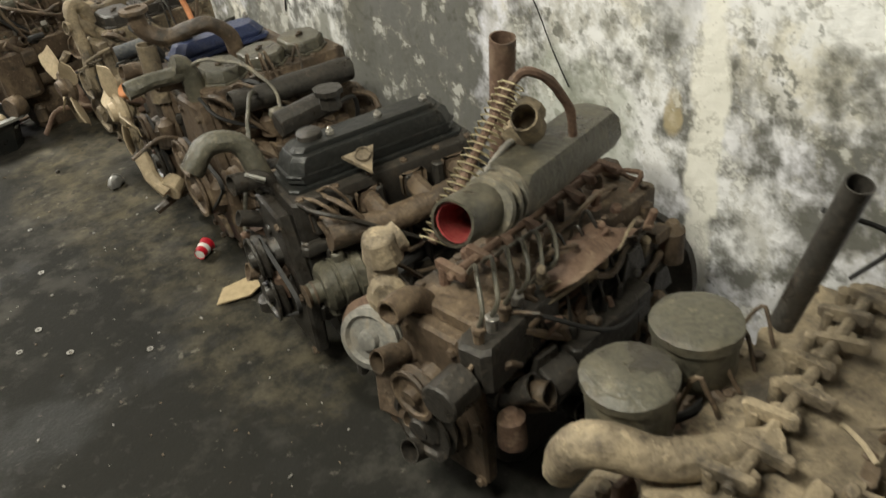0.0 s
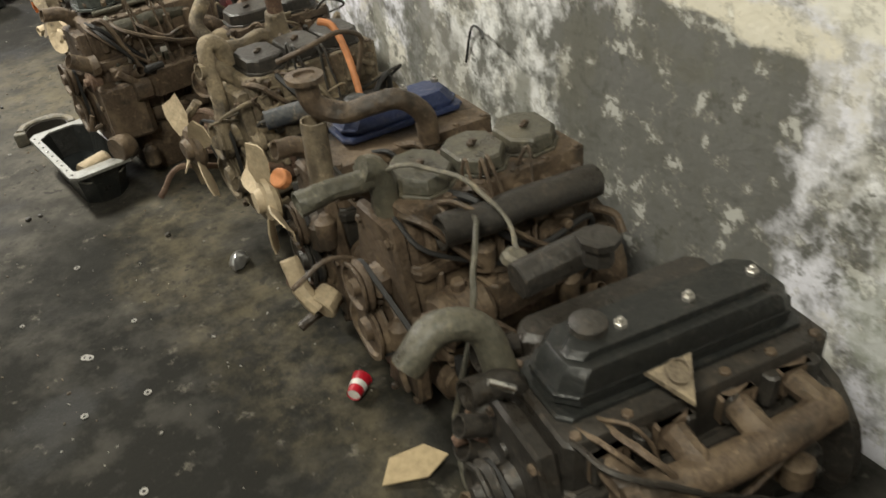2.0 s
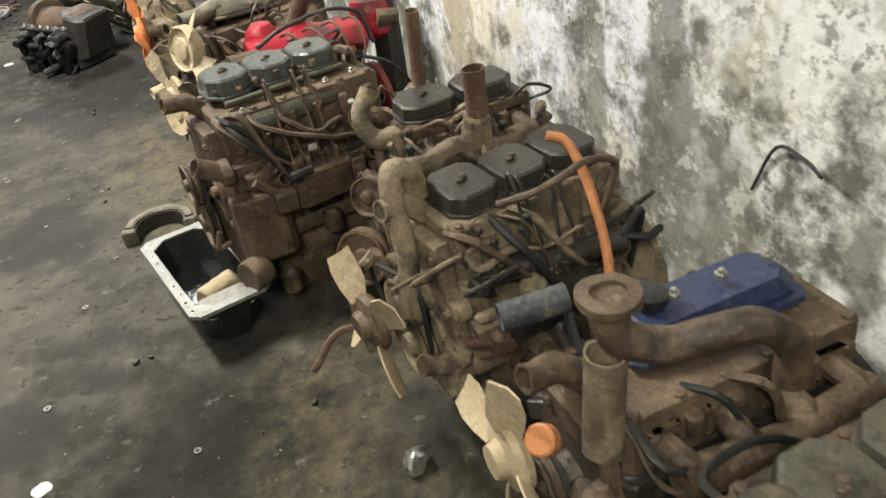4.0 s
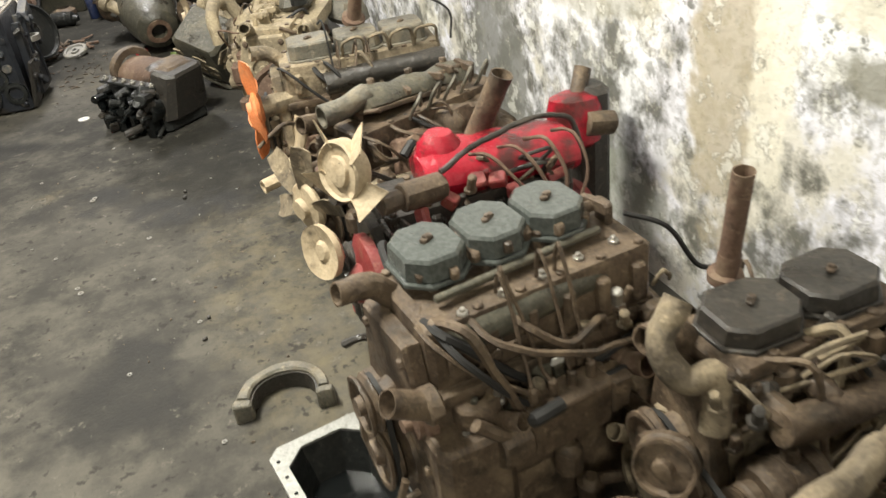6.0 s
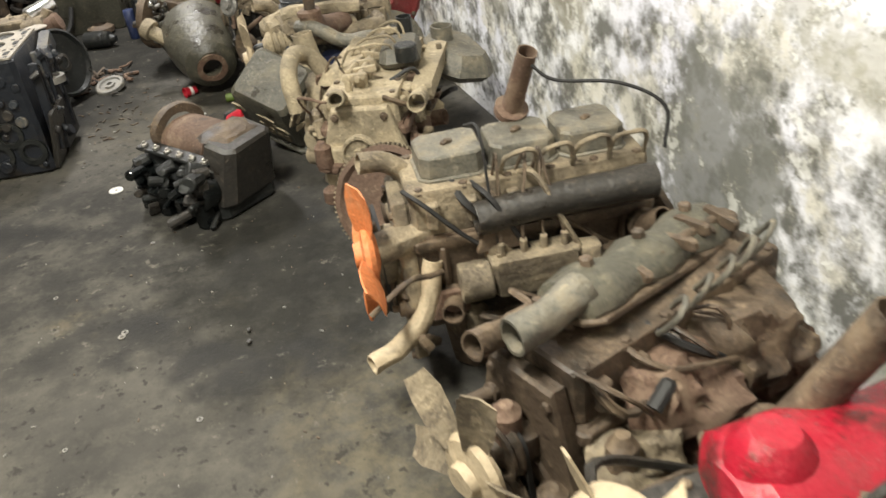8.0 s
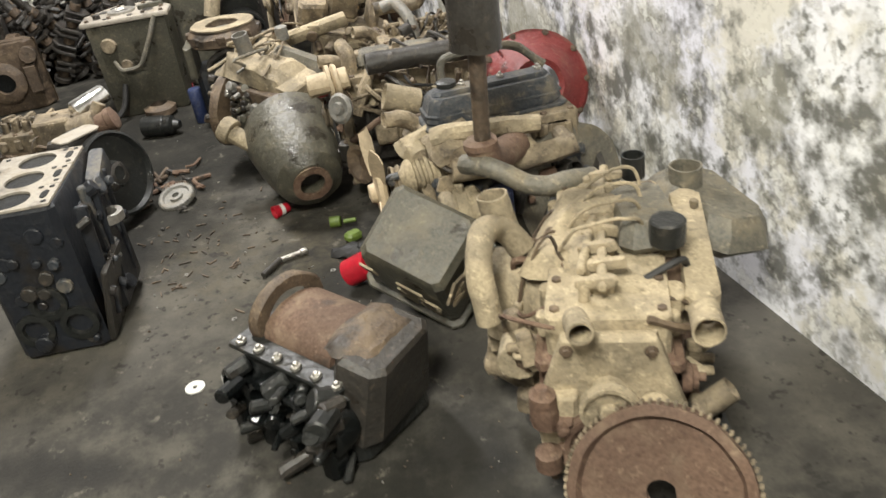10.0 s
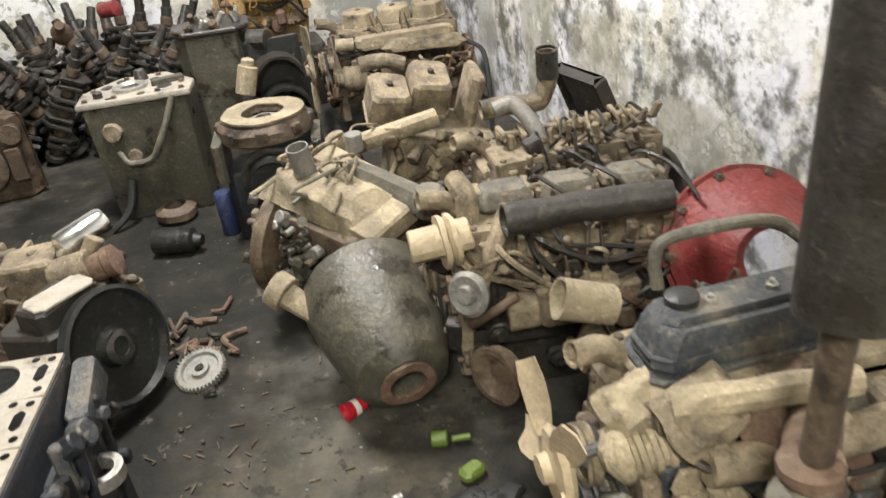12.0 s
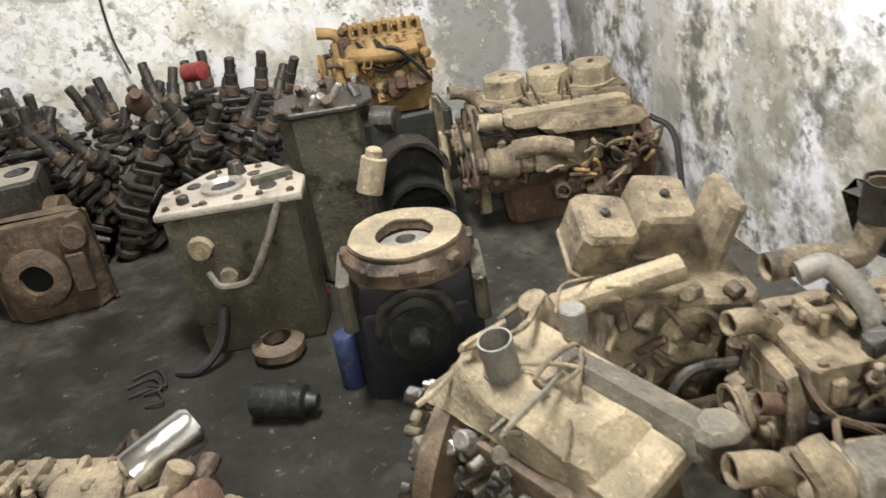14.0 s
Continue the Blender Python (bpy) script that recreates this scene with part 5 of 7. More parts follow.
st = part("exhaust_flange", [hose([(1.02, 7.68, 0.50), (0.94, 7.60, 0.52), (0.87, 7.52, 0.55), (0.85, 7.50, 0.62)], 0.045, 14, 5), lathe((0.85, 7.5, 0.60), (0.85, 7.5, 2), [(0.03, 0), (0.046, 0.004), (0.046, 0.02), (0.03, 0.028)], 20)], RUST, e12, "rusty exhaust outlet with a bright rim", True)
stack = thing("exhaust_stack", pose(0.855, 7.5, 0.625, 0, 1.5, 0), "tall rust-streaked exhaust stack on an engine outlet", "exhaust pipe")
part("inner_pipe", pipe((0, 0, 0), (0.005, 0, 0.32), 0.024), BROWN, stack)
part("outer_pipe", [pipe((0.005, 0, 0.25), (0.01, 0, 1.3), 0.066, 0.066, 26, 0.06)], DARK, stack, "dark brown outer tube with rust specks")
part("air_hose", hose([(0.80, 7.52, 0.56), (0.86, 7.44, 0.56), (0.95, 7.38, 0.51), (1.04, 7.36, 0.51), (1.12, 7.38, 0.49)], 0.028, 14, 6, True), OLIVE, e12, "grey rubber air hose", True)
part("blue_filter", rod((0.93, 7.62, 0.24), (0.93, 7.62, 0.40), 0.042), NAVY, e12, "", True)
part("front_arm", hose([(0.78, 7.74, 0.56), (0.84, 7.72, 0.57), (0.98, 7.70, 0.56), (1.1, 7.68, 0.55)], 0.03, 10), SAND, e12, "", True)
part("coolant_pipe", hose([(0.92, 8.02, 0.60), (0.93, 8.04, 0.68), (1.02, 8.03, 0.70), (1.16, 8.00, 0.69), (1.25, 7.96, 0.62)], 0.014, 10, 6), OLIVE, e12, "", True)
prof12 = [(0.02, -0.02), (0.05, 0.0), (0.056, 0.01)]
for k in range(5):
    prof12 += [(0.056, 0.02 + 0.026 * k), (0.048, 0.024 + 0.026 * k), (0.048, 0.032 + 0.026 * k), (0.056, 0.036 + 0.026 * k)]
part("finned_dynamo", lathe((0.70, 7.80, 0.43), (0.88, 7.78, 0.45), prof12 + [(0.05, 0.16), (0.02, 0.165)], 24), SAND, e12, "sand-dusted finned dynamo", True)
for k, (lx, ly, lz, ls) in enumerate(((0.84, 7.74, 0.53, 0.16), (0.98, 7.70, 0.50, 0.18), (0.76, 7.84, 0.50, 0.13))):
    part("dirt_crust", at(lump(ls, ls * 0.8, 0.035, 90 + k, 14, 1.0), pose(lx, ly, lz, 30, -8, 10)), (TAN, RUST, SAND)[k], e12, "", True)
part("open_neck", pipe((0.84, 8.06, 0.56), (0.73, 8.08, 0.60), 0.042), SAND, e12, "", True)

rb = thing("bell_housing", pose(1.34, 8.30, 0.0, 0, 0, 20), "dull red bell housing leaning on the wall", "gearbox part")
rm = aim((0.05, 0.04, 0.40), (-0.35, -0.5, 0.66))[0]
part("bell", at(lathe((0, 0, 0), (0, 0, 1), [(0.20, 0), (0.20, 0.03), (0.17, 0.05), (0.10, 0.2), (0.09, 0.21), (0.07, 0.2), (0.15, 0.03), (0.19, 0.0)], 28, True), rm), DULLRED, rb)
part("rim", at(lathe((0, 0, -0.02), (0, 0, 1), [(0.17, 0), (0.212, 0), (0.212, 0.018), (0.17, 0.018)], 30, True), rm), DULLRED, rb)
part("stand", [box(0.0, 0.05, 0.12, 0.22, 0.2, 0.24, 0.03, 0.02)], DARK, rb)
for k in range(10):
    a = k * 0.62832
    bolt(rb, rm @ Vector((0.196 * math.cos(a), 0.196 * math.sin(a), 0.032)), rm.to_3x3() @ Vector((0, 0, 1)))

e13 = engine("dust-covered six cylinder engine with black intake tube", 1.00, 8.62, -12, 0.60, 0.30, 0.52, block=DARK, head=TAN, cover=("gear", 0, TAN), pump=(-1, TAN), seed=47, clut=70, fanspec=None)
part("intake_tube", hose([(0.76, 8.44, 0.60), (0.86, 8.43, 0.60), (1.0, 8.40, 0.60), (1.16, 8.36, 0.60)], 0.040, 16, 4, True), DARK, e13, "dusty black ribbed intake tube", True)
for k in range(3):
    part("rocker_box", at(prism(rect(0.16, 0.11, 0.02), 0, 0.055, 0.015, 0.008), pose(0.84 + 0.17 * k, 8.66 - 0.036 * k, 0.53, 0, 0, -12)), OLIVE, e13, "", True)
    part("fuel_hose", hose([(0.90 + 0.15 * k, 8.62, 0.60), (0.90 + 0.15 * k, 8.56, 0.635), (0.93 + 0.15 * k, 8.46, 0.62), (0.95 + 0.15 * k, 8.38, 0.56)], 0.006, 6, 6), DARK, e13, "", True)
part("snout", [rod((0.545, 8.55, 0.53), (0.70, 8.53, 0.54), 0.042), lathe((0.62, 8.54, 0.53), (0.8, 8.53, 0.54), [(0.03, 0), (0.07, 0.002), (0.07, 0.015), (0.05, 0.02), (0.068, 0.03), (0.068, 0.042), (0.04, 0.045)], 22)], CREAM, e13, "cream pulley snout", True)
part("belt_wheel", lathe((0.63, 8.33, 0.50), (0.55, 8.27, 0.53), [(0.02, 0), (0.05, 0.005), (0.055, 0.02), (0.045, 0.03), (0.025, 0.026), (0.02, 0.04)], 24), GREY, e13, "", True)
part("fan_cup", lathe((0.68, 8.28, 0.30), (0.56, 8.22, 0.31), [(0.03, 0), (0.065, 0.01), (0.075, 0.05), (0.06, 0.05), (0.03, 0.03)], 24), BROWN, e13, "", True)
part("upright_arm", [hose([(0.72, 8.62, 0.45), (0.73, 8.64, 0.58), (0.72, 8.70, 0.62)], 0.03, 10), hose([(0.70, 8.5, 0.4), (0.76, 8.52, 0.5), (0.82, 8.58, 0.56)], 0.024, 10)], TAN, e13, "", True)

# gearbox and engine lying along the floor
e14 = thing("engine_with_gearbox", pose(0.47, 9.0, 0.0, 0, 0, 0), "dust-caked engine with its dark gearbox bell on the floor", "engine", "engines along the wall")
bm_ = aim((0.475, 8.50, 0.17), (0.455, 9.0, 0.30))[0]
part("bell", at(lathe((0, 0, 0), (0, 0, 1), [(0.055, 0), (0.085, 0), (0.10, 0.01), (0.13, 0.03), (0.155, 0.10), (0.178, 0.20), (0.192, 0.32), (0.192, 0.37), (0.16, 0.40), (0.10, 0.42), (0.05, 0.30)], 30, True), bm_), GREASE, e14, "dark grey bell casting", True)
part("bore_ring", at(lathe((0, 0, -0.008), (0, 0, 1), [(0.05, 0), (0.078, 0), (0.078, 0.012), (0.05, 0.012)], 24, True), bm_), RUST, e14, "rusty ring round an open bore", True)
part("bore", at(lathe((0, 0, 0.06), (0, 0, 1), [(0.01, 0), (0.056, 0.0), (0.056, 0.006), (0.01, 0.006)], 20), bm_), DARK, e14, "", True)
part("yoke", [rod((0.31, 8.78, 0.26), (0.22, 8.86, 0.33), 0.03, 0.04), rod((0.235, 8.84, 0.32), (0.205, 8.87, 0.345), 0.055), box(0.35, 8.76, 0.23, 0.08, 0.06, 0.05)], SAND, e14, "", True)
part("cylinder_block", [box(0.48, 9.10, 0.29, 0.26, 0.42, 0.30, 0.03, 0.012, 0, 0, -10, 26), box(0.49, 9.08, 0.10, 0.22, 0.34, 0.20, 0.03)], BROWN, e14, "", True)
part("cylinder_head", [box(0.50, 9.08, 0.46, 0.24, 0.44, 0.07, 0.015, 0.008, 0, 10, -14, 26)], SAND, e14, "", True)
part("rocker_cover", [at(lump(0.19, 0.46, 0.075, 11, 20, 1.5, 0.5), pose(0.43, 9.11, 0.465, 6, -20, 30))], SAND, e14, "sand-dusted cover", True)
part("side_cover", [at(prism(rect(0.085, 0.40, 0.03), 0, 0.06, 0.02, 0.015), pose(0.60, 9.04, 0.46, 8, 14, 32)), box(0.70, 8.90, 0.47, 0.10, 0.09, 0.09, 0.03, 0.015, 0, 0, 0, 32)], OLIVE, e14, "", True)
part("tube_neck", [pipe((0.39, 9.16, 0.53), (0.375, 9.15, 0.63), 0.035), rod((0.39, 9.17, 0.50), (0.39, 9.165, 0.55), 0.042)], GREY, e14, "open grey pipe neck", True)
part("cap", rod((0.56, 9.22, 0.55), (0.56, 9.22, 0.61), 0.028), GREY, e14, "", True)
part("gear_case", lathe((0.31, 9.24, 0.28), (0.18, 9.34, 0.30), [(0.10, 0), (0.17, 0.02), (0.175, 0.06), (0.15, 0.07), (0.14, 0.05), (0.03, 0.05), (0.03, 0.08)], 26), BROWN, e14, "", True)
rnd = random.Random(9)
for k in range(46):
    a, q = rnd.uniform(0, 6.283), rnd.uniform(0.03, 0.16)
    p = Vector((0.235, 9.30, 0.29)) + Vector((-0.06 * math.sin(a) * 0 + 0.6 * q * math.cos(a) * 0.78, 0.78 * q * math.cos(a), q * math.sin(a)))
    o = Vector((-0.78, 0.6, 0.1)) * rnd.uniform(0.01, 0.05)
    part("gear_fitting", [rod(p, p + o, rnd.uniform(0.008, 0.022), n=10)], rnd.choice((DARK, BARE, BROWN, GREY, TAN)), e14, "", True)
for k in range(7):
    p = Vector((0.42 + rnd.uniform(-0.12, 0.2), 9.1 + rnd.uniform(-0.22, 0.22), 0.545))
    part("fuel_pipe", hose([p, p + Vector((rnd.uniform(-0.05, 0.05), rnd.uniform(-0.05, 0.05), 0.04)), p + Vector((rnd.uniform(-0.14, 0.14), rnd.uniform(-0.12, 0.12), 0.01)), p + Vector((rnd.uniform(-0.16, 0.16), rnd.uniform(-0.16, 0.16), -0.05))], rnd.uniform(0.004, 0.009), 6), rnd.choice((SAND, TAN, OLIVE)), e14, "", True)

n_, u_, v_ = Vector((-0.84, -0.52, 0.15)).normalized(), Vector((0.53, -0.85, 0.0)), Vector((0.1, 0.05, 0.99))
for k in range(90):
    a, r_ = rnd.uniform(0, 6.283), 0.15 * math.sqrt(rnd.random())
    p = Vector((0.325, 9.13, 0.27)) + u_ * (r_ * 1.1 * math.cos(a)) + v_ * (r_ * math.sin(a))
    d_ = n_ * rnd.uniform(0.02, 0.07) + u_ * rnd.uniform(-0.03, 0.03) + v_ * rnd.uniform(-0.03, 0.03)
    part("gear_fitting", rod(p, p + d_, rnd.uniform(0.006, 0.022), n=10), rnd.choice((DARK, DARK, BARE, BROWN, GREY, GREASE)), e14, "", True)
part("gear_back", lathe(Vector((0.345, 9.135, 0.27)), Vector((0.345, 9.135, 0.27)) + n_, [(0.03, -0.02), (0.16, -0.02), (0.17, 0.0), (0.165, 0.03), (0.05, 0.035)], 26), DARK, e14, "", True)

# engines at the far end
ea = thing("engine", pose(0.84, 9.5, 0.0), "tilted tan engine with two tall rocker boxes", "engine", "engines along the wall")
part("cylinder_block", [box(0.88, 9.52, 0.26, 0.36, 0.30, 0.44, 0.03, 0.012, 0, 6, 12, -4), box(0.86, 9.5, 0.06, 0.3, 0.26, 0.12)], TAN, ea, "", True)
for cx, cz in ((0.745, 0.56), (0.895, 0.575)):
    rocker = part("rocker_box", [at(prism(rect(0.148, 0.17, 0.02), 0, 0.125, 0.014, 0.004), pose(cx, 9.56, cz - 0.03, 22, 12, -4)), at(prism(rect(0.155, 0.18, 0.02), -0.012, 0.004, 0.004), pose(cx, 9.56, cz - 0.03, 22, 12, -4))], TAN, ea, "tan dusty rocker box", True)
    part("nut", rod((cx + 0.018, 9.52, cz + 0.07), (cx + 0.022, 9.512, cz + 0.096), 0.012, n=6), DARK, ea, "", True)
part("rear_plate", box(1.02, 9.55, 0.42, 0.05, 0.17, 0.46, 0.02, 0.01, 0, 10, 16, -4), TAN, ea, "", True)
part("manifold_tube", rod((0.58, 9.40, 0.50), (0.88, 9.36, 0.55), 0.034), SAND, ea, "", True)
part("port", [lathe((0.90, 9.40, 0.36), (0.86, 9.0, 0.36), [(0.09, 0), (0.09, 0.04), (0.07, 0.06), (0.05, 0.06), (0.045, 0.01)], 22, True)], SAND, ea, "", True)
part("front_pump", [rod((0.56, 9.38, 0.44), (0.52, 9.36, 0.56), 0.05, 0.035), rod((0.60, 9.40, 0.3), (0.52, 9.38, 0.32), 0.07)], TAN, ea, "", True)
clut_rnd = random.Random(12)
for k in range(26):
    p = Vector((clut_rnd.uniform(0.66, 1.04), 9.37, clut_rnd.uniform(0.15, 0.55)))
    q = p + Vector((clut_rnd.uniform(-0.06, 0.06), -clut_rnd.uniform(0.02, 0.06), clut_rnd.uniform(-0.05, 0.05)))
    part("fitting", rod(p, q, clut_rnd.uniform(0.008, 0.026), n=10), clut_rnd.choice((TAN, SAND, BROWN)), ea, "", True)

e15 = engine("tan dusty engine with a bent exhaust neck", 1.22, 9.05, -6, 0.56, 0.28, 0.50, block=DARK, head=TAN, cover=("gear", 0, TAN), pump=(-1, DARK), seed=53, clut=66, exhaust=(1, TAN))
part("exhaust_neck", hose([(0.98, 9.2, 0.60), (1.08, 9.19, 0.60), (1.17, 9.17, 0.60), (1.2, 9.16, 0.66), (1.2, 9.15, 0.76)], 0.032, 14, 6, True), TAN, e15, "", True)
part("neck_sleeve", pipe((1.2, 9.155, 0.68), (1.2, 9.15, 0.77), 0.036), DARK, e15, "", True)
part("bent_tube", hose([(1.0, 9.12, 0.62), (1.06, 9.10, 0.63), (1.10, 9.02, 0.55), (1.10, 8.98, 0.42)], 0.026, 12, 6), GREY, e15, "grey steel bent tube", True)
for k in range(7):
    part("fuel_line", hose([(1.12 + 0.05 * k, 9.0, 0.50), (1.14 + 0.05 * k, 8.95, 0.555), (1.2 + 0.04 * k, 9.05, 0.57), (1.26 + 0.03 * k, 9.1, 0.52)], 0.005, 6, 6), (DARK, BROWN, TAN)[k % 3], e15, "", True)
part("side_panel", box(1.42, 9.32, 0.52, 0.03, 0.26, 0.2, 0.04, 0.006, 0, 0, -24, 10), DARK, e15, "", True)

e16 = engine("sand-caked six cylinder engine in the corner", 1.14, 10.92, -8, 0.62, 0.34, 0.52, block=BROWN, head=TAN, cover=("caps", 3, SAND, 0.5, 0.075, 0.3), pump=(-1, TAN), intake=(-1, SAND), alt=(-1, TAN), seed=59, clut=75, fanspec=(0.25, 6, SAND, 0.3, 0.34, SAND), pan=RUST)
part("second_cover", [at(prism(rect(0.42, 0.11, 0.03), 0, 0.06, 0.02, 0.02), pose(1.2, 10.62, 0.44, -8, 4, -4))], TAN, e16, "", True)
for k in range(22):
    p = Vector((clut_rnd.uniform(1.0, 1.4), 10.50, clut_rnd.uniform(0.28, 0.42)))
    part("pipe_loop", hose([p, p + Vector((clut_rnd.uniform(-0.05, 0.05), -0.04, 0.03)), p + Vector((clut_rnd.uniform(-0.09, 0.09), -0.02, clut_rnd.uniform(-0.06, 0.05)))], 0.007, 6), clut_rnd.choice((RUST, TAN, YELLOW)), e16, "", True)
part("cable", hose([(1.42, 10.6, 0.44), (1.46, 10.5, 0.4), (1.44, 10.4, 0.25), (1.42, 10.35, 0.05)], 0.012, 8), RUBBER, e16, "", True)
part("lower_engine_pipe", hose([(0.86, 10.55, 0.44), (0.96, 10.52, 0.45), (1.06, 10.5, 0.42)], 0.035, 12), TAN, e16, "", True)

e17 = engine("rust-yellow engine stacked on a dark block by the wall", 0.60, 11.62, -8, 0.40, 0.24, 0.36, base=0.36, block=YELLOW, head=YELLOW, cover=("gear", 0, YELLOW), exhaust=(-1, YELLOW), seed=61, clut=30, group="", front=True, flywheel=False)
part("neck", [pipe((0.43, 11.55, 0.60), (0.42, 11.54, 0.74), 0.035), rod((0.42, 11.66, 0.74), (0.46, 11.66, 0.78), 0.02)], RUST, e17, "", True)
solo("engine_block", [box(0.60, 11.62, 0.178, 0.5, 0.32, 0.356, 0.02, 0.01)], DARK, "dark engine block that carries a smaller engine", "engine block")

# upright blocks, clutch and gearbox cases in the aisle's end
c1_ = thing("engine_block", pose(-0.125, 10.52, 0.0, 0, 0, -8), "greasy block standing on end with a pale top face", "engine block")
part("case", [at(prism([(-0.2, -0.15), (0.2, -0.15), (0.22, 0.0), (0.16, 0.16), (-0.14, 0.17), (-0.22, 0.02)], 0, 0.53, 0.012, -0.015), pose(0, 0, 0))], GREASE, c1_)
part("top_face", [at(prism([(-0.235, -0.175), (0.235, -0.175), (0.24, -0.02), (0.1, 0.17), (-0.1, 0.17), (-0.24, 0.0)], 0.53, 0.555, 0.004), pose(0, 0, 0))], GASKET, c1_, "pale scraped gasket face")
part("bearing_hole", lathe((-0.03, -0.02, 0.5555), (-0.03, -0.02, 2), [(0.04, 0), (0.075, 0), (0.075, 0.012), (0.06, 0.016), (0.045, 0.006)], 22, True), BARE, c1_)
part("hole", rod((-0.03, -0.02, 0.552), (-0.03, -0.02, 0.561), 0.042), OILY, c1_)
for hx, hy, hr in ((0.12, -0.07, 0.03), (0.06, 0.07, 0.022), (-0.14, 0.03, 0.025), (0.15, 0.02, 0.016), (-0.1, -0.14, 0.014), (0.03, -0.13, 0.018), (-0.09, 0.1, 0.02)):
    part("port", rod((hx, hy, 0.554), (hx, hy, 0.5585), hr, n=14), DARK, c1_)
part("rail", box(0.13, -0.02, 0.565, 0.14, 0.03, 0.025, 0.006, 0.004, 0, 0, 0, 20), GREASE, c1_)
part("peg", rod((0.0, 0.10, 0.55), (0.0, 0.10, 0.60), 0.034, 0.025), DARK, c1_)
part("peg", rod((-0.15, -0.1, 0.55), (-0.15, -0.1, 0.58), 0.02), DARK, c1_)
for px, py in ((-0.2, -0.14), (0.2, -0.14), (0.1, -0.13), (-0.08, -0.14), (0.19, -0.04), (-0.19, 0.0), (0.07, 0.13), (-0.07, 0.13)):
    bolt(c1_, (px, py, 0.556))
part("side_pipe", hose([(0.16, -0.17, 0.54), (0.10, -0.2, 0.42), (0.02, -0.21, 0.30), (-0.08, -0.2, 0.28), (-0.12, -0.18, 0.33)], 0.013, 8, 6), OLIVE, c1_)
part("side_boss", rod((-0.12, -0.14, 0.42), (-0.12, -0.19, 0.42), 0.04), TAN, c1_)
part("side_boss", rod((-0.06, -0.14, 0.30), (-0.06, -0.18, 0.30), 0.03), TAN, c1_)
part("foot_flange", [lathe((0.05, -0.22, 0.02), (0.05, -0.22, 1), [(0.05, 0), (0.09, 0), (0.09, 0.03), (0.05, 0.05)], 18, True)], BROWN, c1_)
part("floor_hose", hose([(-0.1, -0.18, 0.2), (-0.14, -0.22, 0.08), (-0.22, -0.26, 0.02), (-0.3, -0.24, 0.015)], 0.016, 8), RUBBER, c1_)

c2_ = thing("gearbox_case", pose(0.235, 10.80, 0.0, 0, 0, -6), "tall dark gearbox case standing upright", "gearbox")
part("case", [at(prism(rect(0.30, 0.22, 0.05), 0, 0.68, 0.015, -0.02), pose(0, 0, 0))], GREASE, c2_)
part("top_plate", box(0, 0, 0.69, 0.36, 0.28, 0.02, 0.06), DARK, c2_)
for k in range(18):
    p = Vector((clut_rnd.uniform(-0.15, 0.15), clut_rnd.uniform(-0.12, 0.12), 0.69))
    part("top_fitting", rod(p, p + Vector((clut_rnd.uniform(-0.05, 0.05), clut_rnd.uniform(-0.05, 0.05), clut_rnd.uniform(0.02, 0.06))), clut_rnd.uniform(0.008, 0.024), n=10), clut_rnd.choice((DARK, BARE, BROWN)), c2_)
part("side_drum", rod((0.17, -0.1, 0.62), (0.25, -0.14, 0.62), 0.05), DARK, c2_)

c3_ = thing("engine_block", pose(0.48, 10.52, 0.0, 0, 0, 0), "black oily block with open half-round bores", "engine block")
part("case", [at(prism(rect(0.26, 0.2, 0.02), 0, 0.30, 0.012), pose(0, 0.05, 0)), box(0, 0.13, 0.45, 0.26, 0.04, 0.34, 0.02)], BLACK, c3_)
for k in range(2):
    ring = [[((0.11 + t) * math.cos(a), 0.0, (0.11 + t) * math.sin(a)) for a in [math.pi * i / 12 for i in range(13)]] for t in (0, 0.014)]
    pts = ring[0] + ring[1][::-1]
    part("half_bore", at(loft([[(x, y0, z) for x, _, z in pts] for y0 in (-0.07, 0.06)]), pose(0.0, 0.04 + 0.03 * k, 0.30 + 0.14 * k)), DARK if k else BLACK, c3_)
part("starter_motor", [rod((-0.17, -0.06, 0.44), (-0.13, -0.05, 0.56), 0.045), rod((-0.135, -0.05, 0.555), (-0.125, -0.05, 0.59), 0.03)], SAND, c3_)

c4_ = thing("clutch_block", pose(0.34, 9.95, 0.0, 0, 0, -10), "open dark gearcase with a clutch cover on top", "gearbox")
part("case", box(0, 0.03, 0.15, 0.38, 0.22, 0.30, 0.03, 0.012), INKY, c4_)
part("cheek", box(-0.19, -0.02, 0.36, 0.04, 0.22, 0.16, 0.01), GREASE, c4_)
part("cheek", box(0.19, -0.02, 0.34, 0.04, 0.24, 0.14, 0.01), GREASE, c4_)
part("gear_drum", lathe((0, -0.12, 0.26), (0, -1, 0.26), [(0.10, -0.02), (0.12, 0), (0.12, 0.02), (0.09, 0.03), (0.085, 0.04), (0.035, 0.045), (0.03, 0.09), (0.02, 0.095)], 26), BLACK, c4_)
part("arch", [hose([(-0.11, -0.13, 0.27), (-0.08, -0.14, 0.36), (0, -0.15, 0.40), (0.08, -0.14, 0.36), (0.11, -0.13, 0.27)], 0.018, 10)], DARK, c4_)
cc = part("clutch_cover", lathe((0, -0.0, 0.42), (0, 0.0, 2), [(0.17, 0), (0.185, 0.01), (0.185, 0.05), (0.165, 0.075), (0.165, 0.085), (0.09, 0.085), (0.085, 0.06), (0.16, 0.05), (0.16, 0.0)], 36, True), BROWN, c4_)
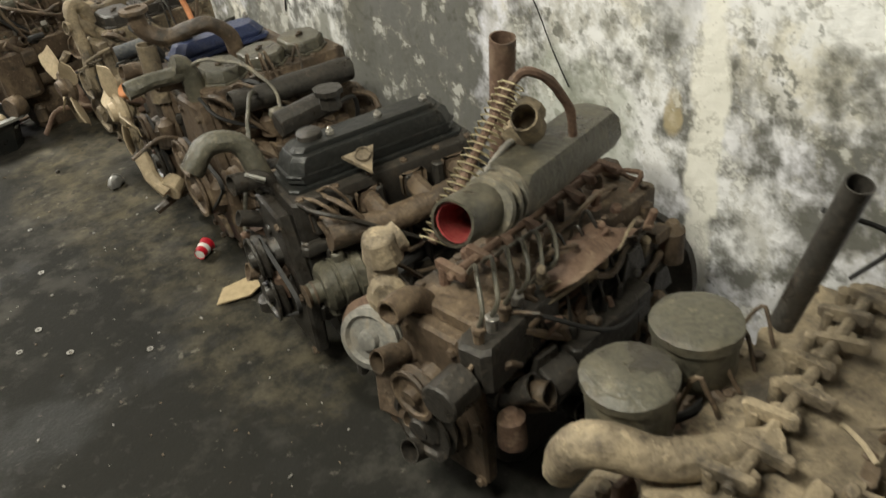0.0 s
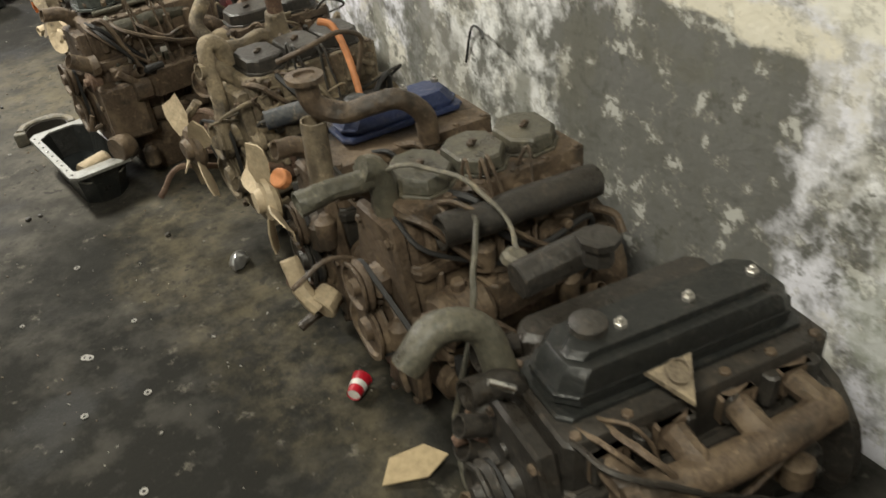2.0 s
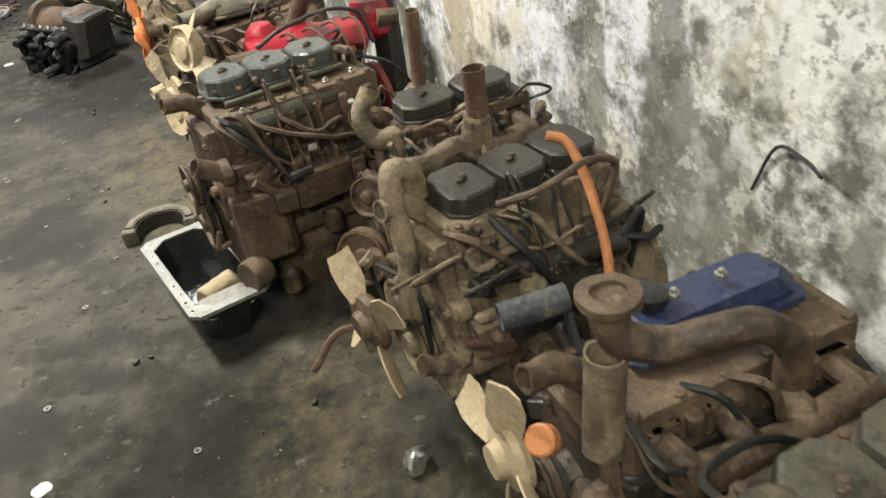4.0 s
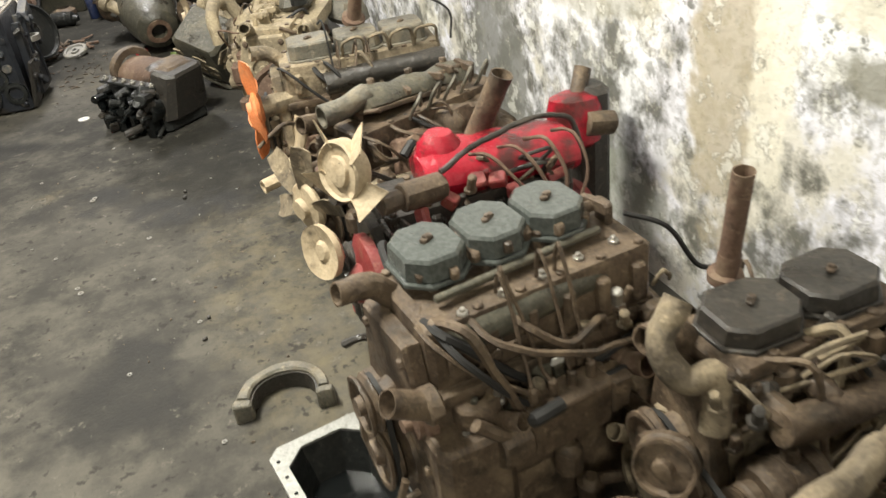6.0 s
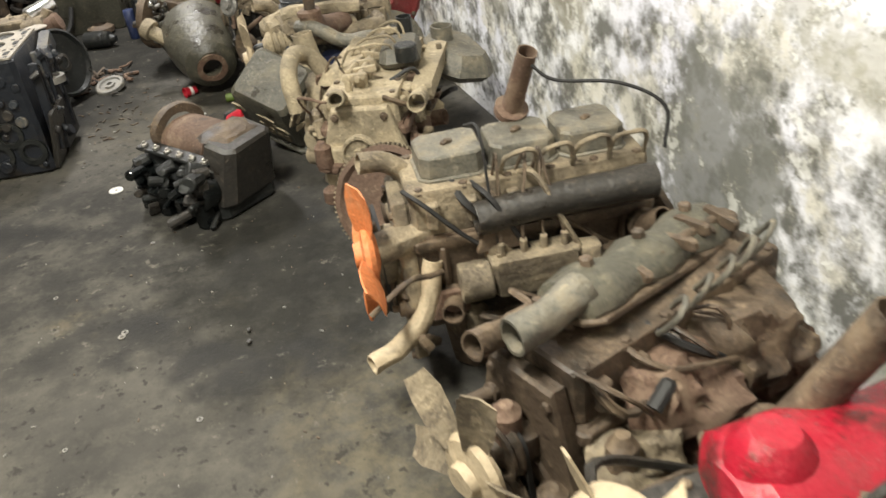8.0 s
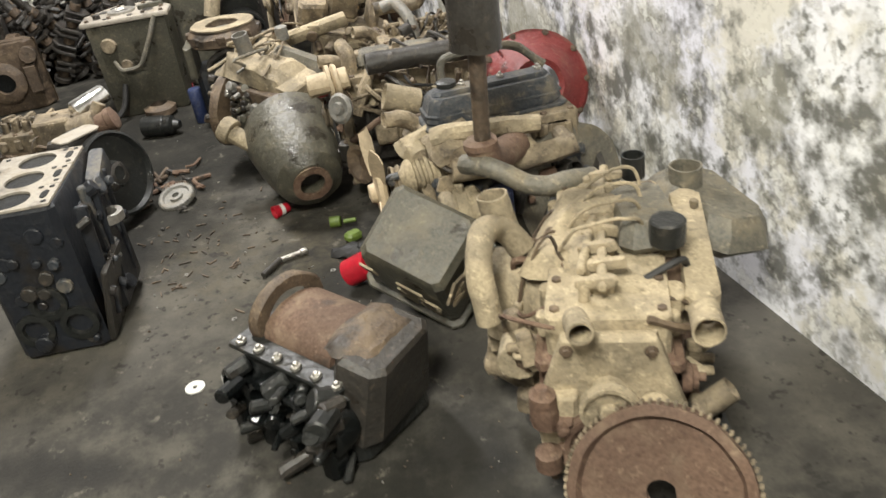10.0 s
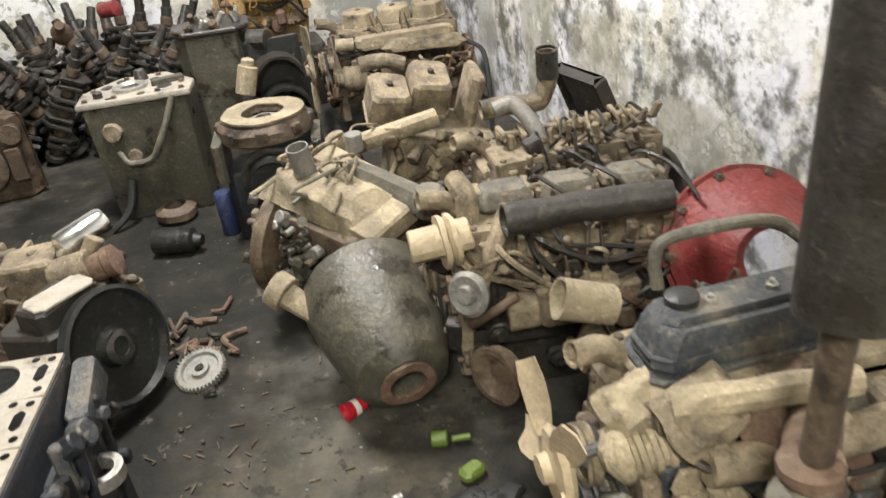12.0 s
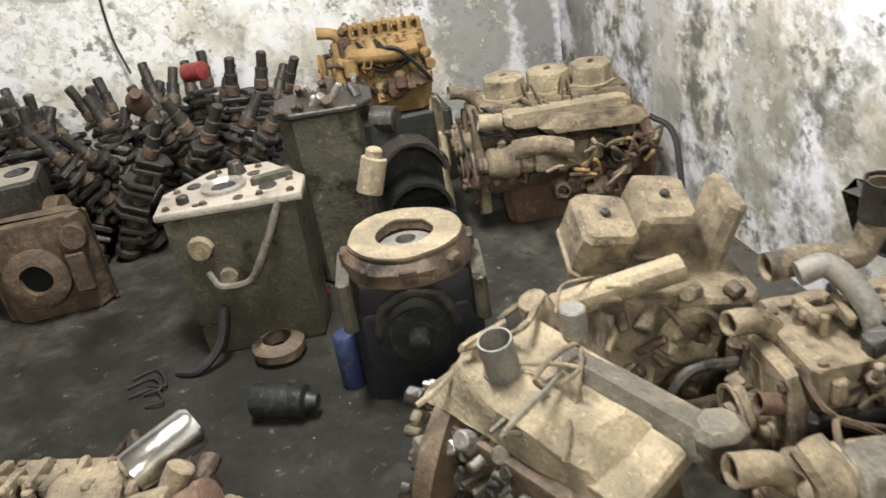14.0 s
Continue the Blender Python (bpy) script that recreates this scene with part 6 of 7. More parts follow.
part("pressure_plate", lathe((0, 0, 0.507), (0, 0, 2), [(0.085, 0), (0.162, 0), (0.162, 0.006), (0.085, 0.006)], 36, True), SAND, c4_, "sand-coloured friction ring")
part("spring_hub", lathe((0, 0, 0.46), (0, 0, 2), [(0.03, 0), (0.085, 0.0), (0.08, 0.015), (0.04, 0.03), (0.03, 0.03)], 24, True), GREY, c4_)
for k in range(8):
    a = k * 0.7854
    part("cover_lug", box(0.178 * math.cos(a), 0.178 * math.sin(a), 0.465, 0.03, 0.05, 0.04, 0.008, 0.005, 0, 0, 0, math.degrees(a)), BROWN, c4_)
solo("oil_filter", [lathe((0.11, 10.02, 0.0), (0.11, 10.02, 1), [(0.03, 0), (0.036, 0.01), (0.038, 0.18), (0.032, 0.19), (0.01, 0.193)], 20)], NAVY, "blue oil filter can standing beside a gearcase", "oil filter")

solo("oil_filter", [lathe((-0.20, 9.99, 0.055), (0.0, 9.90, 0.055), [(0.03, 0), (0.052, 0.008), (0.055, 0.02), (0.055, 0.12), (0.048, 0.13), (0.05, 0.14), (0.05, 0.17), (0.03, 0.18), (0.022, 0.21)], 22)], BLACK, "black oil filter lying on the floor", "oil filter")

# left of the aisle
lb = thing("cylinder_block", pose(-0.43, 8.27, -0.0, 0, 0, -10), "dark blue cylinder block with a pale gasket face", "engine block")
part("casting", [box(0, 0, 0.27, 0.28, 0.46, 0.52, 0.02, 0.01), box(0.12, 0.06, 0.24, 0.12, 0.30, 0.40, 0.03, 0.01)], INKY, lb, "oil-black casting")
lr = random.Random(15)
for k in range(34):
    if k % 2:
        p, d = Vector((0.17, lr.uniform(-0.2, 0.22), lr.uniform(0.05, 0.48))), Vector((lr.uniform(0.01, 0.05), lr.uniform(-0.02, 0.02), lr.uniform(-0.02, 0.02)))
    else:
        p, d = Vector((lr.uniform(-0.12, 0.12), -0.225, lr.uniform(0.05, 0.48))), Vector((0, -lr.uniform(0.01, 0.03), 0))
    part("boss", rod(p, p + d, lr.uniform(0.008, 0.03), n=10), lr.choice((INKY, INKY, DARK, NAVYGREY)), lb)
for k in range(3):
    part("web", box(0.175, -0.15 + 0.14 * k, 0.28, 0.04, 0.018, 0.40, 0.004, 0.004, 0, 0, 3), INKY, lb)


def holed(cx, cy, z, sx, sy, r, t, n=32):
    """A plate with a round hole."""
    out, hole = [], []
    for i in range(n):
        a = 6.28319 * (i + 0.5) / n
        c, d = math.cos(a), math.sin(a)
        k = min(sx / 2 / max(abs(c), 1e-4), sy / 2 / max(abs(d), 1e-4))
        out.append((cx + c * k, cy + d * k))
        hole.append((cx + c * r, cy + d * r))
    return loft([[(x, y, h) for x, y in ring] for ring, h in ((out, z), (out, z + t), (hole, z + t), (hole, z))], False, True)


for y in (-0.152, 0.0, 0.152):
    part("deck_plate", holed(-0.005, y, 0.532, 0.27, 0.1505, 0.062, 0.008), GASKET, lb, "pale scraped gasket face")
    for hx, hy in ((0.11, 0.055), (0.11, -0.05), (-0.115, 0.05), (-0.12, -0.05), (0.075, 0.06)):
        part("stud_hole", rod((hx, y + hy, 0.538), (hx, y + hy, 0.5415), 0.009, n=10), OILY, lb)
for y in (-0.155, 0.0, 0.155):
    part("bore", lathe((-0.005, y, 0.5305), (-0.005, y, 2), [(0.005, 0), (0.061, 0), (0.061, 0.003), (0.005, 0.003)], 24), OILY, lb)
    part("water_slot", at(prism(oct_plan(0.022, 0.06, 0.45), 0, 0.003, 0.001), pose(0.10, y + 0.005, 0.539)), OILY, lb)
part("side_rib", [box(0.17, -0.04, 0.36, 0.03, 0.03, 0.28), box(0.17, 0.12, 0.36, 0.03, 0.03, 0.24)], NAVYGREY, lb)
part("ring_boss", lathe((0.19, 0.04, 0.33), (0.19, 0.04, 2), [(0.032, 0), (0.05, 0), (0.05, 0.03), (0.032, 0.03)], 22, True), BARE, lb)
part("bracket", box(0.17, 0.16, 0.46, 0.05, 0.16, 0.08, 0.01, 0.005, 0, 20), NAVYGREY, lb)
for k in range(3):
    part("crank_bore", lathe((-0.06 + 0.07 * k, -0.225, 0.12 + 0.09 * (k % 2)), (-0.06 + 0.07 * k, -1, 0.12 + 0.09 * (k % 2)), [(0.045, 0), (0.06, 0.0), (0.06, 0.02), (0.04, 0.022), (0.036, 0.004)], 20, True), BLACK, lb)
part("skirt_plate", box(0.17, -0.1, 0.14, 0.02, 0.24, 0.26, 0.01, 0.004, 0, 0, 12), DARK, lb)

fh = thing("flywheel_housing", pose(-0.30, 8.78, 0.0), "large black round flywheel housing standing on its edge", "flywheel")
part("dish", [lathe((-0.29, 9.0, 0.21), (-0.10, 8.84, 0.27), [(0.04, 0.0), (0.16, 0.0), (0.182, 0.02), (0.182, 0.05), (0.17, 0.055), (0.16, 0.03), (0.06, 0.02), (0.05, 0.05), (0.02, 0.05)], 36)], BLACK, fh, "", True)
part("hub", lathe((-0.29, 9.0, 0.21), (-0.10, 8.84, 0.27), [(0.05, 0.02), (0.05, 0.05), (0.03, 0.055), (0.028, 0.03)], 20, True), DARK, fh, "", True)
part("sump_box", [box(-0.42, 9.06, 0.17, 0.2, 0.26, 0.34, 0.03, 0.01, 0, 0, 0, -25)], DARK, fh, "", True)
part("gasket_strip", box(-0.37, 9.03, 0.405, 0.10, 0.19, 0.008, 0.02, 0.003, 0, 0, 0, -50), GASKET, fh, "", True)
part("gasket_prop", [box(-0.39, 9.04, 0.36, 0.12, 0.2, 0.08, 0.02, 0.01, 0, 0, 0, -40)], DARK, fh, "", True)

fe = engine("tan dusty small engine with a steel filter and orange cap", -0.52, 9.38, 160, 0.42, 0.26, 0.36, block=BROWN, head=TAN, cover=("gear", 0, TAN), seed=67, clut=26, group="", flywheel=False, front=False)
part("oil_filter", lathe((-0.40, 9.33, 0.40), (-0.22, 9.42, 0.44), [(0.03, 0), (0.05, 0.01), (0.052, 0.03), (0.052, 0.16), (0.045, 0.172), (0.01, 0.175)], 24), CHROME, fe, "bright steel filter canister", True)
part("orange_cap", lathe((-0.30, 9.22, 0.36), (-0.17, 9.20, 0.40), [(0.04, 0), (0.045, 0.01), (0.045, 0.05), (0.05, 0.055), (0.05, 0.08), (0.03, 0.085)], 20), RUST, fe, "", True)
part("pump_body", [rod((-0.42, 9.24, 0.36), (-0.30, 9.22, 0.38), 0.05), box(-0.48, 9.3, 0.36, 0.16, 0.16, 0.12, 0.02, 0.01), rod((-0.35, 9.25, 0.33), (-0.27, 9.27, 0.44), 0.03)], TAN, fe, "", True)

tc = thing("timing_case", pose(-0.93, 10.98, 0.0), "dusty timing case with a round bearing opening", "engine part")
part("plate", [box(-0.93, 11.0, 0.22, 0.42, 0.10, 0.42, 0.06, 0.01, 0, 6)], BROWN, tc, "", True)
part("bearing", lathe((-0.96, 10.95, 0.20), (-0.95, 10.0, 0.25), [(0.05, 0), (0.12, 0), (0.12, 0.03), (0.10, 0.04), (0.06, 0.045), (0.055, 0.0)], 26, True), BROWN, tc, "", True)
part("bearing_hole", lathe((-0.96, 10.94, 0.20), (-0.95, 10.0, 0.25), [(0.01, 0), (0.055, 0), (0.055, 0.01), (0.01, 0.01)], 20), OILY, tc, "", True)
part("pocket", [rod((-0.78, 10.95, 0.34), (-0.78, 10.90, 0.345), 0.05), box(-0.80, 10.93, 0.2, 0.07, 0.06, 0.16)], BROWN, tc, "", True)

hb_ = thing("cylinder_block", pose(-1.12, 11.25, 0.0, 0, 0, 5), "dark cylinder block with a scraped deck", "engine block")
part("casting", box(0, 0, 0.26, 0.42, 0.26, 0.52, 0.02, 0.01), DARK, hb_)
part("deck_face", box(0, 0, 0.524, 0.40, 0.24, 0.008, 0.02, 0.002), GASKET, hb_)
for k in range(3):
    part("bore", rod((-0.13 + 0.13 * k, 0, 0.526), (-0.13 + 0.13 * k, 0, 0.531), 0.05, n=22), OILY, hb_)
part("side_cover", [rod((0.21, -0.08, 0.36), (0.27, -0.1, 0.36), 0.07), rod((0.21, -0.05, 0.2), (0.25, -0.08, 0.2), 0.05)], BROWN, hb_)

# the heap of crankshafts against the far wall
ck = thing("crankshaft", pose(0, 0, 0), "dark oily forged crankshaft in a heap", "crankshaft", "crankshafts in a heap")
for k in range(5):
    part("journal", lathe((0, 0, 0.02 + 0.12 * k), (0, 0, 1), [(0.03, 0), (0.034, 0.004), (0.034, 0.045), (0.03, 0.05)], 16), BROWN, ck)
    if k < 4:
        a = (0, 180, 180, 0)[k]
        part("crank_web", [at(prism([(-0.05, -0.05), (0.05, -0.05), (0.045, 0.06), (0.0, 0.10), (-0.045, 0.06)], 0.0, 0.024, 0.005), pose(0, 0, 0.068 + 0.12 * k, 0, 0, a)), at(prism([(-0.05, -0.05), (0.05, -0.05), (0.045, 0.06), (0.0, 0.10), (-0.045, 0.06)], 0.0, 0.024, 0.005), pose(0, 0, 0.112 + 0.12 * k, 0, 0, a)), at(rod((0, 0.05, 0.085 + 0.12 * k), (0, 0.05, 0.12 + 0.12 * k), 0.028), Matrix.Rotation(radians(a), 4, "Z"))], DARK, ck)
part("snout", lathe((0, 0, 0.54), (0, 0, 1), [(0.034, 0), (0.03, 0.01), (0.03, 0.06), (0.024, 0.064), (0.024, 0.13), (0.018, 0.135)], 14), DARK, ck)
part("rear_flange", lathe((0, 0, -0.02), (0, 0, 1), [(0.05, 0), (0.055, 0.005), (0.055, 0.03), (0.035, 0.035)], 18), DARK, ck)
rnd = random.Random(21)
ck_at = []
for row, (yy, zz, nn) in enumerate(((11.42, 0.05, 15), (11.58, 0.06, 17), (11.74, 0.06, 18), (11.86, 0.07, 16))):
    for k in range(nn):
        cx = -1.75 + 1.80 * (k + rnd.uniform(0.25, 0.75)) / nn
        if cx < (-0.02 if row > 1 else -0.12):
            ck_at.append((cx, yy + rnd.uniform(-0.05, 0.04), zz, rnd.uniform(-26, 14), rnd.uniform(-38, 36), rnd.uniform(0, 360)))
first = True
for cx, cy, cz, rx, ry, rz in ck_at:
    m = pose(cx, cy, cz, rx, ry, 0) @ pose(0, 0, 0, 0, 0, rz)
    if first:
        ck.matrix_basis = m
        first = False
    else:
        copy_thing(ck, m)
solo("oil_filter", lathe((-0.30, 11.72, 0.69), (-0.22, 11.66, 0.70), [(0.03, 0), (0.042, 0.008), (0.042, 0.11), (0.03, 0.115)], 18), DULLRED, "red filter can lying on a heap of crankshafts", "oil filter")
solo("housing", [lathe((-0.52, 11.66, 0.60), (-0.50, 11.5, 0.72), [(0.04, 0), (0.055, 0.01), (0.055, 0.06), (0.03, 0.1), (0.025, 0.14)], 18)], RUST, "rusty pump housing lying on a heap of crankshafts", "pump")
solo("hook_wire", hose([(-0.61, 12.06, 1.06), (-0.61, 12.05, 0.85), (-0.57, 12.0, 0.68)], 0.006, 6), RUBBER, "dark wire hanging down a limewashed wall", "wire")

# the open oil pan and the bearing cap before the third lid engine
op = thing("oil_pan", pose(0.405, 4.235, 0.0, 0, 0, 0), "open oil pan with black oil and a bright rim", "oil pan")
px_, py_ = (0.345, 0.58)
om = pose(0, 0, 0, 0, 0, 6.7) @ Matrix.Diagonal((0.95, 0.9, 1, 1))
outer, inner_, low = rect(0.27, 0.60, 0.03), rect(0.205, 0.535, 0.05), rect(0.16, 0.46, 0.05)
part("tray", at(loft([[(x, y, z) for x, y in poly] for poly, z in ((rect(0.215, 0.545, 0.05), 0.155), (rect(0.17, 0.47, 0.05), 0.0), (rect(0.14, 0.43, 0.05), 0.0), (low, 0.012), (inner_, 0.155))], False), om), BLACK, op)
part("rim", at(loft([[(x, y, z) for x, y in poly] for poly, z in ((outer, 0.150), (outer, 0.162), (inner_, 0.162), (inner_, 0.150))], False, True), om), ALU, op, "bright machined rim")
part("oil", at(prism(rect(0.172, 0.48, 0.05), 0.03, 0.05, 0.001), om), OILY, op, "pool of black oil")
part("baffle", at(box(0.0, -0.20, 0.115, 0.20, 0.11, 0.006, 0.03, 0.002, 0, 10), om), GREY, op)
for k in range(9):
    for s in (-1, 1):
        hb2 = part("bolt_hole", rod((s * 0.118, -0.25 + 0.0625 * k, 0.1605), (s * 0.118, -0.25 + 0.0625 * k, 0.1635), 0.005, n=8), OILY, op)
        hb2.matrix_basis = om
solo("oil_bottle", [at(lathe((0, -0.06, 0), (0, 1, 0), [(0.03, 0), (0.036, 0.006), (0.036, 0.08), (0.034, 0.09), (0.036, 0.1), (0.034, 0.125), (0.012, 0.13)], 16), pose(0.42, 4.16, 0.10, 0, 6, -62))], CREAM, "pale dented can lying in the oil pan", "can")
hr = thing("bearing_cap", pose(0.345, 4.80, 0.0, 0, 0, -14), "half-round grey bearing shell lying on the floor", "engine part")
arc = [math.pi * i / 20 for i in range(21)]
part("arch", loft([[(r * math.cos(a), r * math.sin(a), z) for r, z in ((0.128, 0.0), (0.128, 0.062), (0.122, 0.068), (0.100, 0.068), (0.094, 0.062), (0.094, 0.0))] for a in arc]), OLIVE, hr)
# thin dark skin over the shell's inner wall
part("dark_inner_face", loft([[(r * math.cos(a), r * math.sin(a), z) for r, z in ((0.0935, 0.004), (0.0935, 0.055), (0.088, 0.055), (0.088, 0.004))] for a in arc]), DARK, hr)
for s in (-1, 1):
    part("foot", box(s * 0.112, -0.012, 0.031, 0.05, 0.03, 0.062, 0.006), OLIVE, hr)

# small things on the floor
rnd = random.Random(33)
wz = solo("washer", lathe((0, 0, 0.001), (0, 0, 1), [(0.005, 0), (0.0105, 0), (0.0105, 0.002), (0.005, 0.002)], 16, True), GREY, "small steel washer lying on oily concrete", "washer", "washers on the floor")
spots = ((0.20, 3.62), (0.28, 3.19), (0.12, 3.10), (0.22, 2.84), (0.05, 2.86), (0.11, 2.50), (0.34, 2.12), (-0.14, 4.04), (0.11, 3.11), (0.16, 4.76), (-0.18, 5.82), (-0.08, 6.57), (0.19, 5.36), (-0.17, 5.78), (0.08, 5.72), (-0.09, 6.55), (0.04, 7.11), (0.07, 7.97), (-0.07, 8.36), (0.44, 8.10), (0.03, 2.43), (-0.02, 3.4), (0.15, 2.3), (-0.25, 6.1), (0.1, 6.05), (-0.3, 6.9), (-0.05, 5.2), (0.02, 4.5))
for k, (wx, wy) in enumerate(spots):
    s = rnd.uniform(0.7, 1.25)
    m = pose(wx, wy, 0.001, rnd.uniform(-4, 4), 0, rnd.uniform(0, 360)) @ Matrix.Diagonal((s, s, 1, 1))
    if k == 0:
        wz.matrix_basis = m
    else:
        w2 = copy_thing(wz, m)
        w2.scale = (s, s, 1)
solo("sealing_plate", lathe((-0.08, 7.66, 0.001), (-0.08, 7.66, 1), [(0.008, 0), (0.03, 0), (0.03, 0.004), (0.008, 0.004)], 20, True), WHITEPL, "pale round sealing washer on the floor", "washer")
solo("paper_scrap", box(-0.18, 3.72, 0.004, 0.05, 0.04, 0.003, 0.01, 0.001, 0, 6, 5, 30), WHITEPL, "white scrap of paper on the floor", "paper")
crumbs, crumb_shapes = random.Random(5), []
for k in range(900):
    x, y = crumbs.uniform(-1.6, 0.75), crumbs.uniform(0.2, 10.6)
    if crumbs.random() < 0.55:
        x = crumbs.gauss(0.3, 0.28)
    r = crumbs.choice((0.0015, 0.002, 0.0025, 0.003, 0.004))
    crumb_shapes.append(box(x, y, r * 0.5, r * crumbs.uniform(1, 3.5), r * crumbs.uniform(0.8, 1.6), r, r * 0.3, r * 0.2, 0, 0, 0, crumbs.uniform(0, 180)))
solo("grit", crumb_shapes[:600], BROWN, "crumbs of dry dirt scattered over the concrete", "dirt", "", "stuff")
solo("metal_chips", crumb_shapes[600:], GREY, "small metal chips scattered over the concrete", "swarf", "", "stuff")
sw = []
for k in range(60):
    x, y, a, l = 0.0 + crumbs.gauss(0, 0.14), 8.5 + crumbs.gauss(0, 0.2), crumbs.uniform(0, 180), crumbs.uniform(0.008, 0.05)
    sw.append(box(x, y, 0.004, l, crumbs.uniform(0.003, 0.007), 0.004, 0.002, 0.001, 0, 0, 0, a))
solo("metal_scraps", sw, BROWN, "thin rusty metal scraps strewn on the floor", "scrap", "", "stuff")


def paper_cup(x, y, rz, mat, label, s=1.0):
    c = thing("paper_cup", pose(x, y, 0.034 * s, 0, 90, rz) @ Matrix.Diagonal((s, s, s, 1)), label, "cup")
    part("wall", lathe((0, 0, -0.04), (0, 0, 1), [(0.024, 0), (0.033, 0.08), (0.035, 0.081), (0.035, 0.084), (0.031, 0.084), (0.022, 0.004)], 20, True), mat, c)
    part("base", lathe((0, 0, -0.036), (0, 0, 1), [(0.02, 0), (0.024, 0.001), (0.024, 0.004), (0.02, 0.005)], 18), WHITEPL, c)
    part("band", lathe((0, 0, -0.012), (0, 0, 1), [(0.0292, 0), (0.0312, 0.022), (0.0282, 0.022), (0.0282, 0)], 20, True), WHITEPL, c)


paper_cup(0.34, 8.64, 200, REDPLAST, "red and white paper cup lying on the floor", 0.8)
paper_cup(0.07, 10.63, 170, REDPLAST, "red and white paper cup beside a block", 0.75)
paper_cup(0.69, 2.46, 40, REDPLAST, "crushed red and white paper cup by an engine", 0.8)
solo("filter_cap", lathe((0.475, 7.97, 0.05), (0.54, 7.93, 0.09), [(0.04, 0), (0.048, 0.006), (0.048, 0.09), (0.04, 0.096)], 22), REDPLAST, "red plastic filter cap lying beside the sump", "cap")
solo("filter_cap", lathe((0.60, 8.72, 0.45), (0.64, 8.68, 0.47), [(0.024, 0), (0.028, 0.006), (0.028, 0.05), (0.02, 0.055)], 20), REDPLAST, "red plastic cap resting on the gearbox", "cap")
solo("bottle_cap", [lathe((0.50, 8.43, 0.022), (0.56, 8.41, 0.022), [(0.018, 0), (0.022, 0.003), (0.022, 0.04), (0.018, 0.044)], 16), rod((0.55, 8.41, 0.02), (0.60, 8.40, 0.02), 0.009)], GREENPL, "green plastic cap on the floor", "cap")
solo("sponge_scrap", box(0.56, 8.28, 0.018, 0.07, 0.045, 0.034, 0.012, 0.01, 0, 5, 4, 25), GREENPL, "dirty yellow-green scrap on the floor", "scrap")
solo("rag", [at(loft([[(0.09 * math.cos(a) * q * (1 + 0.35 * math.sin(3 * a)), 0.065 * math.sin(a) * q * (1 + 0.4 * math.cos(2 * a + 1)), z + 0.008 * math.sin(7 * a + 9 * q)) for a in [6.28319 * i / 22 for i in range(22)]] for q, z in ((1.0, 0.002), (0.9, 0.014), (0.65, 0.02), (0.35, 0.026), (0.1, 0.022))]), pose(0.56, 8.17, 0.006))], RUBBER, "black oily rag crumpled on the floor", "rag")
lv = thing("drive_shaft", pose(0.25, 8.24, 0.0), "short jointed steel shaft on the floor", "shaft")
part("shaft", rod((0.20, 8.18, 0.014), (0.275, 8.26, 0.016), 0.012), DARK, lv, "", True)
part("arm", rod((0.27, 8.255, 0.015), (0.36, 8.27, 0.014), 0.009), BARE, lv, "", True)
part("tip", rod((0.35, 8.268, 0.014), (0.378, 8.274, 0.014), 0.0135), BARE, lv, "", True)
gr = thing("gear_wheel", pose(-0.07, 9.03, 0.03, 14, -10, 0), "steel timing gear lying on scrap", "gear")
part("wheel", lathe((0, 0, -0.012), (0, 0, 1), [(0.015, 0), (0.075, 0), (0.075, 0.022), (0.062, 0.022), (0.056, 0.012), (0.03, 0.012), (0.03, 0.024), (0.015, 0.024)], 36, True), GREY, gr)
tm = mesh_of("tooth", [box(0, 0, 0, 0.010, 0.006, 0.021, 0.002, 0.001)], GREY)
for k in range(40):
    ob = new("tooth", tm)
    ob.parent = gr
    ob.matrix_basis = Matrix.Rotation(k / 40 * 6.28319, 4, "Z") @ Matrix.Translation((0.078, 0, -0.001))
for k in range(26):
    x, y = -0.09 + rnd.gauss(0, 0.06), 9.2 + rnd.gauss(0, 0.09)
    solo("scrap_piece", [hose([(x, y, 0.012), (x + rnd.uniform(-0.05, 0.05), y + rnd.uniform(-0.05, 0.05), 0.02), (x + rnd.uniform(-0.08, 0.08), y + rnd.uniform(-0.08, 0.08), 0.012)], rnd.uniform(0.006, 0.012), 6, 3)], rnd.choice((BROWN, DARK, RUST)), "bent greasy metal scrap on the floor", "scrap", "scraps by the gear")
for k in range(3):
    x, y = -0.46 + rnd.gauss(0, 0.1), 10.3 + rnd.gauss(0, 0.08)
    solo("wire_loop", hose([(x, y, 0.008), (x + 0.06, y + rnd.uniform(-0.05, 0.06), 0.02), (x + 0.02, y + 0.09, 0.008), (x - 0.06, y + rnd.uniform(0, 0.08), 0.008)], 0.005, 6, 6), RUBBER, "loop of dark wire on the floor", "wire", "wire loops on the floor")
solo("foil_ball", [at(loft([[(0.038 * q * math.cos(a) * (1 + 0.25 * math.sin(4 * a + 9 * z)), 0.03 * q * math.sin(a) * (1 + 0.3 * math.cos(3 * a + 80 * z)), z) for a in [6.28319 * i / 14 for i in range(14)]] for q, z in ((0.5, 0.0), (1.0, 0.012), (0.95, 0.03), (0.6, 0.046), (0.2, 0.054))]), pose(0.66, 3.25, 0.0, 0, 0, 30))], FOIL, "crumpled silver foil on the floor", "foil")
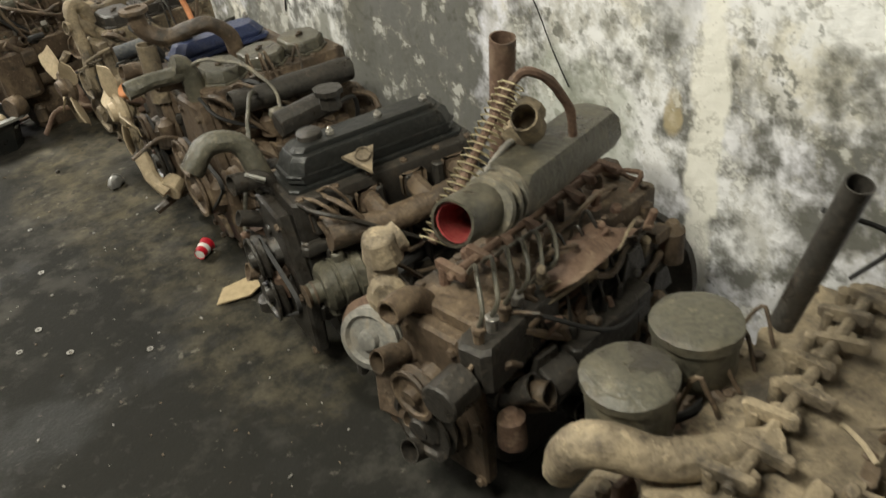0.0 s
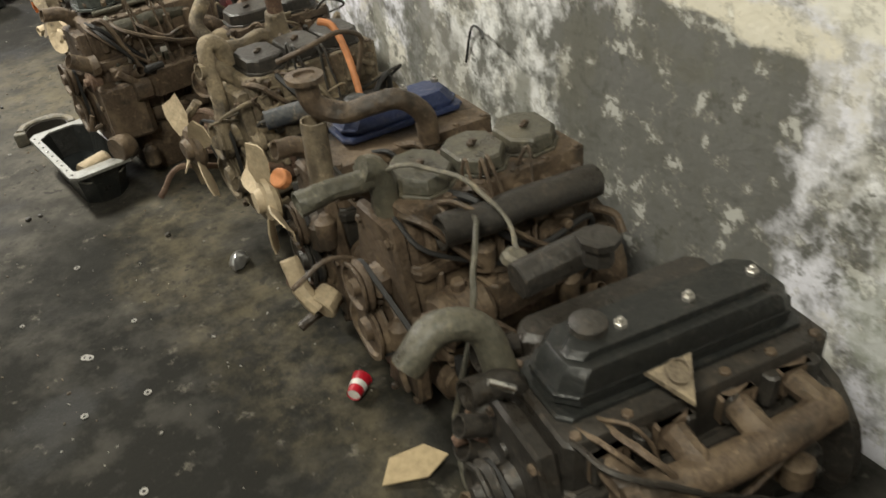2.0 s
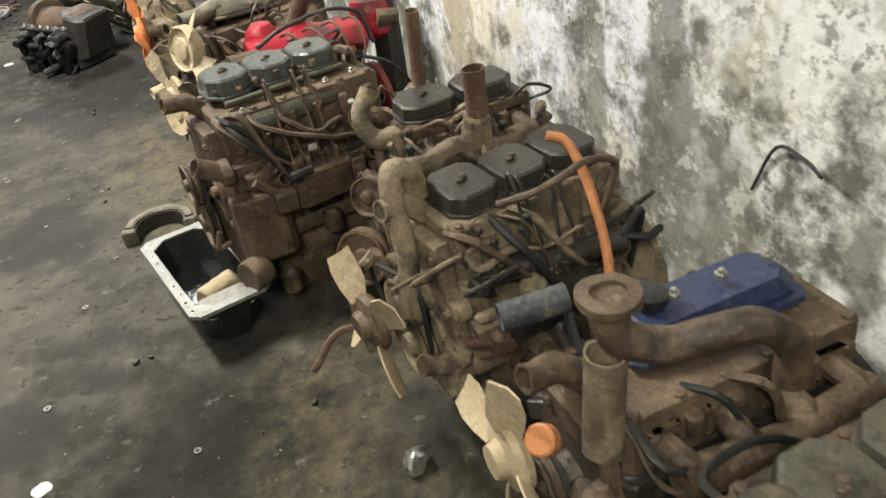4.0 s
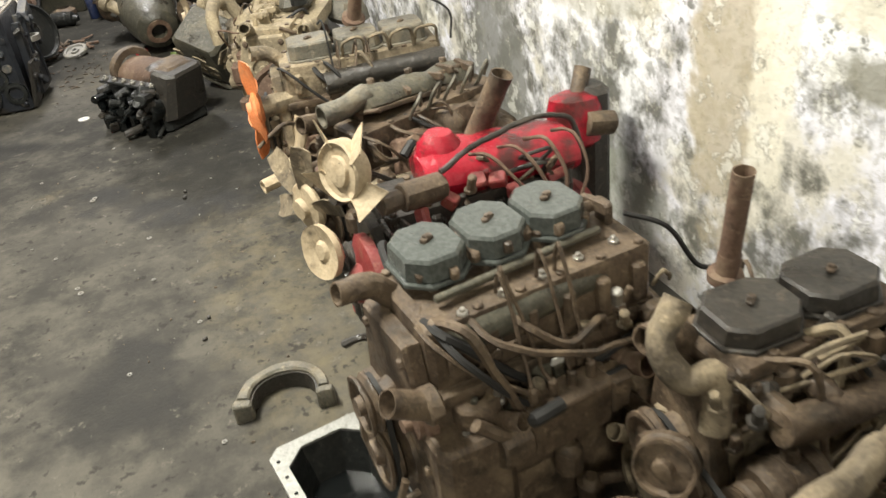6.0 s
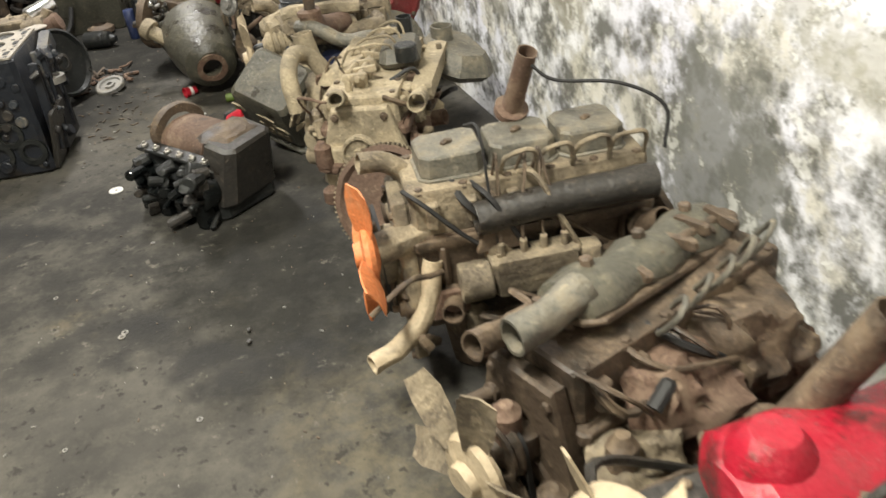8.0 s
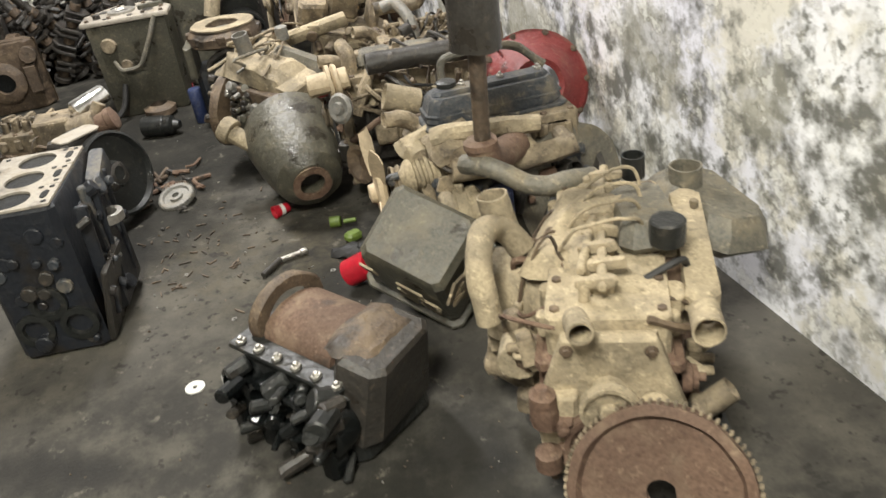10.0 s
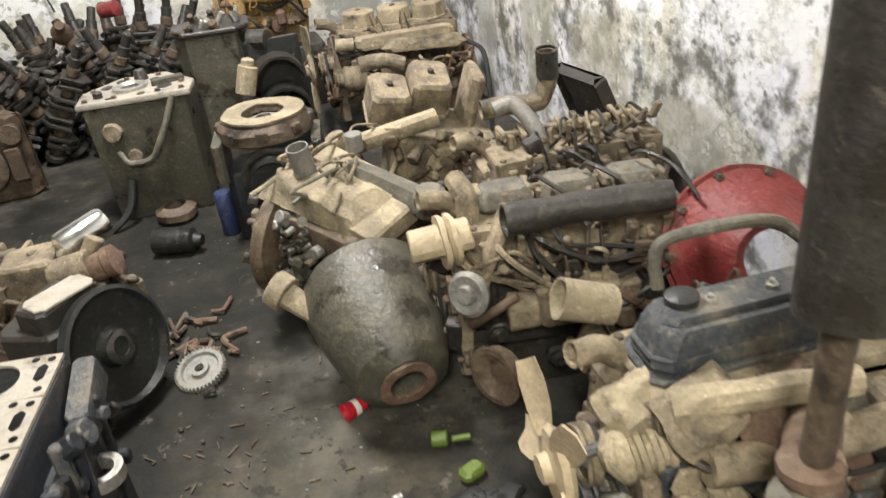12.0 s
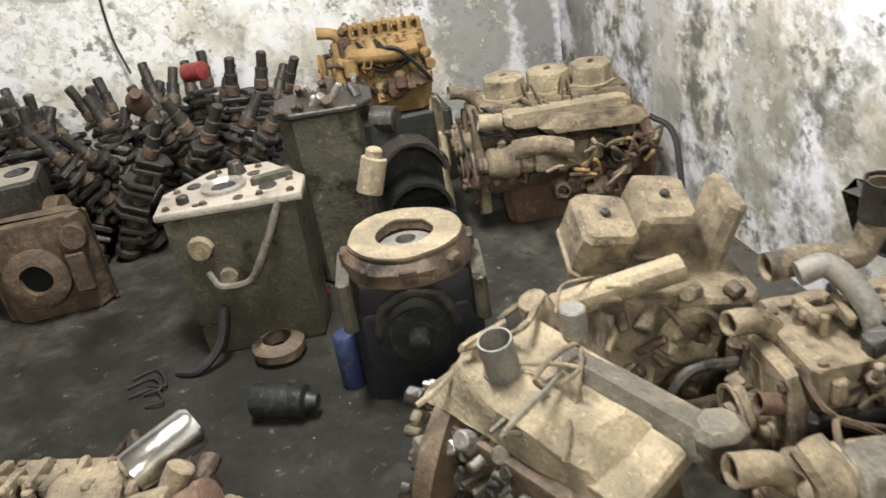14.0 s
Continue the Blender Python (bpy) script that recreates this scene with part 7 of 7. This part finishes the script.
solo("card_scrap", [at(loft([[(x * q, y * q, z + 0.012 * x * 8) for x, y in ((-0.08, -0.03), (0.03, -0.045), (0.09, 0.0), (0.04, 0.05), (-0.05, 0.04))] for q, z in ((1, 0.012), (1, 0.016))]), pose(0.67, 2.15, 0.006, 4, 0, -20))], CARD, "torn piece of brown card beside an engine", "card")
for k in range(9):
    x, y = rnd.choice(((0.1, 5.46), (0.2, 5.37), (0.15, 4.14), (0.1, 5.44), (-0.05, 8.74), (0.3, 6.3), (0.5, 5.1), (0.45, 3.6)))
    r = rnd.uniform(0.006, 0.011)
    solo("clod", box(x + rnd.gauss(0, 0.05), y + rnd.gauss(0, 0.06), r * 0.6, r * 2.2, r * 1.5, r * 1.2, r * 0.5, r * 0.3, 0, 0, 0, rnd.uniform(0, 180)), DARK, "dark clod of greasy dirt on the floor", "dirt", "dirt clods")
solo("wall_wire", hose([(1.545, 3.12, 0.50), (1.53, 3.05, 0.64), (1.50, 2.95, 0.66), (1.44, 2.86, 0.68)], 0.004, 6), RUBBER, "thin wire sticking out of the wall", "wire")
solo("wall_wire", hose([(1.515, 1.62, 0.86), (1.50, 1.56, 0.82), (1.50, 1.5, 0.70), (1.515, 1.46, 0.60)], 0.0022, 6), RUBBER, "thin dark wire hanging on the wall", "wire")
solo("gasket_strip", hose([(0.50, 4.62, 0.02), (0.56, 4.55, 0.05), (0.60, 4.50, 0.2)], 0.005, 6), RUBBER, "thin black wire beside an engine", "wire")

for k in range(9):
    x, y = 0.53 + rnd.gauss(0, 0.04), 4.38 + rnd.uniform(-0.18, 0.28)
    a, l = rnd.uniform(-0.6, 0.6), rnd.uniform(0.05, 0.13)
    solo("pipe_piece", pipe((x, y, 0.014), (x + l * math.cos(a), y + l * math.sin(a), 0.016), rnd.uniform(0.008, 0.013)), rnd.choice((RUST, BROWN, TAN)), "short rusty pipe piece on the floor", "pipe", "pipe pieces by the engine")

# small pipes and fittings across the engines' upper sides
for eng, n_bits, mats_ in ((e6, 34, (BROWN, TAN, GREASE, BARE)), (e5, 26, (BROWN, TAN, DARK)), (e5b, 24, (BROWN, TAN, DARK)), (e7, 26, (DARK, BROWN, DULLRED)), (e1, 34, (TAN, BROWN, RUST)), (e0, 30, (TAN, SAND, BROWN)), (e13, 30, (TAN, SAND, BROWN)), (e15, 26, (TAN, BROWN, DARK))):
    bits = random.Random(n_bits + len(eng.children))
    for k in range(n_bits):
        p = Vector((bits.uniform(-0.25, 0.25), -bits.uniform(0.06, 0.17), bits.uniform(0.40, 0.57)))
        kind_ = bits.randrange(3)
        if kind_ == 0:
            part("union", [rod(p, p + Vector((bits.uniform(-0.02, 0.02), -0.015, 0.05)), bits.uniform(0.007, 0.014), n=8), rod(p, p + Vector((0, 0, 0.012)), 0.018, n=6)], bits.choice(mats_), eng)
        elif kind_ == 1:
            part("thin_pipe", hose([p, p + Vector((bits.uniform(-0.06, 0.06), -0.03, 0.05)), p + Vector((bits.uniform(-0.15, 0.15), bits.uniform(-0.05, 0.05), 0.02)), p + Vector((bits.uniform(-0.18, 0.18), 0.03, -0.03))], bits.uniform(0.0035, 0.007), 6), bits.choice(mats_), eng)
        else:
            part("bracket", box(*p, bits.uniform(0.02, 0.06), bits.uniform(0.02, 0.05), bits.uniform(0.012, 0.05), 0.005, 0.004, 0, bits.uniform(-40, 40), bits.uniform(-30, 30), bits.uniform(-40, 40)), bits.choice(mats_), eng)
